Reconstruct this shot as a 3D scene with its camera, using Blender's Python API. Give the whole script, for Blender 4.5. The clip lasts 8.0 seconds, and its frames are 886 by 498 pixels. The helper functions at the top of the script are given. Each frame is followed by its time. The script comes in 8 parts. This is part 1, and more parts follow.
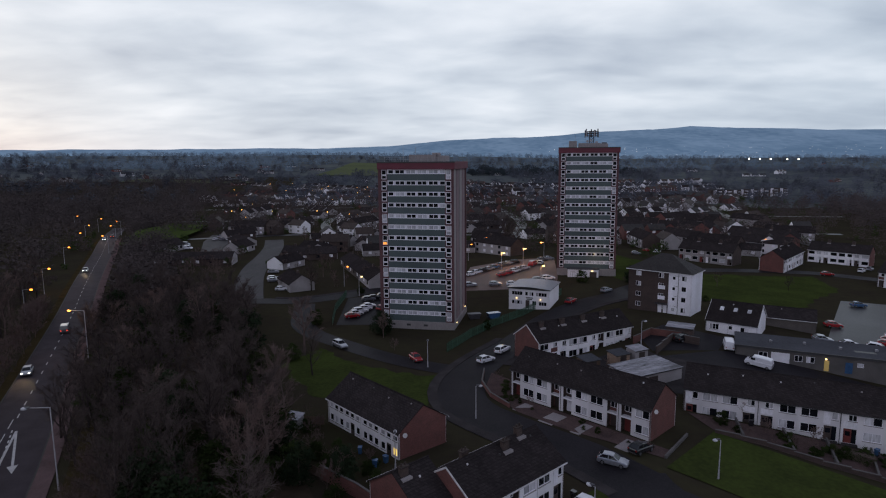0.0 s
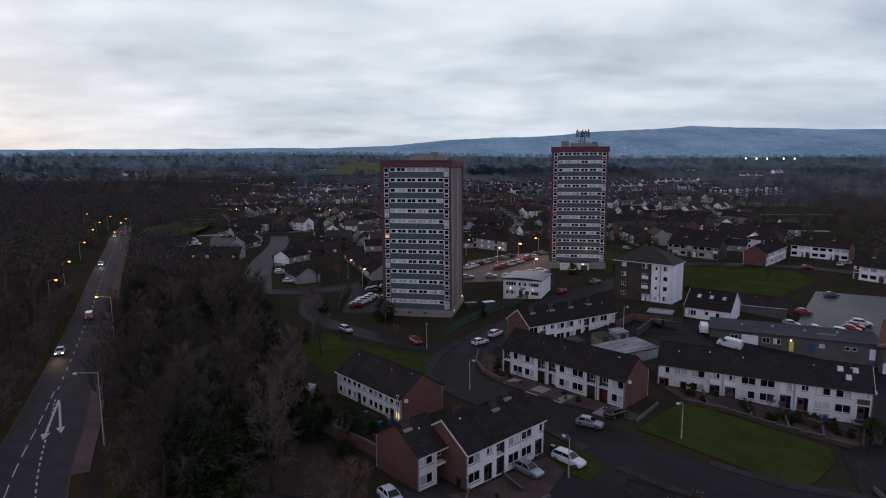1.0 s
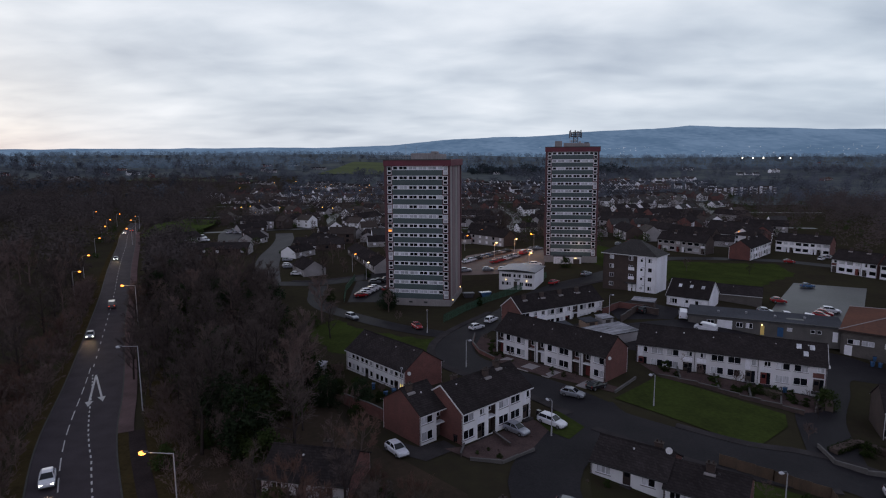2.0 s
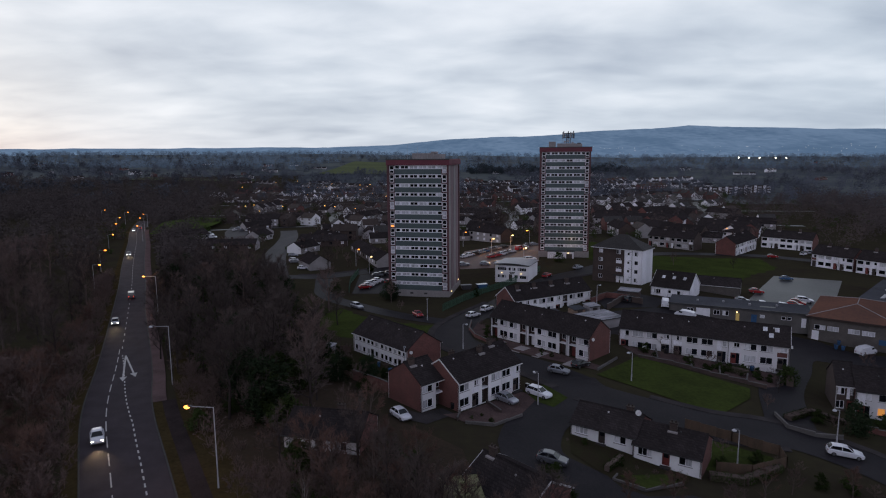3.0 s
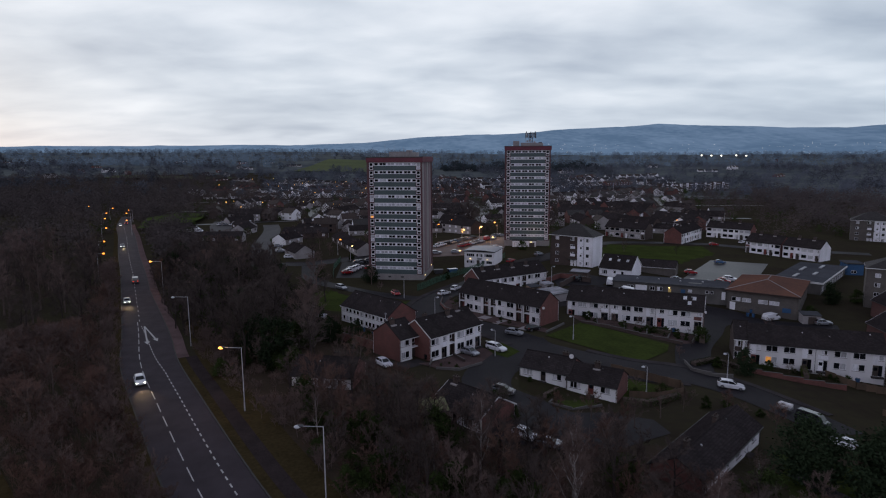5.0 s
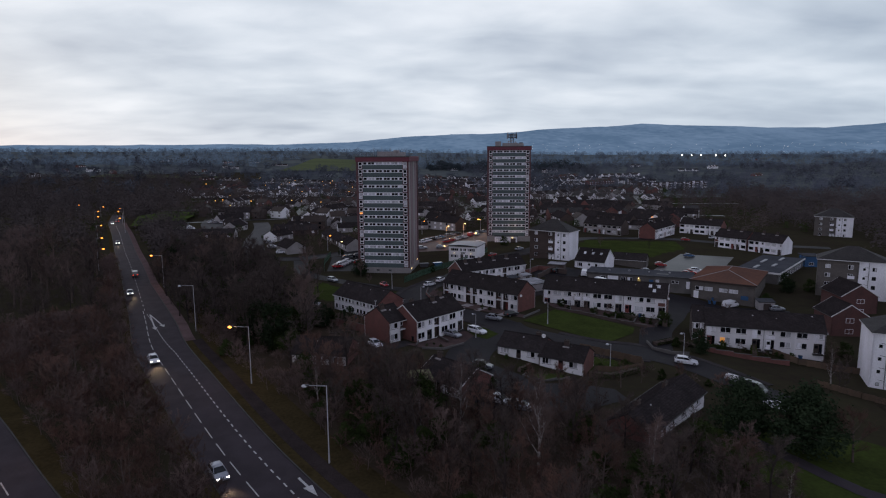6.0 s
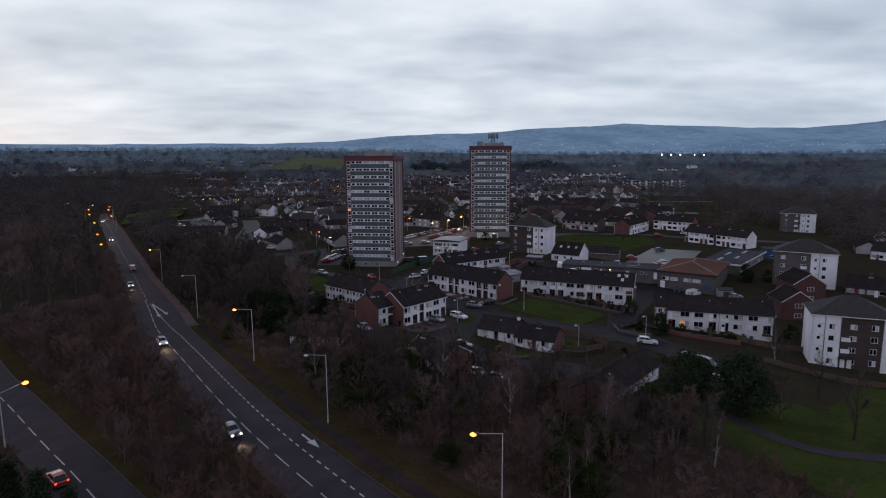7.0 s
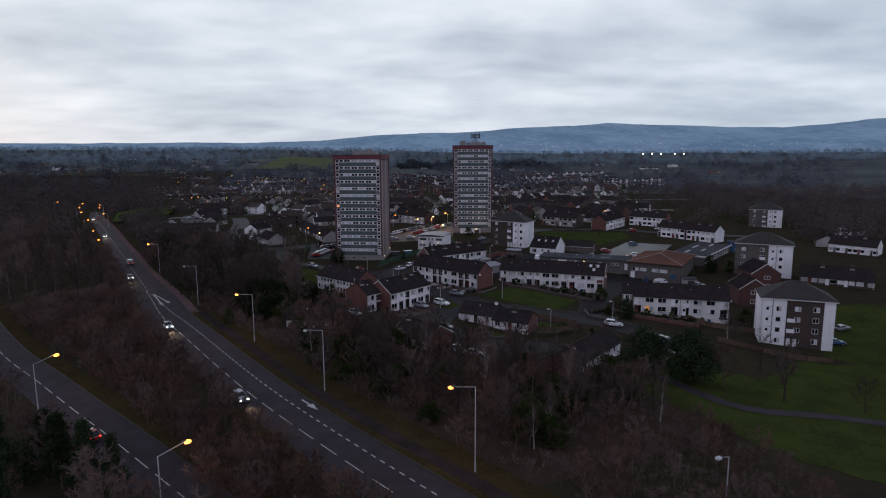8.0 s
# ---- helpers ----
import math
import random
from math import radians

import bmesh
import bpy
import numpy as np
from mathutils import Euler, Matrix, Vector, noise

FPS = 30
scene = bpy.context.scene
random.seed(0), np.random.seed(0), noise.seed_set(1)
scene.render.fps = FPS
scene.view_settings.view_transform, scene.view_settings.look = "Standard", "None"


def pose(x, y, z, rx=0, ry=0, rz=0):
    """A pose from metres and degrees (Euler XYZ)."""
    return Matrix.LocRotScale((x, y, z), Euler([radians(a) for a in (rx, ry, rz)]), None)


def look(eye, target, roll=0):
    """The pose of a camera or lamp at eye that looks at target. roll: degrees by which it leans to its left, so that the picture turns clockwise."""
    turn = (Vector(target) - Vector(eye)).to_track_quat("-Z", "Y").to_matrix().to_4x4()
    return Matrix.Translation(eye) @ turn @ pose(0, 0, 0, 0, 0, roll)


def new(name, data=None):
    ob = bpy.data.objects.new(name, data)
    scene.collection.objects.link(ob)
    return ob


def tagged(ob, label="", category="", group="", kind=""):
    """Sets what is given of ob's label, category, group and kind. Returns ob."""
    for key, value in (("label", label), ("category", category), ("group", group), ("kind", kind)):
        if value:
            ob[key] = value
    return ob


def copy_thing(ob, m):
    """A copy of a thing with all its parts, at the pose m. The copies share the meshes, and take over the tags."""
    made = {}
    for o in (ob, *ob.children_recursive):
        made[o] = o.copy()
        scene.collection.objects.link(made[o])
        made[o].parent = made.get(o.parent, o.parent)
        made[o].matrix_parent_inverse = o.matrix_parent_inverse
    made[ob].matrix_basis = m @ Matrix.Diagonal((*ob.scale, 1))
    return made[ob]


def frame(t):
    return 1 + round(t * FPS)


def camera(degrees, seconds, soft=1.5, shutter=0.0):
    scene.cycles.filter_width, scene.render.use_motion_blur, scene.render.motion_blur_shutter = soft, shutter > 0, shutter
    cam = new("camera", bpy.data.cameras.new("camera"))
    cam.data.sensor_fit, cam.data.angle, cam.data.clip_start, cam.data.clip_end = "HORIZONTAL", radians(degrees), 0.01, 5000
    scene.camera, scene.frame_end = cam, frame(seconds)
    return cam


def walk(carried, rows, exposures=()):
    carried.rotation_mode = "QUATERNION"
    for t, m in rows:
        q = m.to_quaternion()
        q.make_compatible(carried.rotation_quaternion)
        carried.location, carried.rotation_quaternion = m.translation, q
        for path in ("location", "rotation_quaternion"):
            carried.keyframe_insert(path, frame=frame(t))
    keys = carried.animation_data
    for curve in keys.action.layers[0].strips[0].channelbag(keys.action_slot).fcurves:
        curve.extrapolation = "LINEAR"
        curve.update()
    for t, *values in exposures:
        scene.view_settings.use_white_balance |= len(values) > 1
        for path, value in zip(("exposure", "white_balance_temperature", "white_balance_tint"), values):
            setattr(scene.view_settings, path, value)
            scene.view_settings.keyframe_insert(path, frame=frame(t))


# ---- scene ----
cam = camera(71.4, 8.0, soft=1.1, shutter=0.35)
PATH = [
    (0, (0.365, -1.496, 43.37), (0.379, 0.482, 43.076), -0.4),
    (0.5, (0.623, -7.043, 43.264), (0.637, -5.065, 42.97), -0.35),
    (1, (0.822, -12.657, 43.137), (0.835, -10.679, 42.842), -0.4),
    (1.5, (0.88, -18.408, 43.048), (0.893, -16.43, 42.752), -0.4),
    (3, (1.003, -35.477, 43.076), (1.017, -33.5, 42.779), -0.4),
    (3.5, (1.078, -41.087, 43.102), (1.103, -39.109, 42.803), -0.4),
    (4, (1.108, -46.712, 43.105), (1.156, -44.735, 42.804), -0.4),
    (4.5, (1.045, -52.55, 43.142), (1.117, -50.575, 42.839), -0.4),
    (6, (0.463, -70.892, 43.36), (0.604, -68.921, 43.053), -0.35),
    (6.5, (0.141, -77.005, 43.378), (0.305, -75.035, 43.071), -0.35),
    (7, (-0.271, -83.169, 43.394), (-0.081, -81.202, 43.085), -0.3),
    (7.5, (-0.665, -89.391, 43.363), (-0.452, -87.427, 43.052), -0.3),
    (8, (-1.002, -95.629, 43.331), (-0.766, -93.667, 43.019), -0.3),
]
walk(cam, [(t, look(eye, aim, roll)) for t, eye, aim, roll in PATH])

# ---- world: overcast dusk sky, brighter at the horizon than overhead ----
SUN_EL, SUN_AZ = 6.0, -40.0
world = bpy.data.worlds.new("dusk_sky")
scene.world = world
world.use_nodes = True
wt = world.node_tree
wt.nodes.clear()


def wnode(kind, **values):
    n = wt.nodes.new(kind)
    for k, v in values.items():
        n.inputs[k].default_value = v
    return n


def wmath(op, a, b=None):
    n = wt.nodes.new("ShaderNodeMath")
    n.operation = op
    for i, v in enumerate((a, b)):
        if v is None:
            continue
        if isinstance(v, (int, float)):
            n.inputs[i].default_value = v
        else:
            wt.links.new(v, n.inputs[i])
    return n.outputs[0]


w_co = wt.nodes.new("ShaderNodeTexCoord")
w_xyz = wt.nodes.new("ShaderNodeSeparateXYZ")
wt.links.new(w_co.outputs["Generated"], w_xyz.inputs[0])
up = wmath("MAXIMUM", w_xyz.outputs["Z"], 0.0)
# clouds lie on a flat deck: divide by the height to get the deck's plane
lift = wmath("ADD", up, 0.19)
deck = wt.nodes.new("ShaderNodeCombineXYZ")
wt.links.new(wmath("DIVIDE", w_xyz.outputs["X"], lift), deck.inputs[0])
wt.links.new(wmath("DIVIDE", w_xyz.outputs["Y"], lift), deck.inputs[1])


def cloud(scale, detail, rough, turn, stretch, shift):
    m = wt.nodes.new("ShaderNodeMapping")
    m.inputs["Rotation"].default_value = (0, 0, radians(turn))
    m.inputs["Scale"].default_value = (1.0, stretch, 1.0)
    m.inputs["Location"].default_value = (shift, shift * 0.7, 0)
    wt.links.new(deck.outputs[0], m.inputs[0])
    n = wnode("ShaderNodeTexNoise", Scale=scale, Detail=detail, Roughness=rough, Distortion=0.25)
    wt.links.new(m.outputs[0], n.inputs["Vector"])
    return n.outputs[0]


big = cloud(0.9, 3.0, 0.55, 14, 1.2, 3.6)
small = cloud(2.4, 5.0, 0.52, 10, 1.35, 1.7)
mixed = wmath("ADD", wmath("MULTIPLY", big, 0.72), wmath("MULTIPLY", small, 0.28))
shade = wt.nodes.new("ShaderNodeValToRGB")
shade.color_ramp.elements[0].position, shade.color_ramp.elements[0].color = 0.32, (0.40, 0.46, 0.565, 1)
shade.color_ramp.elements[1].position, shade.color_ramp.elements[1].color = 0.66, (0.88, 0.92, 0.99, 1)
mid = shade.color_ramp.elements.new(0.50)
mid.color = (0.64, 0.70, 0.79, 1)
wt.links.new(mixed, shade.inputs[0])
# paler band along the horizon, warm towards the set sun
band = wt.nodes.new("ShaderNodeValToRGB")
band.color_ramp.elements[0].position, band.color_ramp.elements[0].color = 0.0, (1, 1, 1, 1)
band.color_ramp.elements[1].position, band.color_ramp.elements[1].color = 0.20, (0, 0, 0, 1)
wt.links.new(up, band.inputs[0])
pale = wt.nodes.new("ShaderNodeMixRGB")
pale.inputs["Color2"].default_value = (0.62, 0.70, 0.80, 1)
wt.links.new(wmath("MULTIPLY", band.outputs[0], 0.40), pale.inputs["Fac"])
wt.links.new(shade.outputs[0], pale.inputs["Color1"])
toward = wt.nodes.new("ShaderNodeVectorMath")
toward.operation = "DOT_PRODUCT"
toward.inputs[1].default_value = Vector((math.sin(radians(SUN_AZ)), math.cos(radians(SUN_AZ)), 0.06)).normalized()
wt.links.new(w_co.outputs["Generated"], toward.inputs[0])
glow = wmath("MULTIPLY", wmath("POWER", wmath("MAXIMUM", toward.outputs["Value"], 0.0), 60.0), wmath("MULTIPLY", band.outputs[0], wmath("ADD", wmath("MULTIPLY", small, 1.5), -0.35)))
warm = wt.nodes.new("ShaderNodeMixRGB")
warm.inputs["Color2"].default_value = (0.93, 0.945, 0.95, 1)
wt.links.new(glow, warm.inputs["Fac"])
wt.links.new(pale.outputs[0], warm.inputs["Color1"])
# dusk: the deck darkens towards the zenith
fall = wt.nodes.new("ShaderNodeValToRGB")
fall.color_ramp.interpolation = "EASE"
fall.color_ramp.elements[0].position, fall.color_ramp.elements[0].color = 0.42, (1, 1, 1, 1)
fall.color_ramp.elements[1].position, fall.color_ramp.elements[1].color = 0.86, (0.33, 0.345, 0.405, 1)
wt.links.new(up, fall.inputs[0])
dusk = wt.nodes.new("ShaderNodeMixRGB")
dusk.blend_type = "MULTIPLY"
dusk.inputs["Fac"].default_value = 1.0
wt.links.new(warm.outputs[0], dusk.inputs["Color1"])
wt.links.new(fall.outputs[0], dusk.inputs["Color2"])
away = wmath("MINIMUM", wmath("MAXIMUM", wmath("MULTIPLY", wmath("ADD", w_xyz.outputs["X"], -0.22), 1.9), 0.0), 1.0)
duller = wt.nodes.new("ShaderNodeMixRGB")
duller.blend_type = "MULTIPLY"
duller.inputs["Color2"].default_value = (0.83, 0.87, 0.90, 1)
wt.links.new(away, duller.inputs["Fac"])
wt.links.new(dusk.outputs[0], duller.inputs["Color1"])
clear = wt.nodes.new("ShaderNodeTexSky")
clear.sky_type, clear.sun_disc = "NISHITA", False
clear.sun_elevation, clear.sun_rotation = radians(SUN_EL), radians(SUN_AZ)
clear_bg = wnode("ShaderNodeBackground", Strength=0.004)
wt.links.new(clear.outputs[0], clear_bg.inputs["Color"])
deck_bg = wnode("ShaderNodeBackground", Strength=1.0)
wt.links.new(duller.outputs[0], deck_bg.inputs["Color"])
w_sum = wt.nodes.new("ShaderNodeAddShader")
wt.links.new(clear_bg.outputs[0], w_sum.inputs[0])
wt.links.new(deck_bg.outputs[0], w_sum.inputs[1])
w_out = wt.nodes.new("ShaderNodeOutputWorld")
wt.links.new(w_sum.outputs[0], w_out.inputs["Surface"])

sun = new("sun", bpy.data.lights.new("sun", "SUN"))
sun.data.energy, sun.data.angle, sun.data.color = 0.12, radians(30), (1.0, 0.9, 0.8)
sun.matrix_world = look((0, 0, 0), (-math.sin(radians(SUN_AZ)), -math.cos(radians(SUN_AZ)), -math.tan(radians(14))))

# ---- tools ----
class Shape:
    """Collects vertices and faces for one mesh."""

    def __init__(self):
        self.v, self.f = [], []

    def add(self, verts, faces):
        n = len(self.v)
        self.v.extend(tuple(p) for p in verts)
        self.f.extend(tuple(i + n for i in face) for face in faces)
        return self

    def box(self, x0, x1, y0, y1, z0, z1):
        return self.add([(x, y, z) for z in (z0, z1) for x, y in ((x0, y0), (x1, y0), (x1, y1), (x0, y1))],
                        [(3, 2, 1, 0), (4, 5, 6, 7), (0, 1, 5, 4), (1, 2, 6, 5), (2, 3, 7, 6), (3, 0, 4, 7)])

    def slab(self, x0, x1, y0, y1, z0, z1, c=0.03):
        """A box with its upper and upright edges chamfered by c."""
        r = [(x0 + c, y0), (x1 - c, y0), (x1, y0 + c), (x1, y1 - c), (x1 - c, y1), (x0 + c, y1), (x0, y1 - c), (x0, y0 + c)]
        i = [(min(max(x, x0 + c), x1 - c), min(max(y, y0 + c), y1 - c)) for x, y in r]
        v = [(x, y, z0) for x, y in r] + [(x, y, z1 - c) for x, y in r] + [(x, y, z1) for x, y in i]
        f = [(k, (k + 1) % 8, 8 + (k + 1) % 8, 8 + k) for k in range(8)]
        f += [(8 + k, 8 + (k + 1) % 8, 16 + (k + 1) % 8, 16 + k) for k in range(8)]
        return self.add(v, f + [tuple(range(16, 24)), tuple(reversed(range(8)))])

    def quad(self, a, b, c, d):
        return self.add([a, b, c, d], [(0, 1, 2, 3)])

    def extrude(self, outline, y0, y1):
        """A solid from an outline of (x, z), from y0 to y1."""
        n = len(outline)
        v = [(x, y0, z) for x, z in outline] + [(x, y1, z) for x, z in outline]
        return self.add(v, [tuple(range(n)), tuple(reversed(range(n, 2 * n)))] + [(i, i + n, (i + 1) % n + n, (i + 1) % n) for i in range(n)])

    def tube(self, a, b, r0, r1, sides=6):
        a, b = Vector(a), Vector(b)
        d = (b - a).normalized()
        u = d.orthogonal().normalized()
        w = d.cross(u)
        ring = [(math.cos(2 * math.pi * k / sides), math.sin(2 * math.pi * k / sides)) for k in range(sides)]
        v = [a + (u * c + w * s) * r0 for c, s in ring] + [b + (u * c + w * s) * r1 for c, s in ring]
        f = [(k, (k + 1) % sides, sides + (k + 1) % sides, sides + k) for k in range(sides)]
        return self.add(v, f + [tuple(reversed(range(sides))), tuple(range(sides, 2 * sides))])

    def turned(self, angle, ox=0.0, oy=0.0, oz=0.0):
        c, s = math.cos(radians(angle)), math.sin(radians(angle))
        self.v = [(ox + x * c - y * s, oy + x * s + y * c, oz + z) for x, y, z in self.v]
        return self

    def mesh(self, name, material, smooth=False):
        me = bpy.data.meshes.new(name)
        me.from_pydata(self.v, [], self.f)
        me.materials.append(material)
        if smooth:
            me.shade_smooth()
        me.update()
        return me


def part(name, shape, material, parent, label="", smooth=False, at=None):
    ob = new(name, shape if isinstance(shape, bpy.types.Mesh) else shape.mesh(name, material, smooth))
    ob.parent = parent
    if at is not None:
        ob.location = at
    return tagged(ob, label)


def thing(name, m, label, category, group="", kind=""):
    root = new(name)
    root.empty_display_size = 0.5
    root.matrix_basis = m
    return tagged(root, label, category, group, kind)


def setting(name, shape, material, label="", category="", smooth=False):
    ob = new(name, shape.mesh(name, material, smooth))
    return tagged(ob, label, category, kind="structure")


def bump(x, y, cx, cy, r):
    return math.exp(-((x - cx) ** 2 + (y - cy) ** 2) / (2 * r * r))


def terrain(x, y):
    """Height of the ground."""
    far = math.hypot(x, y - 60)
    z = 2.0 + 2.2 * bump(x, y, -45, 30, 55) + 3.0 * bump(x, y, 60, 138, 26) - 1.0 * bump(x, y, 72, 70, 24)
    z += -6.0 * bump(x, y, 112, 32, 32) - 1.6 * bump(x, y, 92, 100, 18) - 1.2 * bump(x, y, 38, 42, 12) - 1.8 * bump(x, y, 0, 152, 28)
    z += 2.4 * bump(x, y, 48, 208, 35) - 5 * (1 - math.exp(-max(0, far - 220) / 300))
    if far > 450:
        k = min(1.0, (far - 450) / 2600)
        rise = 58 - 26 * min(1.0, max(0.0, (x / max(y, 1.0) + 0.15) / 0.45))
        z += rise * k * k * (3 - 2 * k) + min(1.0, (far - 450) / 900) * 8.0 * noise.noise((x / 420, y / 420, 3.3))
    return z


def drape(x, y, lift=0.0):
    return (x, y, terrain(x, y) + lift)


def rng(seed):
    return random.Random(seed)

# ---- materials ----
TONE = (1.02, 0.955, 1.065)  # slight cool cast of the dusk light, multiplied into every base colour


def material(name, colour, rough=0.8, second=None, scale=1.0, fine=12.0, bump_by=0.0, bump_scale=30.0, metal=0.0, spread=0.0, fac=0.6, spec=0.5, stretch=(1, 1, 1), coat=0.0):
    """Base colour varied at two scales, with fine relief. spread: brightness differs from object to object."""
    m = bpy.data.materials.new(name)
    m.use_nodes = True
    nt = m.node_tree
    b = nt.nodes["Principled BSDF"]
    colour = tuple(c * k for c, k in zip(colour, TONE))
    second = tuple(c * k for c, k in zip(second, TONE)) if second else None
    b.inputs["Roughness"].default_value, b.inputs["Metallic"].default_value = rough, metal
    b.inputs["Specular IOR Level"].default_value = spec
    b.inputs["Coat Weight"].default_value = coat
    second = second or tuple(c * 0.72 for c in colour)
    co = nt.nodes.new("ShaderNodeNewGeometry") if spread < 0 else nt.nodes.new("ShaderNodeTexCoord")
    source = co.outputs["Object"] if "Object" in co.outputs else co.outputs["Position"]
    mp = nt.nodes.new("ShaderNodeMapping")
    mp.inputs["Scale"].default_value = stretch
    nt.links.new(source, mp.inputs[0])
    n1, n2 = nt.nodes.new("ShaderNodeTexNoise"), nt.nodes.new("ShaderNodeTexNoise")
    for n, s, d in ((n1, scale, 4), (n2, fine, 3)):
        n.inputs["Scale"].default_value, n.inputs["Detail"].default_value = s, d
        nt.links.new(mp.outputs[0], n.inputs["Vector"])
    add = nt.nodes.new("ShaderNodeMath")
    add.operation = "MULTIPLY_ADD"
    nt.links.new(n2.outputs[0], add.inputs[0])
    add.inputs[1].default_value = 0.45
    half = nt.nodes.new("ShaderNodeMath")
    half.operation = "MULTIPLY"
    half.inputs[1].default_value = 0.55
    nt.links.new(n1.outputs[0], half.inputs[0])
    nt.links.new(half.outputs[0], add.inputs[2])
    ramp = nt.nodes.new("ShaderNodeValToRGB")
    ramp.color_ramp.elements[0].position, ramp.color_ramp.elements[1].position = 0.5 - 0.25 * fac, 0.5 + 0.25 * fac
    ramp.color_ramp.elements[0].color, ramp.color_ramp.elements[1].color = (*second, 1), (*colour, 1)
    nt.links.new(add.outputs[0], ramp.inputs[0])
    out = ramp.outputs[0]
    if spread > 0:
        info = nt.nodes.new("ShaderNodeObjectInfo")
        v = nt.nodes.new("ShaderNodeMapRange")
        v.inputs["To Min"].default_value, v.inputs["To Max"].default_value = 1 - spread, 1 + spread
        nt.links.new(info.outputs["Random"], v.inputs["Value"])
        hsv = nt.nodes.new("ShaderNodeHueSaturation")
        nt.links.new(v.outputs[0], hsv.inputs["Value"])
        nt.links.new(out, hsv.inputs["Color"])
        out = hsv.outputs[0]
    nt.links.new(out, b.inputs["Base Color"])
    if bump_by:
        n3, bp = nt.nodes.new("ShaderNodeTexNoise"), nt.nodes.new("ShaderNodeBump")
        n3.inputs["Scale"].default_value, n3.inputs["Detail"].default_value = bump_scale, 4
        bp.inputs["Strength"].default_value, bp.inputs["Distance"].default_value = bump_by, 0.05
        nt.links.new(source, n3.inputs["Vector"])
        nt.links.new(n3.outputs[0], bp.inputs["Height"])
        nt.links.new(bp.outputs[0], b.inputs["Normal"])
    return m


def courses(m, sx, sz, strength, mortar=None, offset=0.5):
    """Rows of bricks or tiles as fine relief and joints on the material m."""
    nt = m.node_tree
    b = nt.nodes["Principled BSDF"]
    co = nt.nodes.new("ShaderNodeTexCoord")
    sep, com = nt.nodes.new("ShaderNodeSeparateXYZ"), nt.nodes.new("ShaderNodeCombineXYZ")
    nt.links.new(co.outputs["Object"], sep.inputs[0])
    both = nt.nodes.new("ShaderNodeMath")
    both.operation = "ADD"
    nt.links.new(sep.outputs[0], both.inputs[0])
    nt.links.new(sep.outputs[1], both.inputs[1])
    nt.links.new(both.outputs[0], com.inputs[0])
    nt.links.new(sep.outputs[2], com.inputs[1])
    br = nt.nodes.new("ShaderNodeTexBrick")
    br.inputs["Scale"].default_value = 1.0
    br.inputs["Brick Width"].default_value, br.inputs["Row Height"].default_value = sx, sz
    br.inputs["Mortar Size"].default_value = min(sx, sz) * 0.09
    br.inputs["Color1"].default_value, br.inputs["Color2"].default_value = (1, 1, 1, 1), (0.62, 0.6, 0.6, 1)
    br.inputs["Mortar"].default_value = mortar or (0.5, 0.5, 0.5, 1)
    br.offset = offset
    nt.links.new(com.outputs[0], br.inputs["Vector"])
    base = b.inputs["Base Color"].links[0].from_socket
    mul = nt.nodes.new("ShaderNodeMixRGB")
    mul.blend_type, mul.inputs["Fac"].default_value = "MULTIPLY", 0.8
    nt.links.new(base, mul.inputs["Color1"])
    nt.links.new(br.outputs["Color"], mul.inputs["Color2"])
    nt.links.new(mul.outputs[0], b.inputs["Base Color"])
    bp = nt.nodes.new("ShaderNodeBump")
    bp.inputs["Strength"].default_value, bp.inputs["Distance"].default_value, bp.invert = strength, 0.03, True
    nt.links.new(br.outputs["Fac"], bp.inputs["Height"])
    nt.links.new(bp.outputs[0], b.inputs["Normal"])
    return m


def lit(name, colour, strength):
    m = bpy.data.materials.new(name)
    m.use_nodes = True
    b = m.node_tree.nodes["Principled BSDF"]
    b.inputs["Base Color"].default_value = (*colour, 1)
    b.inputs["Emission Color"].default_value, b.inputs["Emission Strength"].default_value = (*colour, 1), strength
    return m


ASPHALT = material("asphalt", (0.056, 0.047, 0.053), 0.8, (0.034, 0.029, 0.032), 0.35, 9, 0.25, 40, spread=-1, spec=0.06)
WET_ASPHALT = material("damp_asphalt", (0.031, 0.0285, 0.031), 0.6, (0.013, 0.012, 0.014), 0.16, 3, 0.2, 40, spread=-1, spec=0.05, fac=0.9)
RED_ASPHALT = material("red_tarmac", (0.115, 0.066, 0.054), 0.7, (0.075, 0.046, 0.039), 0.3, 8, 0.2, 40, spread=-1)
PAVING = material("paving", (0.064, 0.059, 0.057), 0.85, (0.034, 0.032, 0.031), 0.4, 7, 0.2, 30, spread=-1, spec=0.0)
BROWN_PATH = material("worn_brown_tarmac", (0.046, 0.037, 0.035), 0.85, (0.026, 0.021, 0.020), 0.3, 5, 0.2, 30, spread=-1, spec=0.0)
# the street lamps' warm light on the pavement is put into this pink
PINK_PAVING = material("pinkish_paving", (0.150, 0.105, 0.098), 0.85, (0.085, 0.062, 0.058), 0.3, 5, 0.2, 30, spread=-1, spec=0.0)
KERB = material("kerb_concrete", (0.046, 0.043, 0.041), 0.9, (0.024, 0.023, 0.021), 0.8, 9, spread=-1)
PAINT = material("road_paint", (0.52, 0.52, 0.50), 0.7, (0.30, 0.30, 0.29), 0.9, 7, spread=-1)
GROUND = material("rough_grass", (0.043, 0.041, 0.023), 0.95, (0.033, 0.027, 0.020), 0.07, 0.5, 0.6, 2, spread=-1, fac=0.7, spec=0.0)
DRY_GRASS = material("dry_verge_grass", (0.059, 0.046, 0.021), 0.95, (0.028, 0.022, 0.011), 0.25, 2.0, 0.6, 5, spread=-1, fac=0.8, spec=0.0)
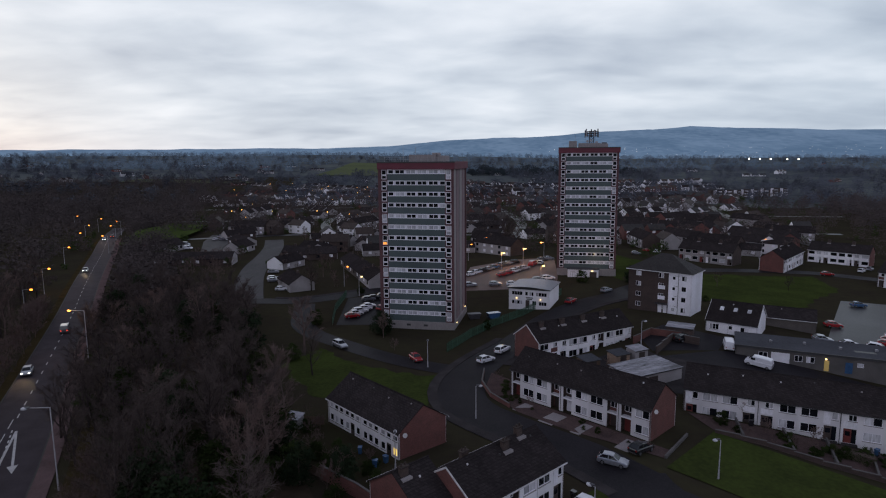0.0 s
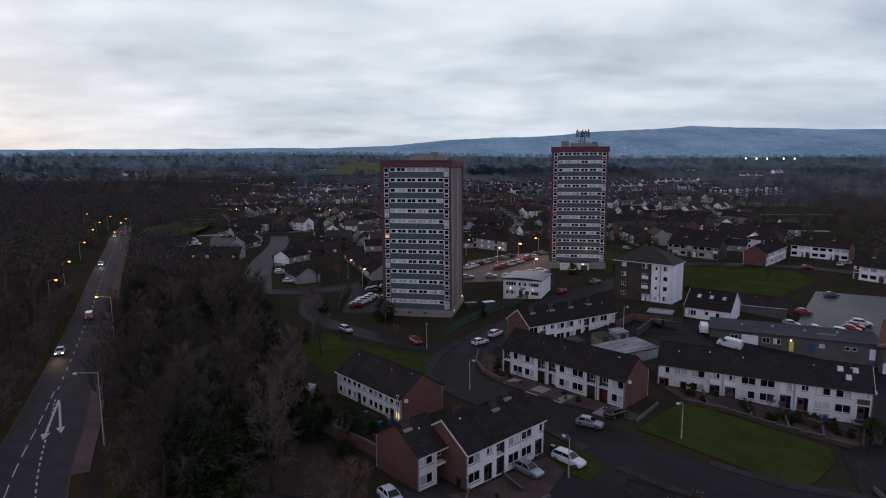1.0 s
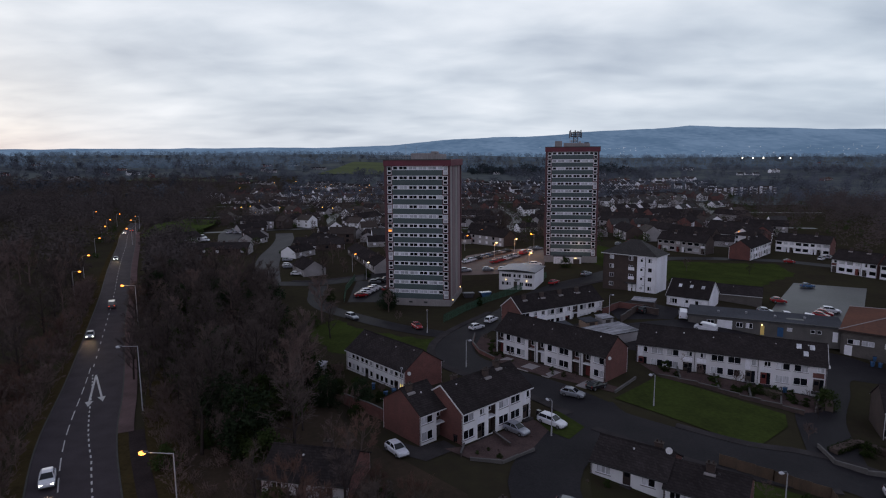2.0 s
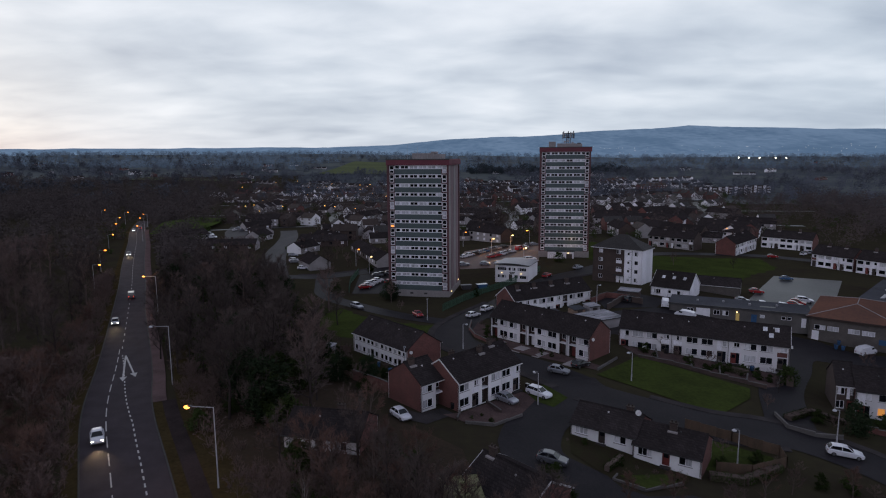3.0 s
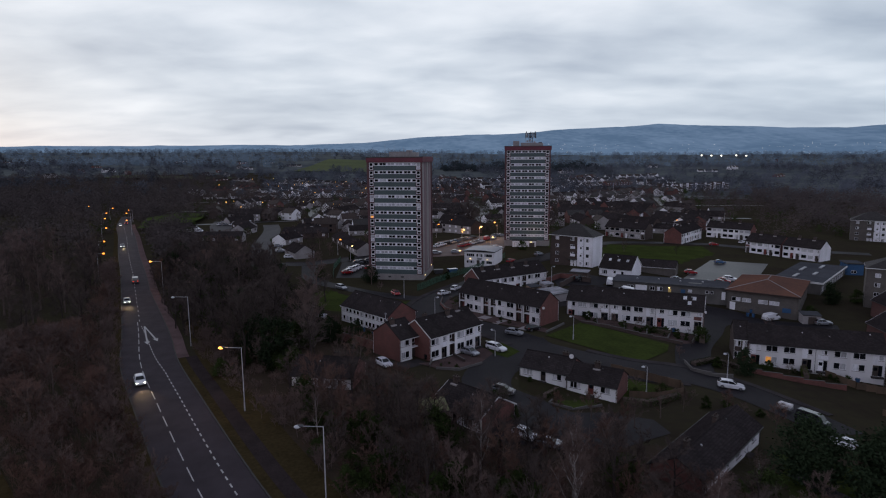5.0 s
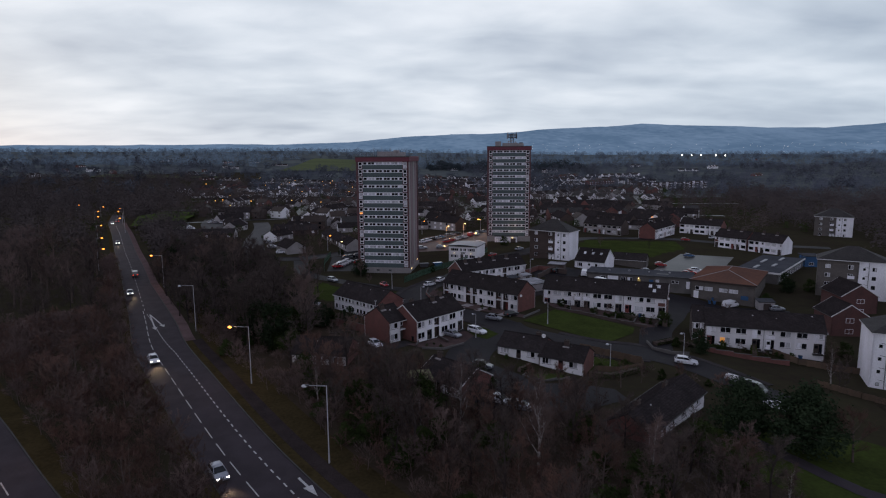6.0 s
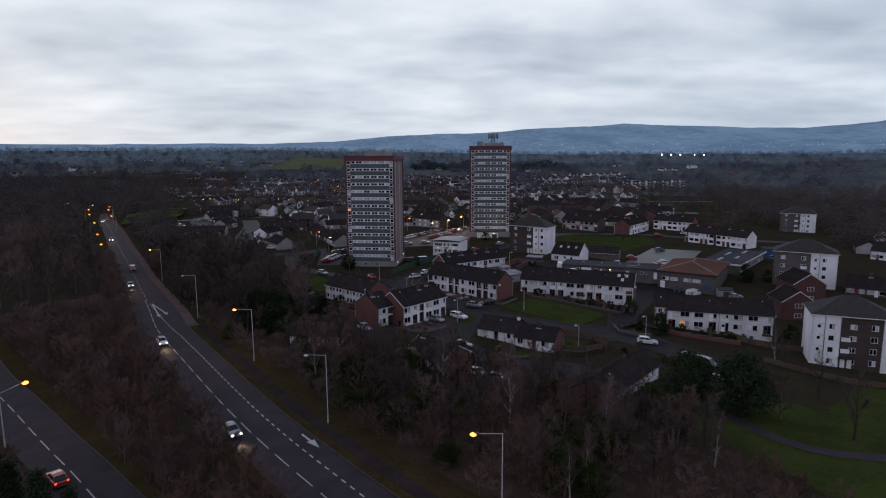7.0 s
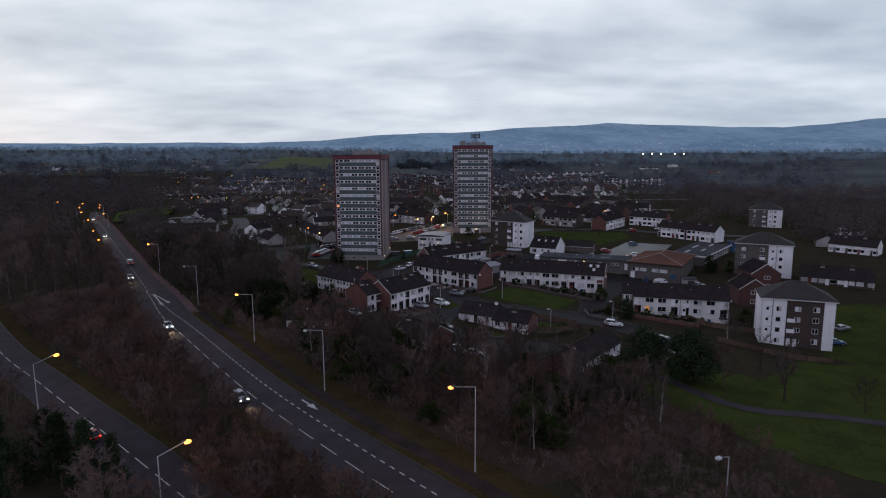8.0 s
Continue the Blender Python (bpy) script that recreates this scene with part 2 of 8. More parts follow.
# distance haze is put into this paler, bluer base colour
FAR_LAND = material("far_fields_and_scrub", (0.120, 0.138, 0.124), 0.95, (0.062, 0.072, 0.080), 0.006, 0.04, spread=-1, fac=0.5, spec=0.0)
LAWN = material("lawn_grass", (0.051, 0.070, 0.018), 0.95, (0.030, 0.038, 0.013), 0.16, 1.6, 0.5, 12, spread=-1, spec=0.0)
BANK_GRASS = material("bank_grass", (0.062, 0.088, 0.024), 0.95, (0.040, 0.056, 0.018), 0.05, 0.6, spread=-1, spec=0.0)
FIELD = material("pasture", (0.130, 0.150, 0.072), 0.95, (0.085, 0.104, 0.056), 0.01, 0.2, spread=-1, spec=0.0)
EARTH = material("woodland_floor", (0.060, 0.044, 0.031), 0.95, (0.036, 0.031, 0.022), 0.1, 1.5, 0.6, 5, spread=-1, spec=0.0)
PEBBLE = material("white_pebbledash", (0.88, 0.89, 0.88), 0.9, (0.66, 0.65, 0.65), 0.25, 14, 0.5, 60, spread=0.13, fac=0.9, stretch=(1, 1, 0.5))
DULL_PEBBLE = material("dull_pebbledash", (0.74, 0.73, 0.735), 0.9, (0.53, 0.52, 0.52), 0.25, 14, 0.5, 60, spread=0.1, fac=0.9, stretch=(1, 1, 0.5))
GREY_DASH = material("grey_pebbledash", (0.375, 0.356, 0.350), 0.9, (0.237, 0.225, 0.219), 0.3, 14, 0.5, 60, spread=0.06)
WHITE_PAINT = material("white_render", (0.86, 0.86, 0.89), 0.75, (0.60, 0.60, 0.61), 0.3, 6, 0.2, 40, stretch=(1, 1, 0.35))
BRICK = courses(material("red_brick", (0.20, 0.080, 0.068), 0.9, (0.13, 0.056, 0.050), 0.5, 9, spread=0.08), 0.225, 0.075, 0.5, (0.7, 0.66, 0.62, 1))
MAROON_BRICK = courses(material("dark_red_brick", (0.120, 0.050, 0.046), 0.9, (0.078, 0.036, 0.034), 0.5, 9, spread=0.06), 0.225, 0.075, 0.5, (0.75, 0.7, 0.66, 1))
DARK_BRICK = courses(material("brown_brick", (0.085, 0.058, 0.050), 0.9, (0.052, 0.037, 0.034), 0.5, 9, spread=0.06), 0.225, 0.075, 0.5, (0.8, 0.75, 0.7, 1))
BLOCK_WALL = material("dull_blockwork", (0.128, 0.118, 0.112), 0.9, (0.072, 0.068, 0.064), 0.4, 8, 0.3, 30)
GREY_BRICK = courses(material("grey_brick", (0.145, 0.128, 0.116), 0.9, (0.092, 0.084, 0.078), 0.5, 9, spread=0.06), 0.225, 0.075, 0.5, (0.8, 0.75, 0.7, 1))
TILE = courses(material("roof_tile", (0.056, 0.048, 0.047), 0.85, (0.029, 0.026, 0.025), 0.35, 5, spread=0.15, fac=0.9, spec=0.0), 0.33, 0.19, 0.9)
TILE_BROWN = courses(material("brown_roof_tile", (0.072, 0.05, 0.042), 0.75, (0.046, 0.034, 0.03), 0.35, 5, spread=0.15, spec=0.25), 0.33, 0.19, 0.9)
TILE_GREY = courses(material("grey_roof_tile", (0.066, 0.060, 0.058), 0.85, (0.042, 0.039, 0.038), 0.4, 5, spread=0.12, spec=0.3), 0.33, 0.19, 0.9)
FELT = material("roof_felt", (0.090, 0.095, 0.10), 0.8, (0.05, 0.053, 0.057), 0.15, 2.5, 0.2, 10, spread=0.08, fac=0.9, spec=0.0)
RUST_ROOF = material("rusty_sheet_roof", (0.175, 0.088, 0.060), 0.75, (0.095, 0.060, 0.048), 0.12, 1.6, 0.2, 6, fac=0.9, spec=0.0)
UPVC = material("white_upvc", (0.84, 0.84, 0.86), 0.4, (0.72, 0.72, 0.73), 1, 5)
FASCIA = material("white_fascia", (0.70, 0.69, 0.68), 0.55, (0.46, 0.45, 0.44), 1, 5)
DARK_TRIM = material("dark_trim", (0.035, 0.033, 0.035), 0.5, None, 1, 5)
GLASS = material("window_glass", (0.011, 0.013, 0.017), 0.06, (0.006, 0.007, 0.009), 0.4, 3, spread=0.3, spec=0.32)
PATCHED_ASPHALT = material("patched_damp_tarmac", (0.062, 0.058, 0.062), 0.6, (0.022, 0.021, 0.023), 0.22, 1.5, 0.2, 30, spread=-1, spec=0.06, fac=0.9, stretch=(1, 0.35, 1))
WET_PARK = material("rain_wet_tarmac", (0.050, 0.049, 0.054), 0.42, (0.014, 0.014, 0.016), 0.09, 1.8, 0.15, 30, spread=-1, spec=0.17, fac=0.7)
NET = material("net_curtained_glass", (0.54, 0.55, 0.58), 0.15, (0.31, 0.32, 0.34), 0.8, 2.5, spread=0.3, stretch=(3, 3, 0.4))
BAND_PANEL = material("pale_window_band", (0.74, 0.75, 0.78), 0.6, (0.56, 0.57, 0.59), 0.4, 4, spread=0.08)
CURTAIN = material("curtained_glass", (0.62, 0.63, 0.64), 0.12, (0.34, 0.34, 0.35), 0.8, 2.5, spread=0.4, stretch=(3, 3, 0.4))
ROOM_LIT = lit("lit_room", (1.0, 0.40, 0.09), 0.34)
ROOM_YELLOW = lit("lit_kitchen", (1.0, 0.66, 0.17), 0.9)
ROOM_ORANGE = lit("lit_porch", (1.0, 0.33, 0.06), 1.2)
DOOR_DARK = material("dark_door", (0.05, 0.035, 0.032), 0.5, None, 1, 6, spread=0.3)
DOOR_RED = material("red_door", (0.16, 0.03, 0.028), 0.5, None, 1, 6)
CONCRETE = material("concrete", (0.30, 0.275, 0.265), 0.9, (0.20, 0.185, 0.18), 0.25, 5, 0.2, 20, stretch=(1, 1, 0.3))
PINK_CONCRETE = material("pinkish_concrete", (0.265, 0.195, 0.20), 0.9, (0.18, 0.135, 0.14), 0.25, 5, 0.2, 20, stretch=(1, 1, 0.25))
PIER = material("maroon_pier", (0.115, 0.050, 0.055), 0.85, (0.075, 0.036, 0.04), 0.3, 6)
MAROON = material("maroon_band", (0.140, 0.026, 0.044), 0.7, (0.098, 0.022, 0.034), 0.3, 6)
SPANDREL = material("slate_green_panel", (0.068, 0.094, 0.096), 0.6, (0.047, 0.067, 0.070), 0.25, 5, spread=0.07, stretch=(1, 1, 0.4))
ZINC = material("weathered_zinc", (0.42, 0.42, 0.43), 0.65, (0.30, 0.30, 0.31), 1, 8)
STEEL = material("galvanised_steel", (0.34, 0.35, 0.36), 0.5, (0.22, 0.225, 0.23), 2, 14, metal=0.7)
DARK_STEEL = material("dark_steel", (0.09, 0.09, 0.10), 0.5, None, 2, 14, metal=0.5)
WOOD_FENCE = material("fence_timber", (0.12, 0.078, 0.050), 0.9, (0.07, 0.048, 0.034), 1.2, 12, stretch=(1, 1, 0.3), spread=0.15)
GREEN_FENCE = material("green_palisade", (0.035, 0.10, 0.06), 0.5, None, 1, 6, spread=0.1)
BARK = material("bark", (0.127, 0.098, 0.084), 0.95, (0.075, 0.059, 0.051), 1.0, 8, spread=0.2, spec=0.0)
TWIG = material("twigs", (0.139, 0.100, 0.088), 0.95, (0.088, 0.066, 0.057), 0.4, 3, spread=0.3, spec=0.0)
TWIG_RED = material("reddish_twigs", (0.138, 0.085, 0.066), 0.95, (0.080, 0.050, 0.041), 0.4, 3, spread=0.3, spec=0.0)
BIRCH = material("birch_bark", (0.368, 0.344, 0.320), 0.85, (0.112, 0.096, 0.088), 1.0, 5, stretch=(1, 1, 3))
EVERGREEN = material("evergreen_leaves", (0.030, 0.044, 0.022), 0.7, (0.016, 0.025, 0.014), 0.8, 5, spread=0.25, spec=0.0)
SHRUB = material("shrub_leaves", (0.039, 0.057, 0.018), 0.75, (0.021, 0.030, 0.011), 0.8, 5, spread=0.35, spec=0.0)
HEDGE = material("hedge_leaves", (0.075, 0.095, 0.022), 0.75, (0.04, 0.052, 0.015), 1.2, 6, spread=0.2, spec=0.0)
# aerial haze mixed into the twig colour: paler and bluer
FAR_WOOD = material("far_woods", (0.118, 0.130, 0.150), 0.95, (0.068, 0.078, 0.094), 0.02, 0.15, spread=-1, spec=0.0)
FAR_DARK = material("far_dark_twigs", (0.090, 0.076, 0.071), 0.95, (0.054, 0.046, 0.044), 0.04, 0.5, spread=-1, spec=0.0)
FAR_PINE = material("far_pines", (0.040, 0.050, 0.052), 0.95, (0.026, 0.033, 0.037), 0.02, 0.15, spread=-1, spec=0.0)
# belts between fields carry the same haze in their colour
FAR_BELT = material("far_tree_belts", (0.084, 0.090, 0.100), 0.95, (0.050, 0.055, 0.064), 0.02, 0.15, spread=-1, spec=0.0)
# darker versions of bark and twigs for the denser woods
DARK_BARK = material("dark_wet_bark", (0.055, 0.044, 0.040), 0.95, (0.032, 0.027, 0.025), 1.0, 8, spread=0.2, spec=0.0)
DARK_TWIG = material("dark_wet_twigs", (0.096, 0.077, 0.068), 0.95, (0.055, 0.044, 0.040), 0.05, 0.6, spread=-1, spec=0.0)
BROWN_DRIVE = material("brown_paving", (0.128, 0.090, 0.080), 0.85, (0.050, 0.037, 0.035), 0.3, 4, 0.3, 30, spread=-1, spec=0.0, fac=0.9)
GARDEN = material("garden_soil_and_turf", (0.034, 0.037, 0.017), 0.95, (0.032, 0.023, 0.017), 0.35, 2.5, 0.6, 8, spread=-1, spec=0.0, fac=0.9)
SHEET = material("streaked_sheet_roof", (0.36, 0.36, 0.38), 0.7, (0.07, 0.07, 0.075), 0.35, 2, stretch=(0.35, 2.4, 1), fac=0.5)
MOSS = material("mossy_felt", (0.26, 0.25, 0.15), 0.9, (0.09, 0.10, 0.045), 0.6, 4, spec=0.0)
SHED_WOOD = material("shed_boards", (0.33, 0.23, 0.16), 0.85, (0.2, 0.14, 0.10), 1, 8, stretch=(1, 1, 3))
TYRE = material("tyre_rubber", (0.018, 0.018, 0.019), 0.8)
RIM = material("alloy_rim", (0.35, 0.35, 0.36), 0.35, None, 3, 9, metal=0.8)
CAR_GLASS = material("car_glass", (0.012, 0.014, 0.018), 0.05)
HEADLIGHT_OFF = material("headlamp_lens", (0.55, 0.56, 0.58), 0.1)
TAIL_OFF = material("tail_lamp_lens", (0.28, 0.015, 0.012), 0.2)
HEAD_ON = lit("headlamp_on", (1.0, 0.93, 0.80), 12.0)
TAIL_ON = lit("tail_lamp_on", (1.0, 0.06, 0.03), 2.5)
SODIUM = lit("sodium_lamp", (1.0, 0.34, 0.06), 4.0)
SODIUM_FAR = lit("bright_sodium_lamp", (1.0, 0.28, 0.035), 3.4)
WARM_LAMP = lit("warm_lamp", (1.0, 0.70, 0.30), 3.2)
CAR_PAINT = {
    "white": material("white_car_paint", (0.72, 0.73, 0.75), 0.25, (0.62, 0.63, 0.65), 1, 4, coat=0.6),
    "silver": material("silver_car_paint", (0.36, 0.38, 0.41), 0.28, None, 1, 4, metal=0.5, coat=0.6),
    "grey": material("grey_car_paint", (0.10, 0.105, 0.115), 0.28, None, 1, 4, coat=0.6),
    "black": material("black_car_paint", (0.018, 0.018, 0.021), 0.22, None, 1, 4, coat=0.6),
    "red": material("red_car_paint", (0.36, 0.018, 0.022), 0.25, None, 1, 4, coat=0.6),
    "blue": material("blue_car_paint", (0.045, 0.11, 0.22), 0.25, None, 1, 4, coat=0.6),
}

# ---- ground: one sheet out to the horizon ----
def spread_lines(lo, hi, step, reach, growth):
    mid_line = [lo + i * step for i in range(int((hi - lo) / step) + 1)]
    left, right, s = [], [], step
    while mid_line[0] - (left[-1] if left else mid_line[0]) < reach + 1 and (not left or left[-1] > -reach):
        s *= growth
        left.append((left[-1] if left else mid_line[0]) - s)
    s = step
    while not right or right[-1] < reach:
        s *= growth
        right.append((right[-1] if right else mid_line[-1]) + s)
    return left[::-1] + mid_line + right


gx = spread_lines(-150, 240, 3.0, 4300, 1.09)
gy = spread_lines(-120, 330, 3.0, 4300, 1.09)
sheet = Shape()
sheet.v = [drape(x, y) for y in gy for x in gx]
nx = len(gx)
sheet.f = [(j * nx + i, j * nx + i + 1, (j + 1) * nx + i + 1, (j + 1) * nx + i) for j in range(len(gy) - 1) for i in range(nx - 1)]
ground = setting("ground", sheet, GROUND, "rough winter grass and brown earth of a town's edge", "ground", smooth=True)
# faces far from the estate take the haze-tinted colour
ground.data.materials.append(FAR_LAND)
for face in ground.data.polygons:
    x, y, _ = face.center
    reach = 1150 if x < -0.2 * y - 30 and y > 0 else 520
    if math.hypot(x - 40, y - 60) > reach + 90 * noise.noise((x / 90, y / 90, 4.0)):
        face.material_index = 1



def ridge_line(azimuth):
    """Elevation in degrees of the far hills, by azimuth from straight ahead, right positive."""
    a = azimuth
    e = float(np.interp(a, (-60, -40, -10, -4, -0.9, 3.9, 9, 14, 19, 22.2, 26, 31.8, 36, 39, 42, 60), (0.75, 0.75, 0.9, 1.05, 1.4, 1.7, 1.77, 2.1, 2.25, 2.5, 2.25, 1.95, 1.8, 2.0, 2.35, 2.2)))
    return e + 0.06 * noise.noise((a / 2.6, 0.4, 0)) + 0.03 * noise.noise((a / 0.6, 7.4, 0))


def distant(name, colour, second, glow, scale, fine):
    """Far land, the haze of miles of air put into its colour and glow."""
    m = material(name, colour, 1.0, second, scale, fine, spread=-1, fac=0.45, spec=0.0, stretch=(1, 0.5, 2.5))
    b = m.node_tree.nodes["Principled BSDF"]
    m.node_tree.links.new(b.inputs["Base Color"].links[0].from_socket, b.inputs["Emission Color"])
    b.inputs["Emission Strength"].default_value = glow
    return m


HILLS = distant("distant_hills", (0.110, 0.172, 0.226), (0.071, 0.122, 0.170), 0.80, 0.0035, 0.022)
# farthest trees: haze put in as a bluer, self-glowing colour
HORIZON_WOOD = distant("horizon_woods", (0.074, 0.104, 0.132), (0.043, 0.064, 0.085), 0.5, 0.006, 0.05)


hills = Shape()
steps, tiers = 260, 7
for i in range(steps + 1):
    a = -65 + 130 * i / steps
    for j in range(tiers + 1):
        k = j / tiers
        d = 3300 + 1250 * k
        h = 43 + d * math.tan(radians(ridge_line(a))) * (k ** 0.8) - 46 * (1 - k)
        h += 14 * k * (1 - k) * 4 * noise.noise((a / 3.0, k * 3, 2.0))
        hills.v.append((d * math.sin(radians(a)), d * math.cos(radians(a)), h))
for i in range(steps):
    for j in range(tiers):
        p = i * (tiers + 1) + j
        hills.f.append((p, p + tiers + 1, p + tiers + 2, p + 1))
setting("backdrop", hills, HILLS, "far haze-blue hills under a grey sky", "hills", smooth=True)


# ---- roads, pavements, lawns ----
def resample(line, step=3.0):
    """Points along a smooth curve through the line's corners."""
    pts = [Vector((p[0], p[1])) for p in line]
    pts = [2 * pts[0] - pts[1]] + pts + [2 * pts[-1] - pts[-2]]
    out = []
    for i in range(1, len(pts) - 2):
        a, b, c, d = pts[i - 1:i + 3]
        n = max(1, int((c - b).length / step))
        for k in range(n):
            t = k / n
            out.append(0.5 * (2 * b + (c - a) * t + (2 * a - 5 * b + 4 * c - d) * t * t + (3 * b - a - 3 * c + d) * t ** 3))
    out.append(pts[-2])
    return out


def normals(pts):
    out = []
    for i in range(len(pts)):
        d = (pts[min(i + 1, len(pts) - 1)] - pts[max(i - 1, 0)]).normalized()
        out.append(Vector((-d.y, d.x)))  # to the left of the way
    return out


def ribbon(line, left, right, lift, step=3.0, drop=0.0):
    """A strip along the line between two offsets (metres, positive to the left of the way); with drop > 0 its edges have faces going down."""
    pts = line if isinstance(line[0], Vector) else resample(line, step)
    nrm, s = normals(pts), Shape()
    for p, n in zip(pts, nrm):
        l, r = p + n * (left(p) if callable(left) else left), p + n * (right(p) if callable(right) else right)
        row = [drape(l.x, l.y, lift), drape(*((l + r) / 2), lift), drape(r.x, r.y, lift)]
        if drop:
            row = [(row[0][0], row[0][1], row[0][2] - drop)] + row + [(row[-1][0], row[-1][1], row[-1][2] - drop)]
        s.v.extend(row)
    w = 5 if drop else 3
    s.f = [((i + 1) * w + j, (i + 1) * w + j + 1, i * w + j + 1, i * w + j) for i in range(len(pts) - 1) for j in range(w - 1)]
    return s


def patch(corners, lift, step=3.0, ragged=0.0):
    """A flat area inside an outline, laid on the ground."""
    bm = bmesh.new()
    ring = []
    for i, c in enumerate(corners):
        a, b = Vector(c), Vector(corners[(i + 1) % len(corners)])
        n = max(1, int((b - a).length / step))
        for k in range(n):
            q = a + (b - a) * k / n
            q += Vector((noise.noise((q.x / 3, q.y / 3, 1.5)), noise.noise((q.x / 3, q.y / 3, 6.5)))) * ragged
            ring.append(bm.verts.new((*q, 0)))
    bm.faces.new(ring)
    lo = [min(c[i] for c in corners) for i in (0, 1)]
    hi = [max(c[i] for c in corners) for i in (0, 1)]
    for axis in (0, 1):
        v = lo[axis] + step
        while v < hi[axis]:
            co, no = [0, 0, 0], [0, 0, 0]
            co[axis], no[axis] = v, 1
            bmesh.ops.bisect_plane(bm, geom=bm.verts[:] + bm.edges[:] + bm.faces[:], plane_co=co, plane_no=no)
            v += step
    bmesh.ops.recalc_face_normals(bm, faces=bm.faces)
    s = Shape()
    for v in bm.verts:
        v.index = len(s.v)
        s.v.append(drape(v.co.x, v.co.y, lift))
    s.f = [tuple(v.index for v in (f.verts if f.normal.z > 0 else reversed(f.verts))) for f in bm.faces]
    bm.free()
    return s


MAIN = [(-205, 395), (-187, 350), (-173, 318), (-150, 270), (-120, 205), (-99, 161), (-80.5, 121), (-63, 83), (-51.4, 57), (-39.6, 35.7), (-26.6, 13.3), (-17.5, -1), (-7.5, -15.2), (0.7, -26.4), (14, -44), (34, -68), (62, -98)]
main_pts = resample(MAIN, 2.0)
near_end = [p for p in main_pts if p.y < 92]
far_end = [p for p in main_pts if p.y > 88]


def road_edge(p):
    """The main road's right-hand edge: it widens for a turning lane."""
    return 4.4 + 2.0 * min(1.0, max(0.0, (128 - p.y) / 58))


setting("road", ribbon(main_pts, -3.3, road_edge, 0.07), ASPHALT, "damp dark main road with white lane markings", "road")
setting("pavement_main", ribbon([p for p in main_pts if p.y < 58], 8.0, 10.1, 0.12, drop=0.1), BROWN_PATH, "narrow tarmac footpath along the main road", "pavement")
setting("pavement_far", ribbon([p for p in main_pts if 56 < p.y < 335], lambda p: road_edge(p) + 0.2, lambda p: road_edge(p) + 2.3, 0.15, drop=0.12), PINK_PAVING, "pinkish pavement of the main road under orange lamps", "pavement")
setting("verge_kerbside", ribbon([p for p in main_pts if p.y < 58], lambda p: road_edge(p) + 0.2, 8.0, 0.10), DRY_GRASS, "strip of brown winter grass between road and footpath", "grass")
setting("verge_east", ribbon([p for p in main_pts if p.y < 130], 10.1, 14.0, 0.07), DRY_GRASS, "brown winter grass between path and wood", "grass")
setting("verge", ribbon(main_pts, -5.2, -3.5, 0.10, drop=0.1), DRY_GRASS, "brown winter grass verge beside the main road", "grass")
setting("kerb_main", ribbon(main_pts, road_edge, lambda p: road_edge(p) + 0.2, 0.16, drop=0.12), KERB, "concrete kerb of the main road", "kerb")
setting("kerb_far_side", ribbon(main_pts, -3.5, -3.3, 0.16, drop=0.12), KERB, "concrete kerb of the main road", "kerb")
SIDE = [(-150, 130), (-112, 84), (-88, 50.5), (-72.5, 30), (-58.8, 14.4), (-47.9, 2), (-39.9, -6.7), (-34.9, -12.4), (-22, -27), (-5, -47), (16, -72), (40, -100)]
side_pts = resample(SIDE, 2.0)
setting("side_road", ribbon(side_pts, -3.4, 3.9, 0.08), ASPHALT, "damp dark two-lane road beyond a wooded strip", "road")
setting("kerb_side_road", ribbon(side_pts, 3.9, 4.1, 0.15, drop=0.12), KERB, "concrete kerb of the side road", "kerb")
setting("verge_side_road", ribbon(side_pts, 4.1, 7.0, 0.10, drop=0.1), DRY_GRASS, "brown grass verge beside the side road", "grass")


def dashes(pts, offset, on, off, width, start, lift):
    """Painted dashes along the line at an offset to its left (a number or a function of the distance)."""
    s, run, nrm = Shape(), 0.0, normals(pts)
    marks = []
    for i in range(len(pts) - 1):
        marks.append((run, i))
        run += (pts[i + 1] - pts[i]).length
    marks.append((run, len(pts) - 1))

    def at(d):
        for (d0, i), (d1, _) in zip(marks, marks[1:]):
            if d <= d1:
                k = (d - d0) / max(1e-6, d1 - d0)
                o = offset(d) if callable(offset) else offset
                n = nrm[i].lerp(nrm[i + 1], k)
                return pts[i].lerp(pts[i + 1], k) + n * o, n
        return pts[-1], nrm[-1]
    d = start
    while d + on < run:
        a, na = at(d)
        b, nb = at(d + on)
        s.quad(drape(*(a - na * width / 2), lift), drape(*(b - nb * width / 2), lift), drape(*(b + nb * width / 2), lift), drape(*(a + na * width / 2), lift))
        d += on + off
    return s


centre_marks = dashes(far_end, 0.45, 2.0, 4.0, 0.16, 2.0, 0.10)
setting("lane_marking", centre_marks, PAINT, "white broken centre line", "road marking")
lane_marks = dashes(near_end, 0.0, 4.0, 2.0, 0.15, 1.0, 0.11)
setting("lane_marking_long", lane_marks, PAINT, "white long-dashed lane line", "road marking")
side_marks = dashes(side_pts, 0.0, 4.0, 2.0, 0.15, 1.0, 0.115)
setting("lane_marking_side", side_marks, PAINT, "white long-dashed lane line", "road marking")
turn_marks = dashes(near_end, lambda d: min(3.5, 0.3 + d * 0.07), 1.0, 1.0, 0.2, 6.0, 0.112)
setting("lane_marking_short", turn_marks, PAINT, "white short-dashed turning lane line", "road marking")


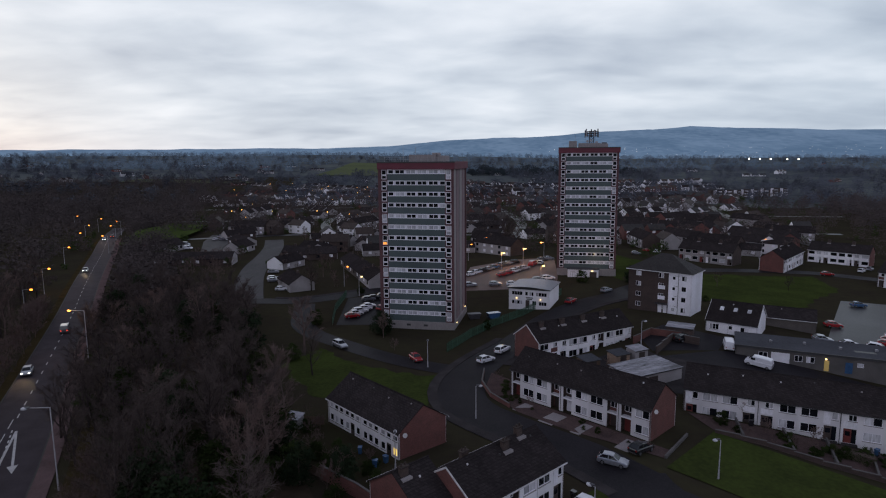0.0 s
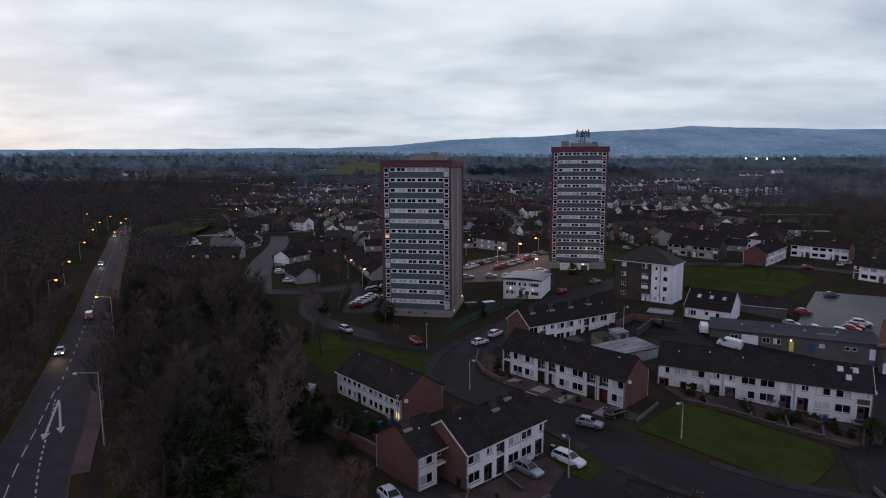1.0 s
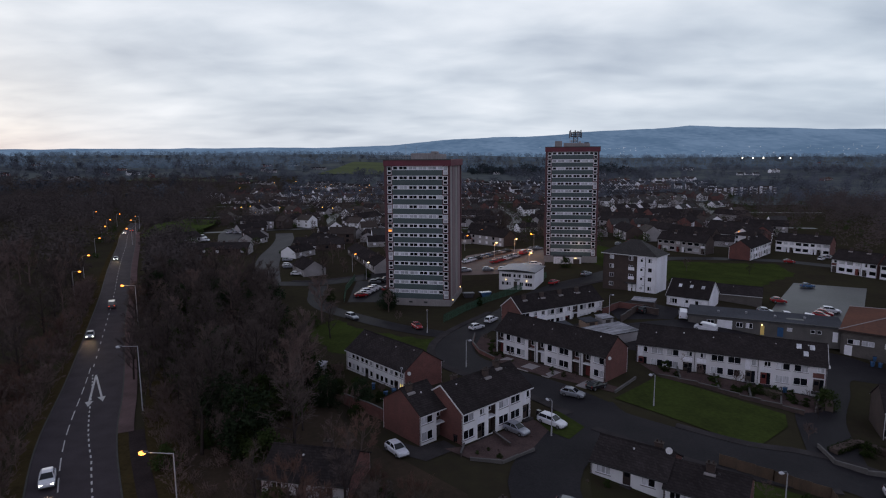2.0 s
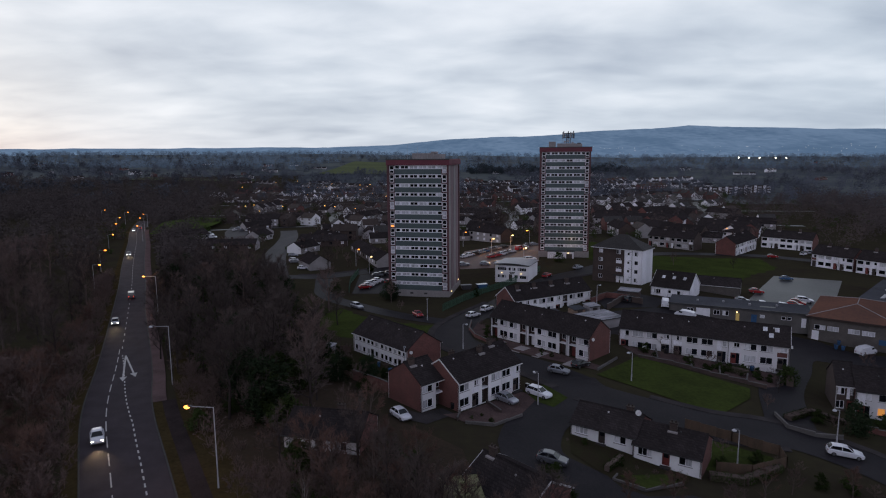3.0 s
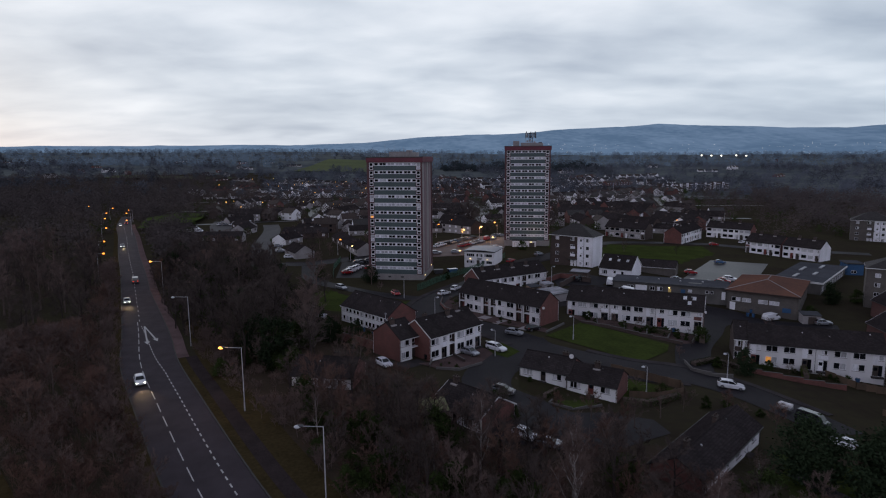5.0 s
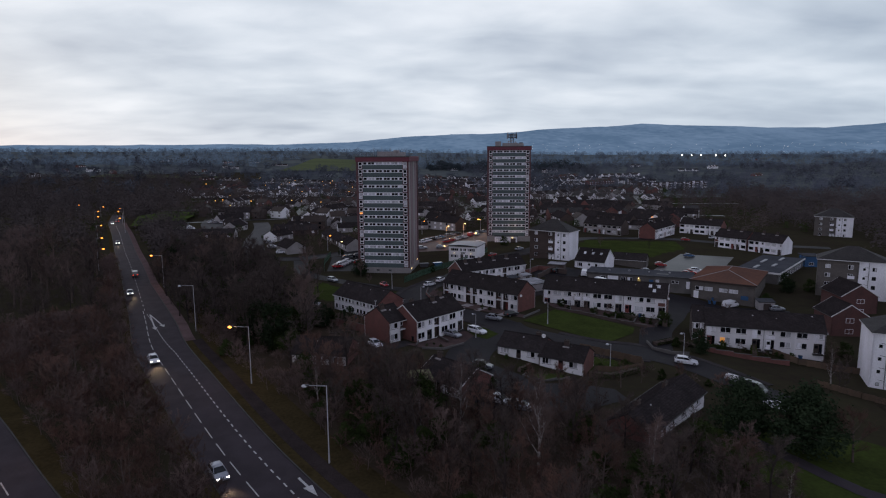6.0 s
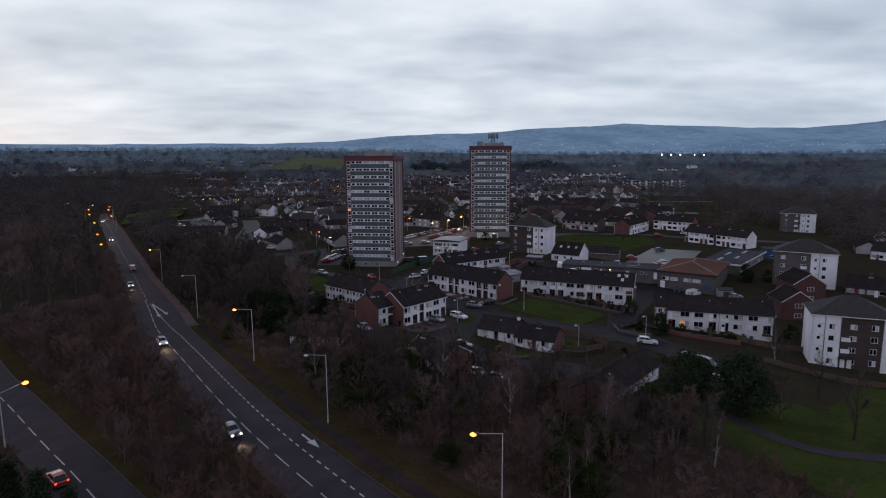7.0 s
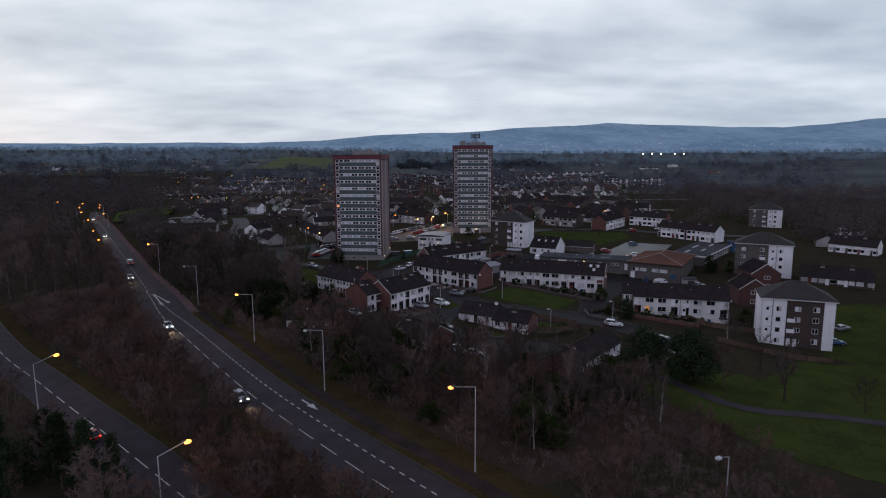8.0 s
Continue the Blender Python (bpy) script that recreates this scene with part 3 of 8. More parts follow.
def arrow(root, tips):
    """A painted lane arrow: a shaft from the root to each tip, ending in a long narrow head."""
    s = Shape()
    for tip in tips:
        a, b = Vector(root), Vector(tip)
        d = (b - a).normalized()
        n = Vector((-d.y, d.x))
        neck = b - d * 2.6
        for q in ((a - n * 0.16, a + n * 0.16, neck + n * 0.16, neck - n * 0.16), (neck - n * 0.62, neck + n * 0.62, b)):
            s.add([drape(*v, 0.115) for v in q], [tuple(reversed(range(len(q))))])
    return setting("road_arrow", s, PAINT, "white painted lane arrow on the road", "road marking")


arrow((-63.0, 86.2), [(-55.6, 70.3), (-54.5, 72.7)])
arrow((-12.5, 1.4), [(-9.6, -2.8)])

CLOSE = [(56, 171), (47, 166), (38, 160), (28, 149.5), (18.6, 134), (9.5, 119.5), (4.5, 106), (5.2, 95.5), (11.5, 87), (20, 78.5), (25.5, 71)]
setting("estate_road", ribbon(CLOSE, -4.2, 4.2, 0.09), WET_ASPHALT, "damp tarmac estate road curving past the terraces", "road")
setting("estate_road_front", ribbon([(25.5, 73), (27, 67), (34.5, 61), (44, 55.5), (53, 53), (60, 46), (65, 35), (67, 28)], -4.2, 4.2, 0.093), WET_ASPHALT, "damp tarmac estate road in front of the lawn", "road")
setting("estate_road_back", ribbon([(55, 52.5), (58, 60), (63, 71), (71, 82), (79, 92), (92, 90), (106, 84)], -3.6, 3.6, 0.096), WET_ASPHALT, "damp tarmac lane to the service yard", "road")
setting("estate_road_end", ribbon([(25, 72), (21.5, 62), (15.5, 52.5), (13.5, 43), (18.5, 33), (21, 21)], -4.4, 4.4, 0.099), WET_ASPHALT, "damp tarmac cul-de-sac", "road")
setting("turning_court", patch([(12.6, 53), (17, 44), (22.4, 38.2), (23.4, 35.4), (26.2, 33.6), (32, 34.6), (38.5, 32), (39, 26.5), (30, 21), (21.5, 20), (13, 22), (9, 33)], 0.089), WET_ASPHALT, "damp tarmac turning court before the bungalows", "road")
setting("estate_road_west", ribbon([(6, 113), (-4, 119), (-12.5, 126), (-22, 135.2), (-30, 143.2), (-34.5, 151.5), (-36, 159), (-38.4, 173)], -2.9, 2.9, 0.087), WET_ASPHALT, "damp tarmac road up to the bungalows", "road")
setting("estate_road_up", ribbon([(-57, 178), (-60.7, 191), (-66.5, 213), (-70.7, 235), (-73.8, 262), (-78.7, 290), (-86, 319)], -5.0, 4.2, 0.081), PATCHED_ASPHALT, "damp tarmac road between bungalows", "road")
setting("estate_road_cross", ribbon([(-78, 172), (-60.7, 175), (-51, 176.1), (-40.9, 176.4), (-29.3, 182.8), (-18.9, 190.9), (-6, 201)], -3.2, 3.2, 0.084), WET_ASPHALT, "damp tarmac street past white bungalows", "road")
setting("pavement_cross", ribbon([(-49, 176.1), (-40.9, 176.4), (-29.3, 182.8), (-18.9, 190.9), (-8, 199.5)], 3.2, 4.8, 0.16, drop=0.12), PAVING, "worn concrete pavement beside the street", "pavement")
setting("car_park_west", patch([(-107, 273.8), (-96, 272.7), (-99, 320), (-112, 346), (-128, 347), (-121, 315)], 0.06), PATCHED_ASPHALT, "damp tarmac car park among bungalows", "car park")
setting("estate_road_hall", ribbon([(50, 170), (66, 186), (90, 212), (128, 212), (150, 196), (185, 178)], -3.5, 3.5, 0.082), WET_ASPHALT, "damp tarmac estate road round a green", "road")
for k, (line, a, b) in enumerate(((CLOSE[:6], 4.2, 6.0), (CLOSE[4:], -6.0, -4.2), ([(27, 67), (34.5, 61), (44, 55.5), (53, 53)], -5.6, -4.2), ([(34.5, 61), (44, 55.5), (53, 53), (60, 46), (66, 34)], 4.2, 5.8))):
    setting("pavement_%d" % (k + 1), ribbon(line, a, b, 0.17, drop=0.12), PAVING, "worn concrete pavement beside the estate road", "pavement")
setting("car_park_red", patch([(6, 186), (24, 184), (37, 186), (40, 200), (46, 240), (30, 236), (12, 222)], 0.06), RED_ASPHALT, "reddish tarmac car park lit by orange lamps", "car park")
setting("car_park_tower", patch([(-26, 152), (-15.5, 153), (-12, 187), (-27, 180)], 0.06), WET_ASPHALT, "damp tarmac car park beside the tower", "car park")
setting("car_park_centre", patch([(80, 121), (90, 114.5), (104, 121), (132, 160), (114, 168)], 0.06), WET_PARK, "rain-wet grey tarmac car park", "car park")
setting("yard", patch([(44, 101), (60, 112), (62, 118), (72, 111), (88, 101), (93, 92), (104, 84), (88, 86), (74, 91), (48, 99)], 0.05), WET_ASPHALT, "dark tarmac yard behind the terrace", "yard")
setting("car_court", patch([(44, 120), (57, 119), (62, 126), (52, 136), (44, 130)], 0.05), WET_ASPHALT, "dark tarmac parking court", "yard")
setting("lawn", patch([(30.4, 75), (41.6, 86.0), (44.6, 83.0), (57.4, 71.2), (55.2, 66.6), (46.4, 59.0)], 0.12), LAWN, "mown green lawn in front of the terrace", "lawn")
setting("lawn_green", patch([(70, 168), (86, 206), (128, 204), (124, 184), (110, 171), (92, 152), (82, 146)], 0.05, 1.5, 1.8), LAWN, "mown green between the estate roads", "lawn")
setting("lawn_tower", patch([(58, 190), (80, 230), (70, 262), (52, 214)], 0.05, 1.5, 1.8), LAWN, "grass slope behind the tower", "lawn")
setting("lawn_road", patch([(-8, 98), (-2, 96), (0.5, 105), (1, 111), (-8, 114), (-19, 122), (-26, 132), (-31, 118), (-22, 100)], 0.05, 1.5, 1.8), LAWN, "mown grass by the estate road", "lawn")
setting("lawn_park", patch([(52, 20), (74, 8), (92, 25), (120, 20), (140, -10), (120, -60), (80, -50), (56, -24), (44, 4)], 0.05, 1.5, 1.8), LAWN, "mown green below the flats", "lawn")
setting("footpath", ribbon([(50, 14), (54.1, 3.5), (57.0, -4.0), (62.0, -8.2), (69.3, -9.8), (78, -13.4), (90, -19), (120, -30)], -1.3, 1.3, 0.10), ASPHALT, "tarmac footpath across the green", "path")
FAR_STREETS = [resample(line, 6.0) for line in ([(-150, 322), (-60, 345), (20, 334), (120, 352), (220, 330)], [(-190, 432), (-40, 438), (120, 452), (290, 436)], [(-62, 346), (-76, 430), (-66, 560)], [(34, 300), (56, 420), (46, 620)], [(176, 262), (186, 360), (240, 540)], [(-230, 545), (-60, 556), (120, 566), (300, 548)])]
for k, line in enumerate(FAR_STREETS):
    setting("far_street_%d" % (k + 1), ribbon(line, -3.2, 3.2, 0.12 + 0.006 * k), WET_PARK, "rain-wet street of the far suburb", "road")
setting("lawn_knoll", patch([(-152, 290), (-132, 300), (-136, 345), (-146, 385), (-172, 400), (-176, 360)], 2.2, 1.5, 1.8), BANK_GRASS, "grassy knoll", "lawn")
setting("lawn_flats", patch([(106, 18), (103, 30), (112, 44), (124, 62), (140, 62), (160, 40), (140, 4)], 0.05, 3.0, 1.5), LAWN, "mown grass beside the flats", "lawn")
setting("yard_back", patch([(40.5, 100.5), (46, 105), (52, 112), (45, 117), (57, 119), (62, 118), (60, 112), (52, 103), (46, 97)], 0.045), WET_ASPHALT, "dark tarmac behind the terraces", "yard")
setting("pasture_field", patch([(-240, 1210), (-90, 1190), (-60, 1780), (-250, 1850)], 2.0, 120), FIELD, "pale green pasture on a far slope", "field")
setting("pasture_field_left", patch([(-520, 1010), (-300, 960), (-290, 1010), (-520, 1080)], 1.5, 120), FIELD, "green pasture beyond the houses", "field")
setting("woodland_floor", patch([(-110, 165), (-86, 150), (-62, 108), (-44, 72), (-20, 28), (0, -3), (16, -28), (50, -18), (46, 6), (38, 22), (8, 22), (4, 44), (-12, 60), (-22, 84), (-36, 112), (-48, 150), (-80, 190)], 0.03), EARTH, "brown leaf litter under bare trees", "ground")

# ---- tower blocks ----
STOREYS, RISE, TW, TD = 14, 2.70, 18.7, 17.6


def lattice(s, xs, zs, hole, y0, y1):
    """A connected frame over a grid in x and z, with holes, from y0 to y1."""
    seen = {}

    def at(i, j, back):
        key = (i, j, back)
        if key not in seen:
            seen[key] = len(s.v)
            s.v.append((xs[i], y1 if back else y0, zs[j]))
        return seen[key]

    def solid(i, j):
        return 0 <= i < len(xs) - 1 and 0 <= j < len(zs) - 1 and not hole(i, j)
    for i in range(len(xs) - 1):
        for j in range(len(zs) - 1):
            if not solid(i, j):
                continue
            s.f.append((at(i, j, 0), at(i + 1, j, 0), at(i + 1, j + 1, 0), at(i, j + 1, 0)))
            for (di, dj), (a, b) in (((-1, 0), ((i, j + 1), (i, j))), ((1, 0), ((i + 1, j), (i + 1, j + 1))), ((0, -1), ((i, j), (i + 1, j))), ((0, 1), ((i + 1, j + 1), (i, j + 1)))):
                if not solid(i + di, j + dj):
                    s.f.append((at(*a, 1), at(*b, 1), at(*b, 0), at(*a, 0)))
    return s


def window_unit(width, height, panes, seed, curtain=0.4, bar=0.07):
    """Meshes of a window in a wall that faces -y: frame and panes, from (0, 0) at its lower left."""
    r, fr, t = rng(seed), Shape(), bar
    step = (width - t) / panes
    cols = [0.0]
    for k in range(panes):
        cols += [k * step + t, (k + 1) * step]
    cols.append(width)
    lattice(fr, cols, [0.0, t, height - t, height], lambda i, j: i % 2 == 1 and j == 1, -0.03, 0.10)
    glass = []
    for k in range(panes):
        g = Shape().box(k * step + t, (k + 1) * step, 0.03, 0.05, t, height - t)
        glass.append((g, CURTAIN if r.random() < curtain else GLASS))
    return fr, glass


def place_window(parent, x, y, z, width, height, panes, seed, curtain=0.4, frame_mat=None, turn=0.0, label="", bar=0.07):
    fr, glass = window_unit(width, height, panes, seed, curtain, bar)
    w = part("window", fr, frame_mat or UPVC, parent, label, at=(x, y, z))
    w.rotation_euler = (0, 0, radians(turn))
    for g, m in glass:
        part("pane", g, m, w)
    return w


def hoop(x, y, z, radius, thick, sides=16):
    """A closed ring of round bar, lying flat."""
    s = Shape()
    for k in range(sides):
        a = 2 * math.pi * k / sides
        for u, w in ((1, 0), (0, 1), (-1, 0), (0, -1)):
            s.v.append((x + (radius + thick * u) * math.cos(a), y + (radius + thick * u) * math.sin(a), z + thick * w))
    s.f = [(4 * k + i, 4 * ((k + 1) % sides) + i, 4 * ((k + 1) % sides) + (i + 1) % 4, 4 * k + (i + 1) % 4) for k in range(sides) for i in range(4)]
    return s


def tower_window(parent, x, y, z, width, height, panes, stuff, bar=0.15):
    """A white-framed window of square panes."""
    fr, glass = window_unit(width, height, panes, 1, 0.0, bar)
    w = part("window", fr, UPVC, parent, at=(x, y, z))
    for g, _ in glass:
        part("pane", g, stuff, w)
    return w


def tower(m, label, mast):
    t = thing("tower_block", m, label, "tower block", "tower blocks on the estate")
    top = 1.9 + STOREYS * RISE
    core = Shape().box(0.55, TW - 0.55, 0.35, TD - 0.35, 0, top)
    part("core", core, PINK_CONCRETE, t)
    part("plinth", Shape().slab(-0.15, TW + 0.15, -0.15, TD + 0.15, -1.5, 1.9, 0.06), CONCRETE, t, "stained grey concrete plinth")
    for x in (0.0, TW - 0.55):
        part("pier", Shape().slab(x - (0.2 if x == 0 else 0), x + 0.55, -0.12, 0.6, 1.9, top), PIER, t)
        part("pier", Shape().slab(x, x + 0.55, TD - 0.6, TD + 0.12, 1.9, top), PIER, t)
    for x in (1.95, TW - 2.15):
        part("mullion", Shape().box(x, x + 0.2, -0.02, 0.4, 1.9, top), PIER, t)
    # side walls: three shallow concrete bays parted by dark slots
    for side in (0, 1):
        for k in range(4):
            y0 = 0.7 + k * 4.0
            x0, x1 = (TW - 0.56, TW - 0.12) if side else (0.12, 0.56)
            part("side_panel", Shape().slab(x0, x1, y0, y0 + 3.1, 1.9, top, 0.05), PINK_CONCRETE if k % 2 else CONCRETE, t)
    band = Shape().slab(-0.35, TW + 0.35, -0.4, TD + 0.4, top, top + 1.75, 0.08)
    part("roof_band", band, MAROON, t, "dark red fascia band round the roof")
    part("roof_deck", Shape().box(0.2, TW - 0.2, 0.2, TD - 0.2, top + 1.75, top + 1.8), FELT, t)
    for x0, x1 in ((0.05, TW - 0.05),):
        part("roof_edge", Shape().box(x0 - 0.45, x1 + 0.45, -0.5, -0.38, top + 1.55, top + 1.8), DARK_TRIM, t)
    # lift house and clutter on the roof
    high = 3.2 if mast else 3.5
    part("lift_house", Shape().slab(6.2, 13.2, 5.5, 11.5, top + 1.8, top + high, 0.06).slab(13.1, 15.6, 5.8, 10.5, top + 1.8, top + high - 0.25, 0.06), CONCRETE, t)
    if not mast:
        part("tank_room", Shape().slab(12.2, 13.5, 5.4, 9.6, top + high, top + high + 0.5, 0.05), CONCRETE, t)
    rail = Shape()
    for k in range(13):
        x = 1.2 + k * (TW - 2.4) / 12
        rail.tube((x, 1.0, top + 1.8), (x, 1.0, top + 2.9), 0.03, 0.03, 4)
    for h in (2.35, 2.9):
        rail.tube((1.2, 1.0, top + h), (TW - 1.2, 1.0, top + h), 0.025, 0.025, 4)
    part("guard_rail", rail, STEEL, t)
    for k in range(3):
        part("aerial", Shape().tube((5.0 + 3.2 * k, 4.6, top + 1.8), (5.0 + 3.2 * k, 4.6, top + 6.0 - k * 0.5), 0.05, 0.03, 5), STEEL, t)
    if mast:
        x, y, z = 10.4, 8.2, top + 1.9
        part("mast_frame", Shape().box(x - 2.2, x + 2.2, y - 2.0, y + 2.0, z, z + 0.3), DARK_STEEL, t)
        lattice = Shape()
        for dx, dy in ((-0.7, -0.7), (0.7, -0.7), (0.7, 0.7), (-0.7, 0.7)):
            lattice.tube((x + dx, y + dy, z), (x + dx, y + dy, z + 5.4), 0.13, 0.13, 5)
        for k in range(5):
            for (ax, ay), (bx, by) in (((-0.7, -0.7), (0.7, -0.7)), ((0.7, -0.7), (0.7, 0.7)), ((0.7, 0.7), (-0.7, 0.7)), ((-0.7, 0.7), (-0.7, -0.7))):
                lattice.tube((x + ax, y + ay, z + k * 1.05), (x + bx, y + by, z + (k + 1) * 1.05), 0.08, 0.08, 4)
        part("lattice_mast", lattice, DARK_STEEL, t, "dark lattice mast with mobile phone antennas")
        for h in (3.7, 4.5, 5.1):
            part("antenna_ring", hoop(x, y, z + h, 1.95, 0.11), DARK_STEEL, t)
        for k in range(9):
            a = 2 * math.pi * k / 9 + 0.2
            ax, ay = x + 2.15 * math.cos(a), y + 2.15 * math.sin(a)
            part("antenna", Shape().slab(ax - 0.19, ax + 0.19, ay - 0.12, ay + 0.12, z + 3.2 + 0.3 * (k % 2), z + 5.2 + 0.4 * (k % 3), 0.04), STEEL if k % 2 else DARK_STEEL, t)
        for k, (dx, h) in enumerate(((-1.7, 0.9), (1.6, 1.5), (-0.2, 2.2), (1.9, 0.6), (-1.4, 1.9))):
            part("dish", Shape().tube((x + dx, y - 0.9, z + h), (x + dx, y - 1.2, z + h), 0.15, 0.45, 10), STEEL, t)
        part("cabinet", Shape().slab(3.0, 5.6, 6.0, 8.4, top + 1.8, top + 3.9), CONCRETE, t)
        part("cabinet", Shape().slab(13.6, 15.2, 6.0, 8.4, top + 1.8, top + 3.4), DARK_STEEL, t)
    # each storey of the front and the back: a band of paired windows over a panel, tall bays at both ends
    r = rng(91 if mast else 90)
    layout = [(1.45, 1)] + [(2.45, 2)] * 4 + [(1.45, 1)]
    for s in range(STOREYS):
        z = 1.9 + s * RISE
        for y0, y1 in ((-0.05, 0.34), (TD - 0.34, TD + 0.05)):
            part("spandrel", Shape().slab(2.15, TW - 2.15, y0, y1, z + 0.02, z + 1.56, 0.03), SPANDREL, t)
        part("window_band", Shape().box(2.15, TW - 2.15, 0.06, 0.34, z + 1.56, z + RISE), BAND_PANEL, t)
        part("window_band", Shape().box(2.15, TW - 2.15, TD - 0.34, TD - 0.06, z + 1.56, z + RISE), BAND_PANEL, t)
        x = 2.15
        drawn = [r.random() < 0.35, r.random() < 0.35]  # curtains drawn in the flat at each end
        for k, (w, panes) in enumerate(layout):
            shut = drawn[k // 3] if r.random() < 0.75 else r.random() < 0.4
            tower_window(t, x + 0.17, 0.0, z + 1.58, w, 1.06, panes, NET if shut else GLASS, 0.14)
            x += w + 0.34
        for x, flat in ((0.62, 0), (TW - 1.93, 1)):
            stuff = NET if drawn[flat] and r.random() < 0.6 else GLASS
            tower_window(t, x, 0.16, z + 1.32, 1.3, 1.28, 1, stuff, 0.15)
            tower_window(t, x, 0.16, z + 0.30, 1.3, 0.96, 1, stuff, 0.15)
        part("floor_edge", Shape().box(0.56, 1.94, -0.03, 0.3, z - 0.1, z + 0.24), PIER, t)
        part("floor_edge", Shape().box(TW - 1.94, TW - 0.56, -0.03, 0.3, z - 0.1, z + 0.24), PIER, t)
    return t


t1 = tower(pose(-14.2, 151.0, 0.85, 0, 0, -12.5), "fourteen-storey tower block with slate-green panels and maroon roof band", False)
part("plinth_vent", Shape().box(2.6, 3.6, -0.19, -0.16, 0.7, 1.2).box(6.6, 7.6, -0.19, -0.16, 0.7, 1.2).box(11, 12, -0.19, -0.16, 0.7, 1.2), DARK_TRIM, t1)
part("bay_light", Shape().box(0.75, 1.7, 0.12, 0.17, 1.9 + 7 * RISE + 0.35, 1.9 + 7 * RISE + 0.9), ROOM_ORANGE, t1, "window lit orange from inside")
part("door_light", Shape().box(TW + 0.16, TW + 0.3, 2.4, 2.7, 1.2, 1.5), WARM_LAMP, t1)
part("door_light", Shape().box(TW + 0.16, TW + 0.3, 14.0, 14.3, 2.6, 2.9), WARM_LAMP, t1)
t2 = tower(pose(39.8, 200.4, 4.8, 0, 0, -11), "fourteen-storey tower block carrying a mobile phone mast", True)
part("entrance_hall", Shape().slab(3.4, 13.2, -3.0, 0.0, -1.6, 2.1, 0.08), WHITE_PAINT, t2, "white single-storey entrance hall")
part("entrance_roof", Shape().slab(3.1, 13.5, -3.3, 0.2, 2.1, 2.35, 0.05), FELT, t2)
for x, w in ((4.2, 1.6), (7.2, 1.7)):
    place_window(t2, x, -3.02, -0.9, w, 2.2, 2, int(x), 0.1, DARK_TRIM)
part("entrance_mural", Shape().box(10.4, 12.6, -3.05, -3.0, -0.9, 1.3), DOOR_DARK, t2, "dark painted panel on the entrance wall")
part("door_light", Shape().box(10.9, 11.4, -3.2, -3.06, 1.45, 1.75), WARM_LAMP, t2)
part("bay_light", Shape().box(14.4, 15.0, 0.1, 0.17, 1.9 + 4 * RISE + 1.5, 1.9 + 4 * RISE + 2.0), WARM_LAMP, t2, "window lit from inside")

# ---- houses ----
FOOTPRINTS = []  # x, y, turn, length, depth of what trees must keep clear of
def wall_face(length, z0, z1, openings, depth=0.16):
    """A wall in the plane y = 0 facing -y with openings (x, z, width, height) that go through its outer leaf."""
    s = Shape()
    xs = sorted({0.0, length, *(o[0] for o in openings), *(o[0] + o[2] for o in openings)})
    zs = sorted({z0, z1, *(o[1] for o in openings), *(o[1] + o[3] for o in openings)})
    for xa, xb in zip(xs, xs[1:]):
        for za, zb in zip(zs, zs[1:]):
            xm, zm = (xa + xb) / 2, (za + zb) / 2
            if any(x < xm < x + w and z < zm < z + h for x, z, w, h in openings):
                continue
            s.quad((xa, 0, za), (xb, 0, za), (xb, 0, zb), (xa, 0, zb))
            s.quad((xa, depth, za), (xa, depth, zb), (xb, depth, zb), (xb, depth, za))
    for x, z, w, h in openings:
        a, b, c, d = (x, z), (x + w, z), (x + w, z + h), (x, z + h)
        for (p, q), (u, v) in ((a, b), (b, c), (c, d), (d, a)):
            s.quad((p, 0, q), (p, depth, q), (u, depth, v), (u, 0, v))
    for x in (0, length):
        s.quad((x, 0, z0), (x, 0, z1), (x, depth, z1), (x, depth, z0))
    return s


def moved(shape, m):
    shape.v = [tuple(m @ Vector(p)) for p in shape.v]
    return shape


def gable_roof(length, depth, eave, ridge, over=0.35, end=0.12, thick=0.16):
    """Two slopes with thickness, overhanging eaves, over a plan from (0, 0) to (length, depth)."""
    half, s = depth / 2, []
    slope = (ridge - eave) / half
    for side in (0, 1):
        y0, z0 = (-over, eave - over * slope) if not side else (depth + over, eave - over * slope)
        r = Shape()
        n = [(-end, y0, z0), (length + end, y0, z0), (length + end, half, ridge), (-end, half, ridge)]
        up = [(x, y, z + thick) for x, y, z in n]
        f = [(4, 5, 6, 7), (3, 2, 1, 0), (0, 1, 5, 4), (1, 2, 6, 5), (3, 0, 4, 7), (2, 3, 7, 6)]
        r.add(n + up, f if not side else [tuple(reversed(k)) for k in f])
        s.append(r)
    cap = Shape().extrude([(-0.16, -0.02), (0.16, -0.02), (0.06, 0.14), (-0.06, 0.14)], -end, length + end)
    cap.v = [(y, half + x, ridge + thick + z - 0.02) for x, y, z in cap.v]
    return s, cap


def gable_wall(depth, eave, ridge, base):
    """An end wall in the plane x = 0."""
    pts = [(0, base), (depth, base), (depth, eave), (depth / 2, ridge), (0, eave)]
    s = Shape().extrude(pts, -0.12, 0.12)
    s.v = [(y, x, z) for x, y, z in s.v]
    return s


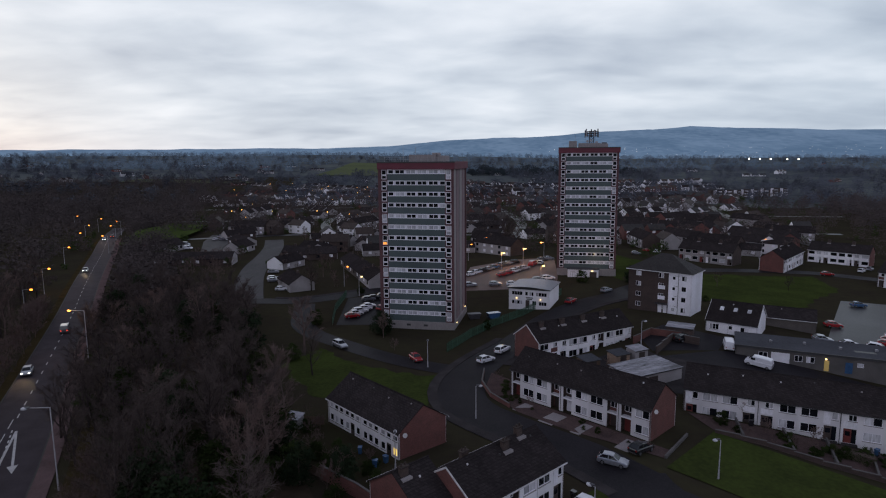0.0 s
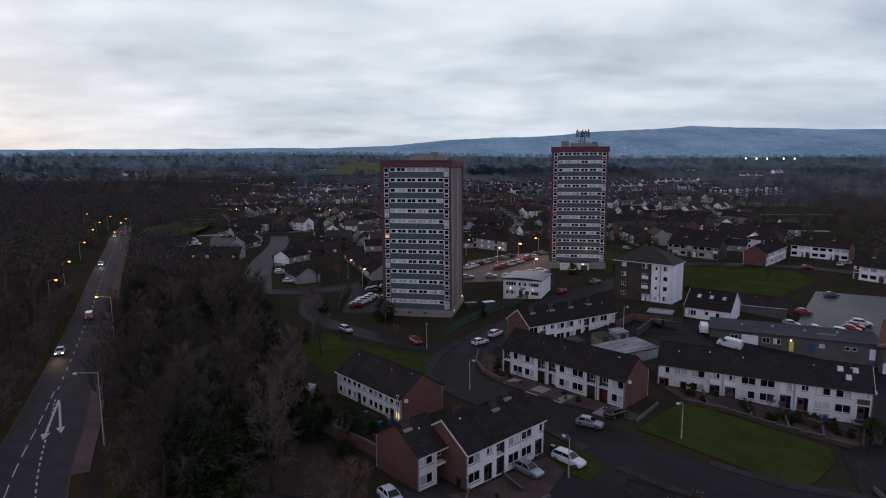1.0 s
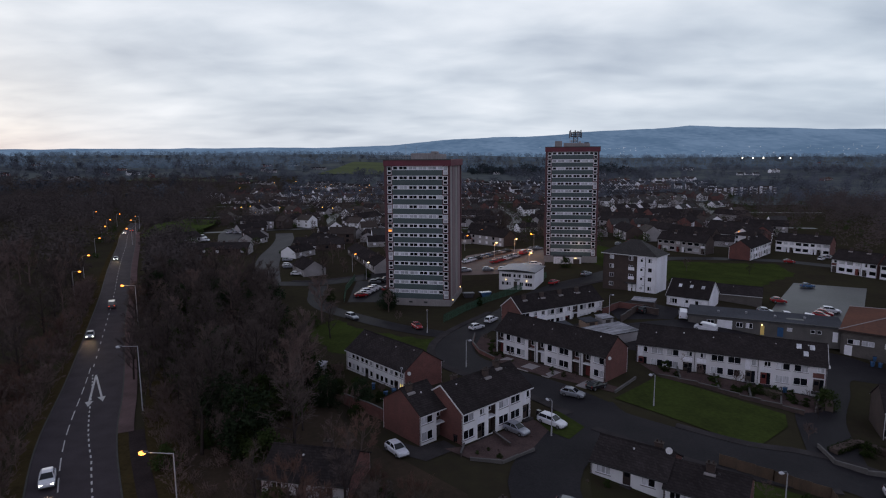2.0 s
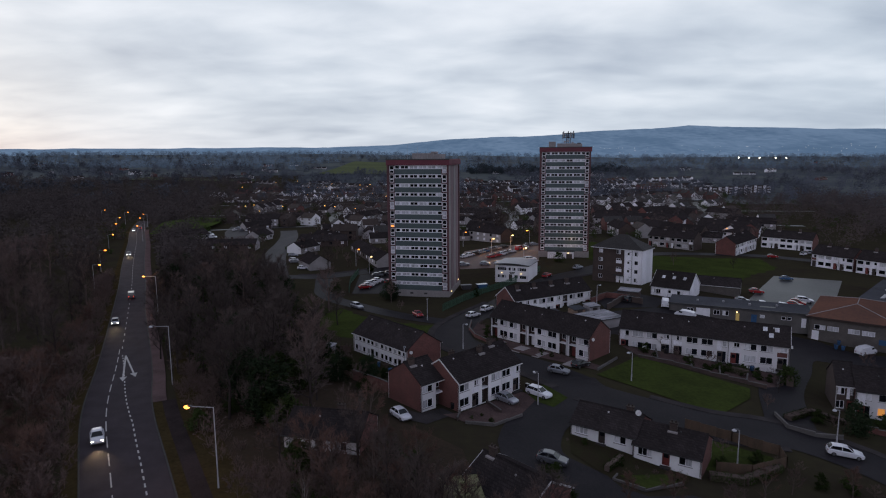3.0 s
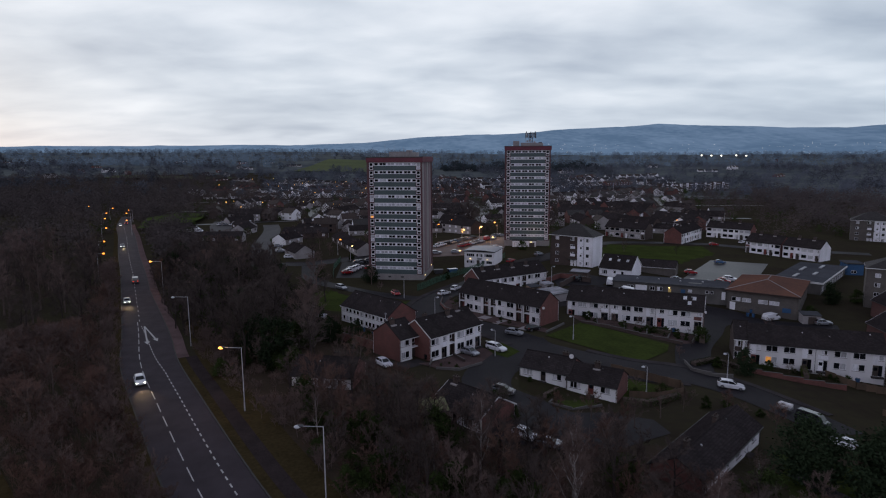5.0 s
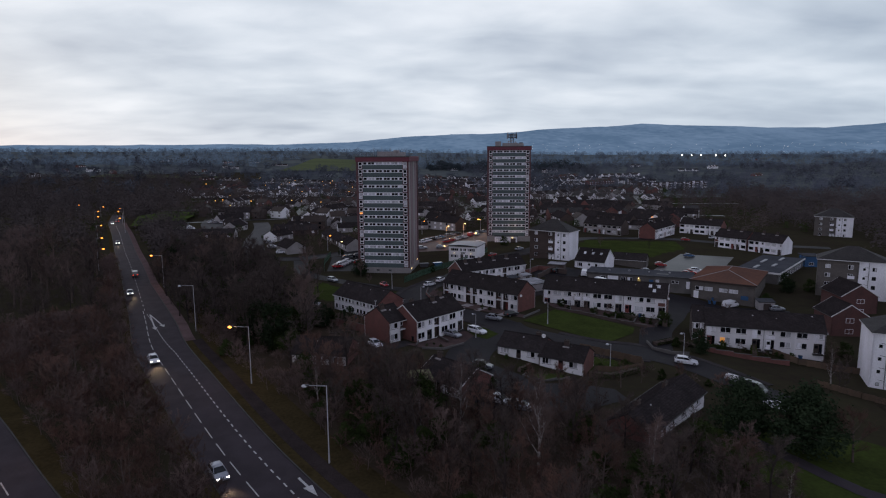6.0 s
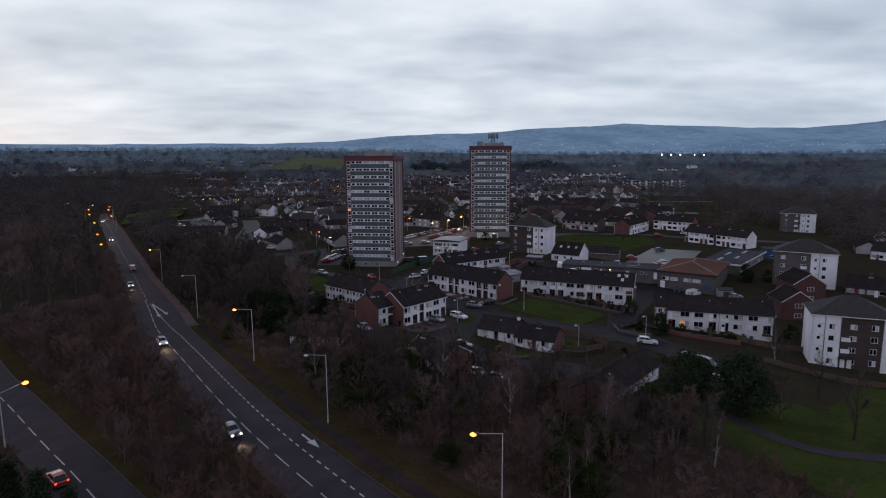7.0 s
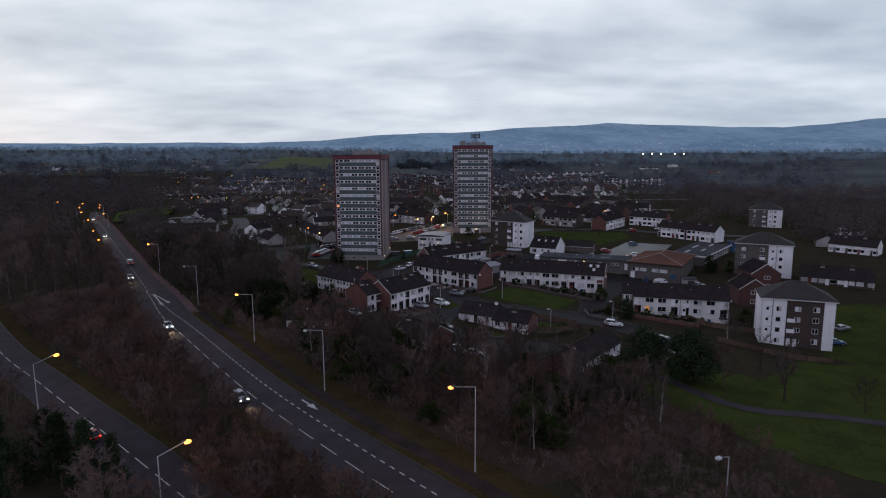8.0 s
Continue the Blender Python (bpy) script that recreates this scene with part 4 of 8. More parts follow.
def chimney(parent, x, y, z, w=1.0, d=0.55, h=0.75, brick=None):
    c = part("chimney", Shape().slab(x - w / 2, x + w / 2, y - d / 2, y + d / 2, z - 1.2, z + h, 0.02), brick or DARK_BRICK, parent)
    part("chimney_cap", Shape().slab(x - w / 2 - 0.09, x + w / 2 + 0.09, y - d / 2 - 0.09, y + d / 2 + 0.09, z + h, z + h + 0.14, 0.03), TILE_BROWN, c)
    for k in (-1, 1):
        part("chimney_pot", Shape().tube((x + k * w * 0.26, y, z + h + 0.12), (x + k * w * 0.26, y, z + h + 0.45), 0.12, 0.10, 8), TILE_BROWN, c)
    part("flashing", Shape().slab(x - w / 2 - 0.16, x + w / 2 + 0.16, y - d / 2 - 0.5, y - d / 2 + 0.02, z - 0.62, z - 0.25, 0.02), CONCRETE, c)
    return c


def row(name, label, x, y, z, yaw, length, units, depth=8.0, eave=4.9, ridge=7.7, front=None, gable=None, roof=None, back=None, barge=False, chimneys=(), skylights=(), seed=1, pattern="terrace", storeys=2, lit_unit=None, gutter=True, group="terraces on the estate", category="terraced houses", base=-1.2, far=False, low=0.0, lamp=None):
    """A row of joined houses; the front faces local -y, its left foot at (x, y, z)."""
    front, gable, roof, back = front or PEBBLE, gable or BRICK, roof or TILE, back or front or PEBBLE
    h = thing(name, pose(x, y, z, 0, 0, yaw), label, category, group)
    FOOTPRINTS.append((x, y, yaw, length, depth))
    r = rng(seed)
    u = length / units
    wins, doors, panels, recesses = [], [], [], []
    for k in range(units):
        x0, flip = k * u, (k + seed) % 2
        if pattern == "terrace":
            wide = min(2.2, u * 0.42)
            xw, xd = (x0 + u * 0.06, x0 + u * 0.62) if not flip else (x0 + u * 0.53, x0 + u * 0.08)
            wins += [(xw, 0.8, wide, 1.35, 2), (xw, 3.25, wide, 1.25, 2)]
            kind = r.random()
            if not far and kind > 0.62:
                recesses.append((xd, 0.1, min(1.8, u * 0.32), 4.4))
                continue
            doors.append((xd, 0.1, min(1.7, u * 0.30), 2.2))
            if kind < 0.30:
                panels.append((xd - 0.1, 2.55, min(1.9, u * 0.32), 0.85, r.choice((WHITE_PAINT, WHITE_PAINT, UPVC, BRICK))))
                wins.append((xd + 0.5, 3.5, min(1.1, u * 0.2), 0.95, 2))
            elif kind < 0.62:
                panels.append((xd - 0.1, 2.55, min(1.0, u * 0.17), 1.95, WHITE_PAINT))
                wins.append((xd + min(0.95, u * 0.17), 3.3, min(0.85, u * 0.15), 1.15, 1))
            else:
                wins.append((xd, 3.3, min(1.7, u * 0.30), 1.2, 2))
        elif pattern == "small":
            xs = (0.12, 0.42, 0.72) if not flip else (0.08, 0.38, 0.70)
            for q, f in enumerate(xs):
                wins.append((x0 + u * f, 3.3 + low * 0.5, 0.95, 1.0, 1))
                if q == 1 and k % 2:
                    doors.append((x0 + u * f - 0.1, 0.1 + low, 1.1, 2.1))
                else:
                    wins.append((x0 + u * f, 0.9 + low, 0.95, 1.1, 1))
        elif pattern == "bungalow":
            wins.append((x0 + u * 0.08, 0.75, 1.9, 1.25, 3))
            doors.append((x0 + u * 0.44, 0.1, 1.0, 2.05))
            wins.append((x0 + u * 0.68, 0.75, 1.7, 1.25, 2))
    wins = [w for w in wins if w[1] + w[3] < eave - 0.05]
    openings = [w[:4] for w in wins] + doors + recesses
    for k in range(units):
        cut = [(a - k * u, max(b, base), c, d) for a, b, c, d in openings if k * u <= a < (k + 1) * u]
        part("wall", moved(wall_face(u, base, eave, cut), pose(k * u, 0, 0)), front, h)
    part("wall", moved(wall_face(length, base, eave, []), pose(length, depth, 0, 0, 0, 180)), back, h)
    for gx0, flip in ((0.12, 1), (length - 0.12, -1)):
        g = gable_wall(depth, eave, ridge, base)
        g.v = [(a + gx0 * 1.0, b, c) for a, b, c in g.v]
        part("gable", g, gable, h)
    for k, (wx, wz, ww, wh, n) in enumerate(wins):
        n = 1 if far else n
        unit = int(wx // u)
        glow = lit_unit is not None and unit == lit_unit and wz < 2 and (pattern != 'small' or wx > length - 2.6)
        w = place_window(h, wx, 0.05, wz, ww, wh, n, seed * 57 + k, 0.34, bar=0.065)
        if glow:
            for c in w.children[:1]:
                c.data.materials[0] = lamp or ROOM_LIT
        None if far else part("sill", Shape().slab(wx - 0.08, wx + ww + 0.08, -0.09, 0.04, wz - 0.09, wz - 0.003, 0.015), CONCRETE, h)
    for k, (dx, dz, dw, dh) in enumerate(doors):
        d = part("door", Shape().slab(dx + 0.05, dx + min(dw, 1.0), 0.07, 0.13, dz, dz + dh - 0.05, 0.02), r.choice((DOOR_DARK, DOOR_DARK, UPVC, DOOR_RED)), h)
        None if far else part("door_glass", Shape().box(dx + 0.2, dx + min(dw, 1.0) - 0.15, 0.055, 0.075, dz + 1.1, dz + 1.8), GLASS, d)
        if dw > 1.1 and not far:
            part("side_light", Shape().box(dx + 1.03, dx + dw, 0.08, 0.11, dz, dz + dh), GLASS, h)
        None if far else part("step", Shape().slab(dx - 0.2, dx + dw + 0.2, -0.8, 0.0, -0.2, 0.1, 0.03), PAVING, h)
    for k, (dx, dz, dw, dh) in enumerate(recesses):
        part("porch_wall", Shape().box(dx - 0.2, dx + dw + 0.2, 0.95, 1.1, base + 0.3, eave - 0.1), BRICK if k % 2 else DARK_BRICK, h, "brick back wall of an open porch")
        for x in (dx - 0.12, dx + dw + 0.02):
            part("porch_side", Shape().box(x, x + 0.1, 0.17, 0.95, base + 0.3, eave - 0.1), DARK_BRICK, h)
        part("porch_slab", Shape().box(dx, dx + dw, 0.02, 0.94, 2.45, 2.65), front if k % 2 else WHITE_PAINT, h)
        part("door", Shape().slab(dx + 0.2, dx + 1.15, 0.88, 0.94, dz, dz + 2.05, 0.02), r.choice((DOOR_DARK, UPVC, DOOR_RED)), h)
        place_window(h, dx + 0.15, 0.86, 3.2, dw - 0.3, 1.15, 2, k * 5 + seed, 0.1, bar=0.065)
    for px, pz, pw, ph, pm in panels:
        part("panel", Shape().slab(px, px + pw, -0.06, 0.0, pz, pz + ph, 0.02), pm, h)
    slopes, cap = gable_roof(length, depth, eave, ridge)
    for s in slopes:
        part("roof", s, roof, h)
    part("ridge_tiles", cap, roof, h)
    if gutter:
        slope = (ridge - eave) / (depth / 2)
        for y0 in (-0.47, depth + 0.35):
            part("gutter", Shape().box(-0.1, length + 0.1, y0, y0 + 0.12, eave - 0.35 * slope - 0.02, eave - 0.35 * slope + 0.10), DARK_TRIM if seed % 2 or pattern == "bungalow" else FASCIA, h)
        for k in range(0, units + 1, 2):
            xk = min(max(k * u, 0.1), length - 0.1)
            part("downpipe", Shape().tube((xk, -0.07, base), (xk, -0.07, eave - 0.1), 0.045, 0.045, 6), DARK_TRIM if seed % 2 or pattern == "bungalow" else FASCIA, h)
    if barge:
        half = depth / 2
        for gx0 in ((-0.16,) if barge == "left" else (length + 0.10,) if barge == "right" else (-0.16, length + 0.10)):
            slope = (ridge - eave) / half
            for side in (1, -1):
                a, b = (half, ridge + 0.17), (half - side * (half + 0.36), eave - 0.36 * slope + 0.17)
                bb = Shape().add([(gx0, a[0], a[1]), (gx0, b[0], b[1]), (gx0, b[0], b[1] - 0.24), (gx0, a[0], a[1] - 0.24),
                                  (gx0 + 0.07, a[0], a[1]), (gx0 + 0.07, b[0], b[1]), (gx0 + 0.07, b[0], b[1] - 0.24), (gx0 + 0.07, a[0], a[1] - 0.24)],
                                 [(0, 1, 2, 3), (7, 6, 5, 4), (0, 4, 5, 1), (1, 5, 6, 2), (2, 6, 7, 3), (3, 7, 4, 0)])
                part("bargeboard", bb, FASCIA, h, "white painted bargeboard")
    for cx, side in chimneys:
        yy = depth / 2 + side
        chimney(h, cx, yy, ridge - abs(side) * (ridge - eave) / (depth / 2) + 0.2)
    if not far and gutter:
        for k in range(units):
            vx, f = (k + 0.35 + 0.3 * r.random()) * u, r.uniform(0.55, 0.85)
            vz = eave + f * (ridge - eave) + 0.14
            part("roof_vent", Shape().slab(vx, vx + 0.22, depth / 2 * f, depth / 2 * f + 0.2, vz, vz + 0.22, 0.03), r.choice((FASCIA, DARK_TRIM, CONCRETE)), h)
        if pattern != "bungalow" and category != "outbuilding":
            part("satellite_dish", Shape().tube((length + 0.22, 0.9, eave - 0.4), (length + 0.36, 0.8, eave - 0.36), 0.06, 0.33, 12), FASCIA, h, "pale satellite dish on the gable")
    for sx, f in skylights:
        y0 = depth / 2 * f
        slope = (ridge - eave) / (depth / 2)
        zz = eave + y0 * slope + 0.17
        s = Shape().add([(sx, y0, zz), (sx + 0.8, y0, zz), (sx + 0.8, y0 + 0.85, zz + 0.85 * slope), (sx, y0 + 0.85, zz + 0.85 * slope),
                         (sx, y0, zz + 0.07), (sx + 0.8, y0, zz + 0.07), (sx + 0.8, y0 + 0.85, zz + 0.07 + 0.85 * slope), (sx, y0 + 0.85, zz + 0.07 + 0.85 * slope)],
                        [(4, 5, 6, 7), (0, 1, 5, 4), (1, 2, 6, 5), (2, 3, 7, 6), (3, 0, 4, 7)])
        part("skylight", s, CURTAIN, h)
    return h


row("terrace_row", "white pebbledashed house row with brick gables and dark tiled roof", -16.9, 89.4, 2.0, -48.2, 17.6, 4, depth=8.6, seed=2, pattern="small", lit_unit=3, base=-1, low=0.6, lamp=ROOM_YELLOW)
row("terrace_row", "three white pebbledashed terraced houses with a dark tiled roof", 3.9, 56.6, 3.1, 42.0, 14.8, 3, depth=8.6, seed=4, barge="left", chimneys=((3.4, 0.9), (8.4, -0.7), (11.5, 0.0)))
row("end_house", "white end house with a red brick gable, set back", -1.9, 56.2, 3.1, 42.0, 4.9, 1, depth=8.4, seed=6, chimneys=((1.0, -0.6),), category="house", eave=4.8, ridge=7.4)
row("terrace_row", "white pebbledashed terrace with a red brick gable", 12.7, 100.9, 2.3, -45.6, 25.8, 5, seed=5, chimneys=(), front=DULL_PEBBLE)
row("terrace_row", "old white terrace with four chimneys and a brick gable", 20.0, 116.0, 2.0, 29.0, 25.5, 5, seed=8, barge="left", chimneys=((3.0, -0.9), (8.4, -0.9), (14.0, -0.9), (19.5, -0.9)))
row("terrace_row", "long white pebbledashed terrace behind a green lawn", 39.9, 93.6, 1.4, -27.0, 32.4, 6, seed=7, front=DULL_PEBBLE, barge="right", skylights=((27.6, 0.62), (29.7, 0.62), (28.7, 0.3)), chimneys=())
row("terrace_row", "white pebbledashed terrace with one porch lit orange", 70.6, 62.4, -0.9, -22.3, 24.6, 4, seed=9, front=DULL_PEBBLE, lit_unit=0, base=-2.5)
row("end_house", "dark brick end house joined to a white terrace", 68.4, 64.2, -0.6, -22.3, 2.8, 1, seed=16, front=DARK_BRICK, gable=DARK_BRICK, base=-2.5, category="house")
bung_a = row("bungalow", "white bungalow with a dark tiled roof and chimney", 20.2, 50.2, 2.2, -35.0, 9.6, 1, depth=7.2, eave=2.2, ridge=4.1, seed=10, pattern="bungalow", chimneys=((7.4, 0.6),), category="bungalow", group="bungalows")
row("bungalow", "white bungalow with a red brick gable, joined to its neighbour", 27.5, 44.3, 1.7, -33.5, 9.0, 1, depth=7.2, eave=2.2, ridge=4.1, seed=11, pattern="bungalow", chimneys=((4.6, -0.3),), category="bungalow", group="bungalows")
row("bungalow", "dark-roofed bungalow row beside two conifers", 35.2, 8.4, 1.8, 44.0, 21.5, 2, depth=6.8, eave=2.3, ridge=4.3, seed=12, pattern="bungalow", chimneys=((4.0, 0.4), (14.0, 0.4)), category="bungalow", group="bungalows")
row("bungalow", "white bungalow half hidden by bare trees", -20.5, 44.0, 3.4, -12.0, 11.0, 1, depth=8, eave=2.5, ridge=4.6, seed=18, pattern="bungalow", chimneys=((7.0, 0.3),), category="bungalow", group="bungalows")
row("bungalow", "dark-roofed bungalow with white bargeboards among trees", 3.4, 32.4, 2.9, -48.0, 10.0, 1, depth=8, eave=2.5, ridge=4.7, seed=19, pattern="bungalow", chimneys=((1.5, 0.0),), barge=True, category="bungalow", group="bungalows")
part("satellite_dish", Shape().tube((8.9, 3.0, 4.6), (9.0, 2.75, 4.7), 0.06, 0.42, 12).tube((8.9, 3.3, 4.1), (8.9, 3.1, 4.6), 0.03, 0.03, 5), FASCIA, bung_a, "white satellite dish above the ridge")
cottage = row("cottage", "white cottage with rooflights in a dark roof", 59.6, 131.2, 4.7, -37.0, 10.4, 1, depth=10.0, eave=2.8, ridge=6.2, front=WHITE_PAINT, gable=WHITE_PAINT, seed=13, pattern="bungalow", skylights=((2.2, 0.5), (5.0, 0.5), (7.8, 0.5)), barge=True, category="house", group="houses")
for z in (1.0, 3.2):
    place_window(cottage, 10.42, 4.6, z, 1.2, 1.2, 2, int(z), 0.2, turn=90)
row("outhouse", "low grey brick outbuilding with a dark pitched roof", 74.5, 137.0, 4.0, -29.0, 11.5, 1, depth=7.5, eave=2.5, ridge=4.2, front=GREY_BRICK, gable=GREY_BRICK, seed=14, pattern="none", category="outbuilding", group="outbuildings")
gabled = row("gabled_house", "red brick house with white bargeboards", 114.1, 66.9, -2.2, 80.0, 9.0, 1, depth=8.4, eave=5.6, ridge=8.4, front=MAROON_BRICK, back=MAROON_BRICK, gable=MAROON_BRICK, seed=15, barge=True, category="house", group="houses")
gabled_b = row("gabled_house", "red brick house with a dark gabled roof", 127.4, 80.6, -1.0, 80.0, 11.0, 1, depth=9, eave=5.9, ridge=8.9, front=MAROON_BRICK, back=MAROON_BRICK, gable=MAROON_BRICK, seed=17, barge=True, category="house", group="houses")

for house in (gabled, gabled_b):
    for z in (1.2, 3.9):
        place_window(house, -0.02, 5.2, z, 1.9, 1.2, 2, int(z * 9), 0.2, turn=-90)


def flats(m, label, mirrored=False, wall=None, length=15.5, depth=8.6, eave=10.4, peak=14.3, bare_end=False, stair=5.4):
    """A four-storey walk-up with a hipped roof; a white stair tower takes one end of the front."""
    f = thing("block_of_flats", m, label, "block of flats", "four-storey blocks of flats")
    wall = wall or DARK_BRICK
    xs = (0.0, stair) if mirrored else (length - stair, length)
    brick_from, brick_to = (stair, length) if mirrored else (0.0, length - stair)
    sw, bw = [], []
    for s in range(4):
        z = 0.9 + s * 2.6
        sw += [(1.0, z, 0.6, 0.7), (3.2, z - 0.1, 1.0, 1.1)]
        bw += [(1.8, z, 1.3, 1.15), (brick_to - brick_from - (4.4 if bare_end else 2.6), z, 1.3, 1.3)]
    part("wall", moved(wall_face(brick_to - brick_from, -3.0, eave, bw), pose(brick_from, 0, 0)), wall, f)
    part("stair_wall", moved(wall_face(stair, -3.0, eave, sw), pose(xs[0], -0.35, 0)), WHITE_PAINT, f, "white rendered stair tower")
    part("stair_return", Shape().box(xs[0] if not mirrored else xs[1] - 0.12, xs[0] + 0.12 if not mirrored else xs[1], -0.35, 0.0, -3.0, eave), WHITE_PAINT, f)
    for k, (a, b, c, d) in enumerate(sw):
        place_window(f, xs[0] + a, -0.30, b, c, d, 2 if c > 0.8 else 1, k * 3 + 1, 0.2, DARK_TRIM)
    for k, (a, b, c, d) in enumerate(bw):
        place_window(f, brick_from + a, 0.05, b, c, d, 2, k * 5 + 2, 0.3)
    if bare_end:
        part("end_strip", Shape().box(length - 2.2, length, -0.08, 0.0, -3.0, eave), WHITE_PAINT, f, "white rendered strip at the end of the front")
    white_end, plain_end = (0.0, length) if mirrored else (length, 0.0)
    part("end_wall", Shape().box(white_end - 0.15, white_end + 0.15, -0.35, depth, -3.0, eave), WHITE_PAINT, f, "white rendered end wall")
    part("end_wall", Shape().box(plain_end - 0.15, plain_end + 0.15, 0.0, depth, -3.0, eave), WHITE_PAINT if bare_end else wall, f)
    for s in range(4):
        place_window(f, length + 0.10 if not mirrored else length + 0.12, 3.0, 0.9 + s * 2.6, 1.2, 1.1, 2, s + 40, 0.3, turn=90)
    part("wall", Shape().box(0.15, length - 0.15, depth - 0.15, depth + 0.15, -3.0, eave), wall, f)
    o = 0.55
    rid = 1.3
    cx = length / 2
    base = [(-o, -o - 0.3, eave), (length + o, -o - 0.3, eave), (length + o, depth + o, eave), (-o, depth + o, eave)]
    tops = [(cx - rid, depth / 2, peak), (cx + rid, depth / 2, peak)]
    for face in (((0, 1, 5, 4)), ((1, 2, 5)), ((2, 3, 4, 5)), ((3, 0, 4))):
        pts = base + tops
        part("roof", Shape().add([pts[i] for i in face], [tuple(range(len(face)))]), TILE_GREY, f)
    part("soffit", Shape().box(-o, length + o, -o - 0.3, depth + o, eave - 0.2, eave - 0.004), FASCIA, f)
    # porch and balcony panels by the stair
    xp = xs[0] - 2.6 if not mirrored else xs[1] + 0.3
    for s in range(1, 3):
        part("balcony_panel", Shape().slab(xp, xp + 1.7, -0.2, 0.0, 0.75 + s * 2.6, 1.65 + s * 2.6, 0.03), WHITE_PAINT, f)
    part("porch", Shape().slab(xp - 0.4, xp + 2.6, -1.3, 0.0, 2.3, 2.5, 0.04), DARK_TRIM, f)
    for k in (0.1, 1.4):
        part("porch_door", Shape().slab(xp + k, xp + k + 0.9, -0.06, 0.0, 0.0, 2.1, 0.02), UPVC, f)
    part("downpipe", Shape().tube((xs[0] + 2.4, -0.42, -1), (xs[0] + 2.4, -0.42, eave - 0.2), 0.06, 0.06, 6), DARK_TRIM, f)
    for s in range(4):
        part("vent_pipe", Shape().tube((xs[0] + 2.4, -0.42, 2.0 + s * 2.5), (xs[0] + 1.3, -0.42, 2.2 + s * 2.5), 0.04, 0.04, 5), DARK_TRIM, f)
    return f


flats(pose(48.8, 152.2, 5.0, 0, 0, -40), "four-storey brown brick flats with a white stair tower", depth=7.6)
flats(pose(93.3, 40.0, -3.6, 0, 0, -27), "four-storey dark brick flats with white end walls", mirrored=True, depth=9.6, bare_end=True, eave=11.7, peak=15.4)
flats(pose(123.6, 99.6, 0.8, 0, 0, -35), "four-storey grey brick flats with a white stair tower", wall=GREY_BRICK, length=17, stair=7.0, eave=11.3, peak=15.0)
flats(pose(209, 223, 0.6, 0, 0, -35), "four-storey grey flats with a white stair tower, far off", wall=GREY_BRICK, length=16, stair=7.0)


def hall():
    h = thing("community_hall", pose(87.2, 103.2, 0.3, 0, 0, -38), "grey brick hall with a rusty orange low-pitched roof", "hall")
    L, D, E = 16.8, 24.0, 5.2
    wins = [(1.0, 2.6, 2.2, 1.1), (3.6, 2.6, 2.2, 1.1), (7.6, 2.6, 2.2, 1.1), (10.2, 2.6, 2.4, 1.1)]
    part("wall", wall_face(L, -1.5, E, wins), GREY_BRICK, h)
    for k, w in enumerate(wins):
        place_window(h, w[0], 0.05, w[1], w[2], w[3], 2, k + 70, 0.75)
    part("wall", Shape().box(-0.15, 0.15, 0, D, -1.5, E), GREY_BRICK, h)
    part("wall", Shape().box(L - 0.15, L + 0.15, 0, D, -1.5, E), GREY_BRICK, h)
    part("wall", Shape().box(0, L, D - 0.3, D, -1.5, E), GREY_BRICK, h)
    part("fascia", Shape().box(-0.7, L + 0.7, -0.7, D + 0.7, E, E + 0.45), TILE_BROWN, h)
    pts = [(-0.7, -0.7, E + 0.46), (L + 0.7, -0.7, E + 0.46), (L + 0.7, D + 0.7, E + 0.46), (-0.7, D + 0.7, E + 0.46), (L / 2, L / 2, E + 2.7), (L / 2, D - L / 2, E + 2.7)]
    for face in ((0, 1, 4), (1, 2, 5, 4), (2, 3, 5), (3, 0, 4, 5)):
        part("roof", Shape().add([pts[i] for i in face], [tuple(range(len(face)))]), RUST_ROOF, h)
    for a, b in ((0, 4), (1, 4), (2, 5), (3, 5), (4, 5)):
        part("hip_cap", Shape().tube(Vector(pts[a]) + Vector((0, 0, 0.05)), Vector(pts[b]) + Vector((0, 0, 0.05)), 0.1, 0.1, 5), CONCRETE, h)
    part("sign_board", Shape().slab(13.4, 15.4, -0.08, 0.0, 1.0, 2.2, 0.02), CAR_PAINT["blue"], h)
    part("door", Shape().slab(-0.0 + 0.6, 2.0, -0.06, 0.0, 0.0, 2.3, 0.02), UPVC, h)
    return h


hall()


def flat_block(name, m, L, D, E, label, wall, openings, roofmat=None, door_panels=(), category="building"):
    b = thing(name, m, label, category)
    part("wall", wall_face(L, -1.5, E, [o[:4] for o in openings]), wall, b)
    for k, o in enumerate(openings):
        place_window(b, o[0], 0.05, o[1], o[2], o[3], o[4], k + 11, 0.3)
    part("wall", Shape().box(-0.13, 0.13, 0, D, -1.5, E), wall, b)
    part("wall", Shape().box(L - 0.13, L + 0.13, 0, D, -1.5, E), wall, b)
    part("wall", Shape().box(0, L, D - 0.25, D, -1.5, E), wall, b)
    part("roof", Shape().slab(-0.4, L + 0.4, -0.5, D + 0.4, E, E + 0.28, 0.05), roofmat or FELT, b)
    part("roof_upstand", Shape().box(-0.4, L + 0.4, -0.52, -0.36, E + 0.1, E + 0.36), DARK_TRIM, b)
    for x, w, h, mat in door_panels:
        part("door", Shape().slab(x, x + w, -0.06, 0.0, 0.0, h, 0.02), mat, b)
    return b


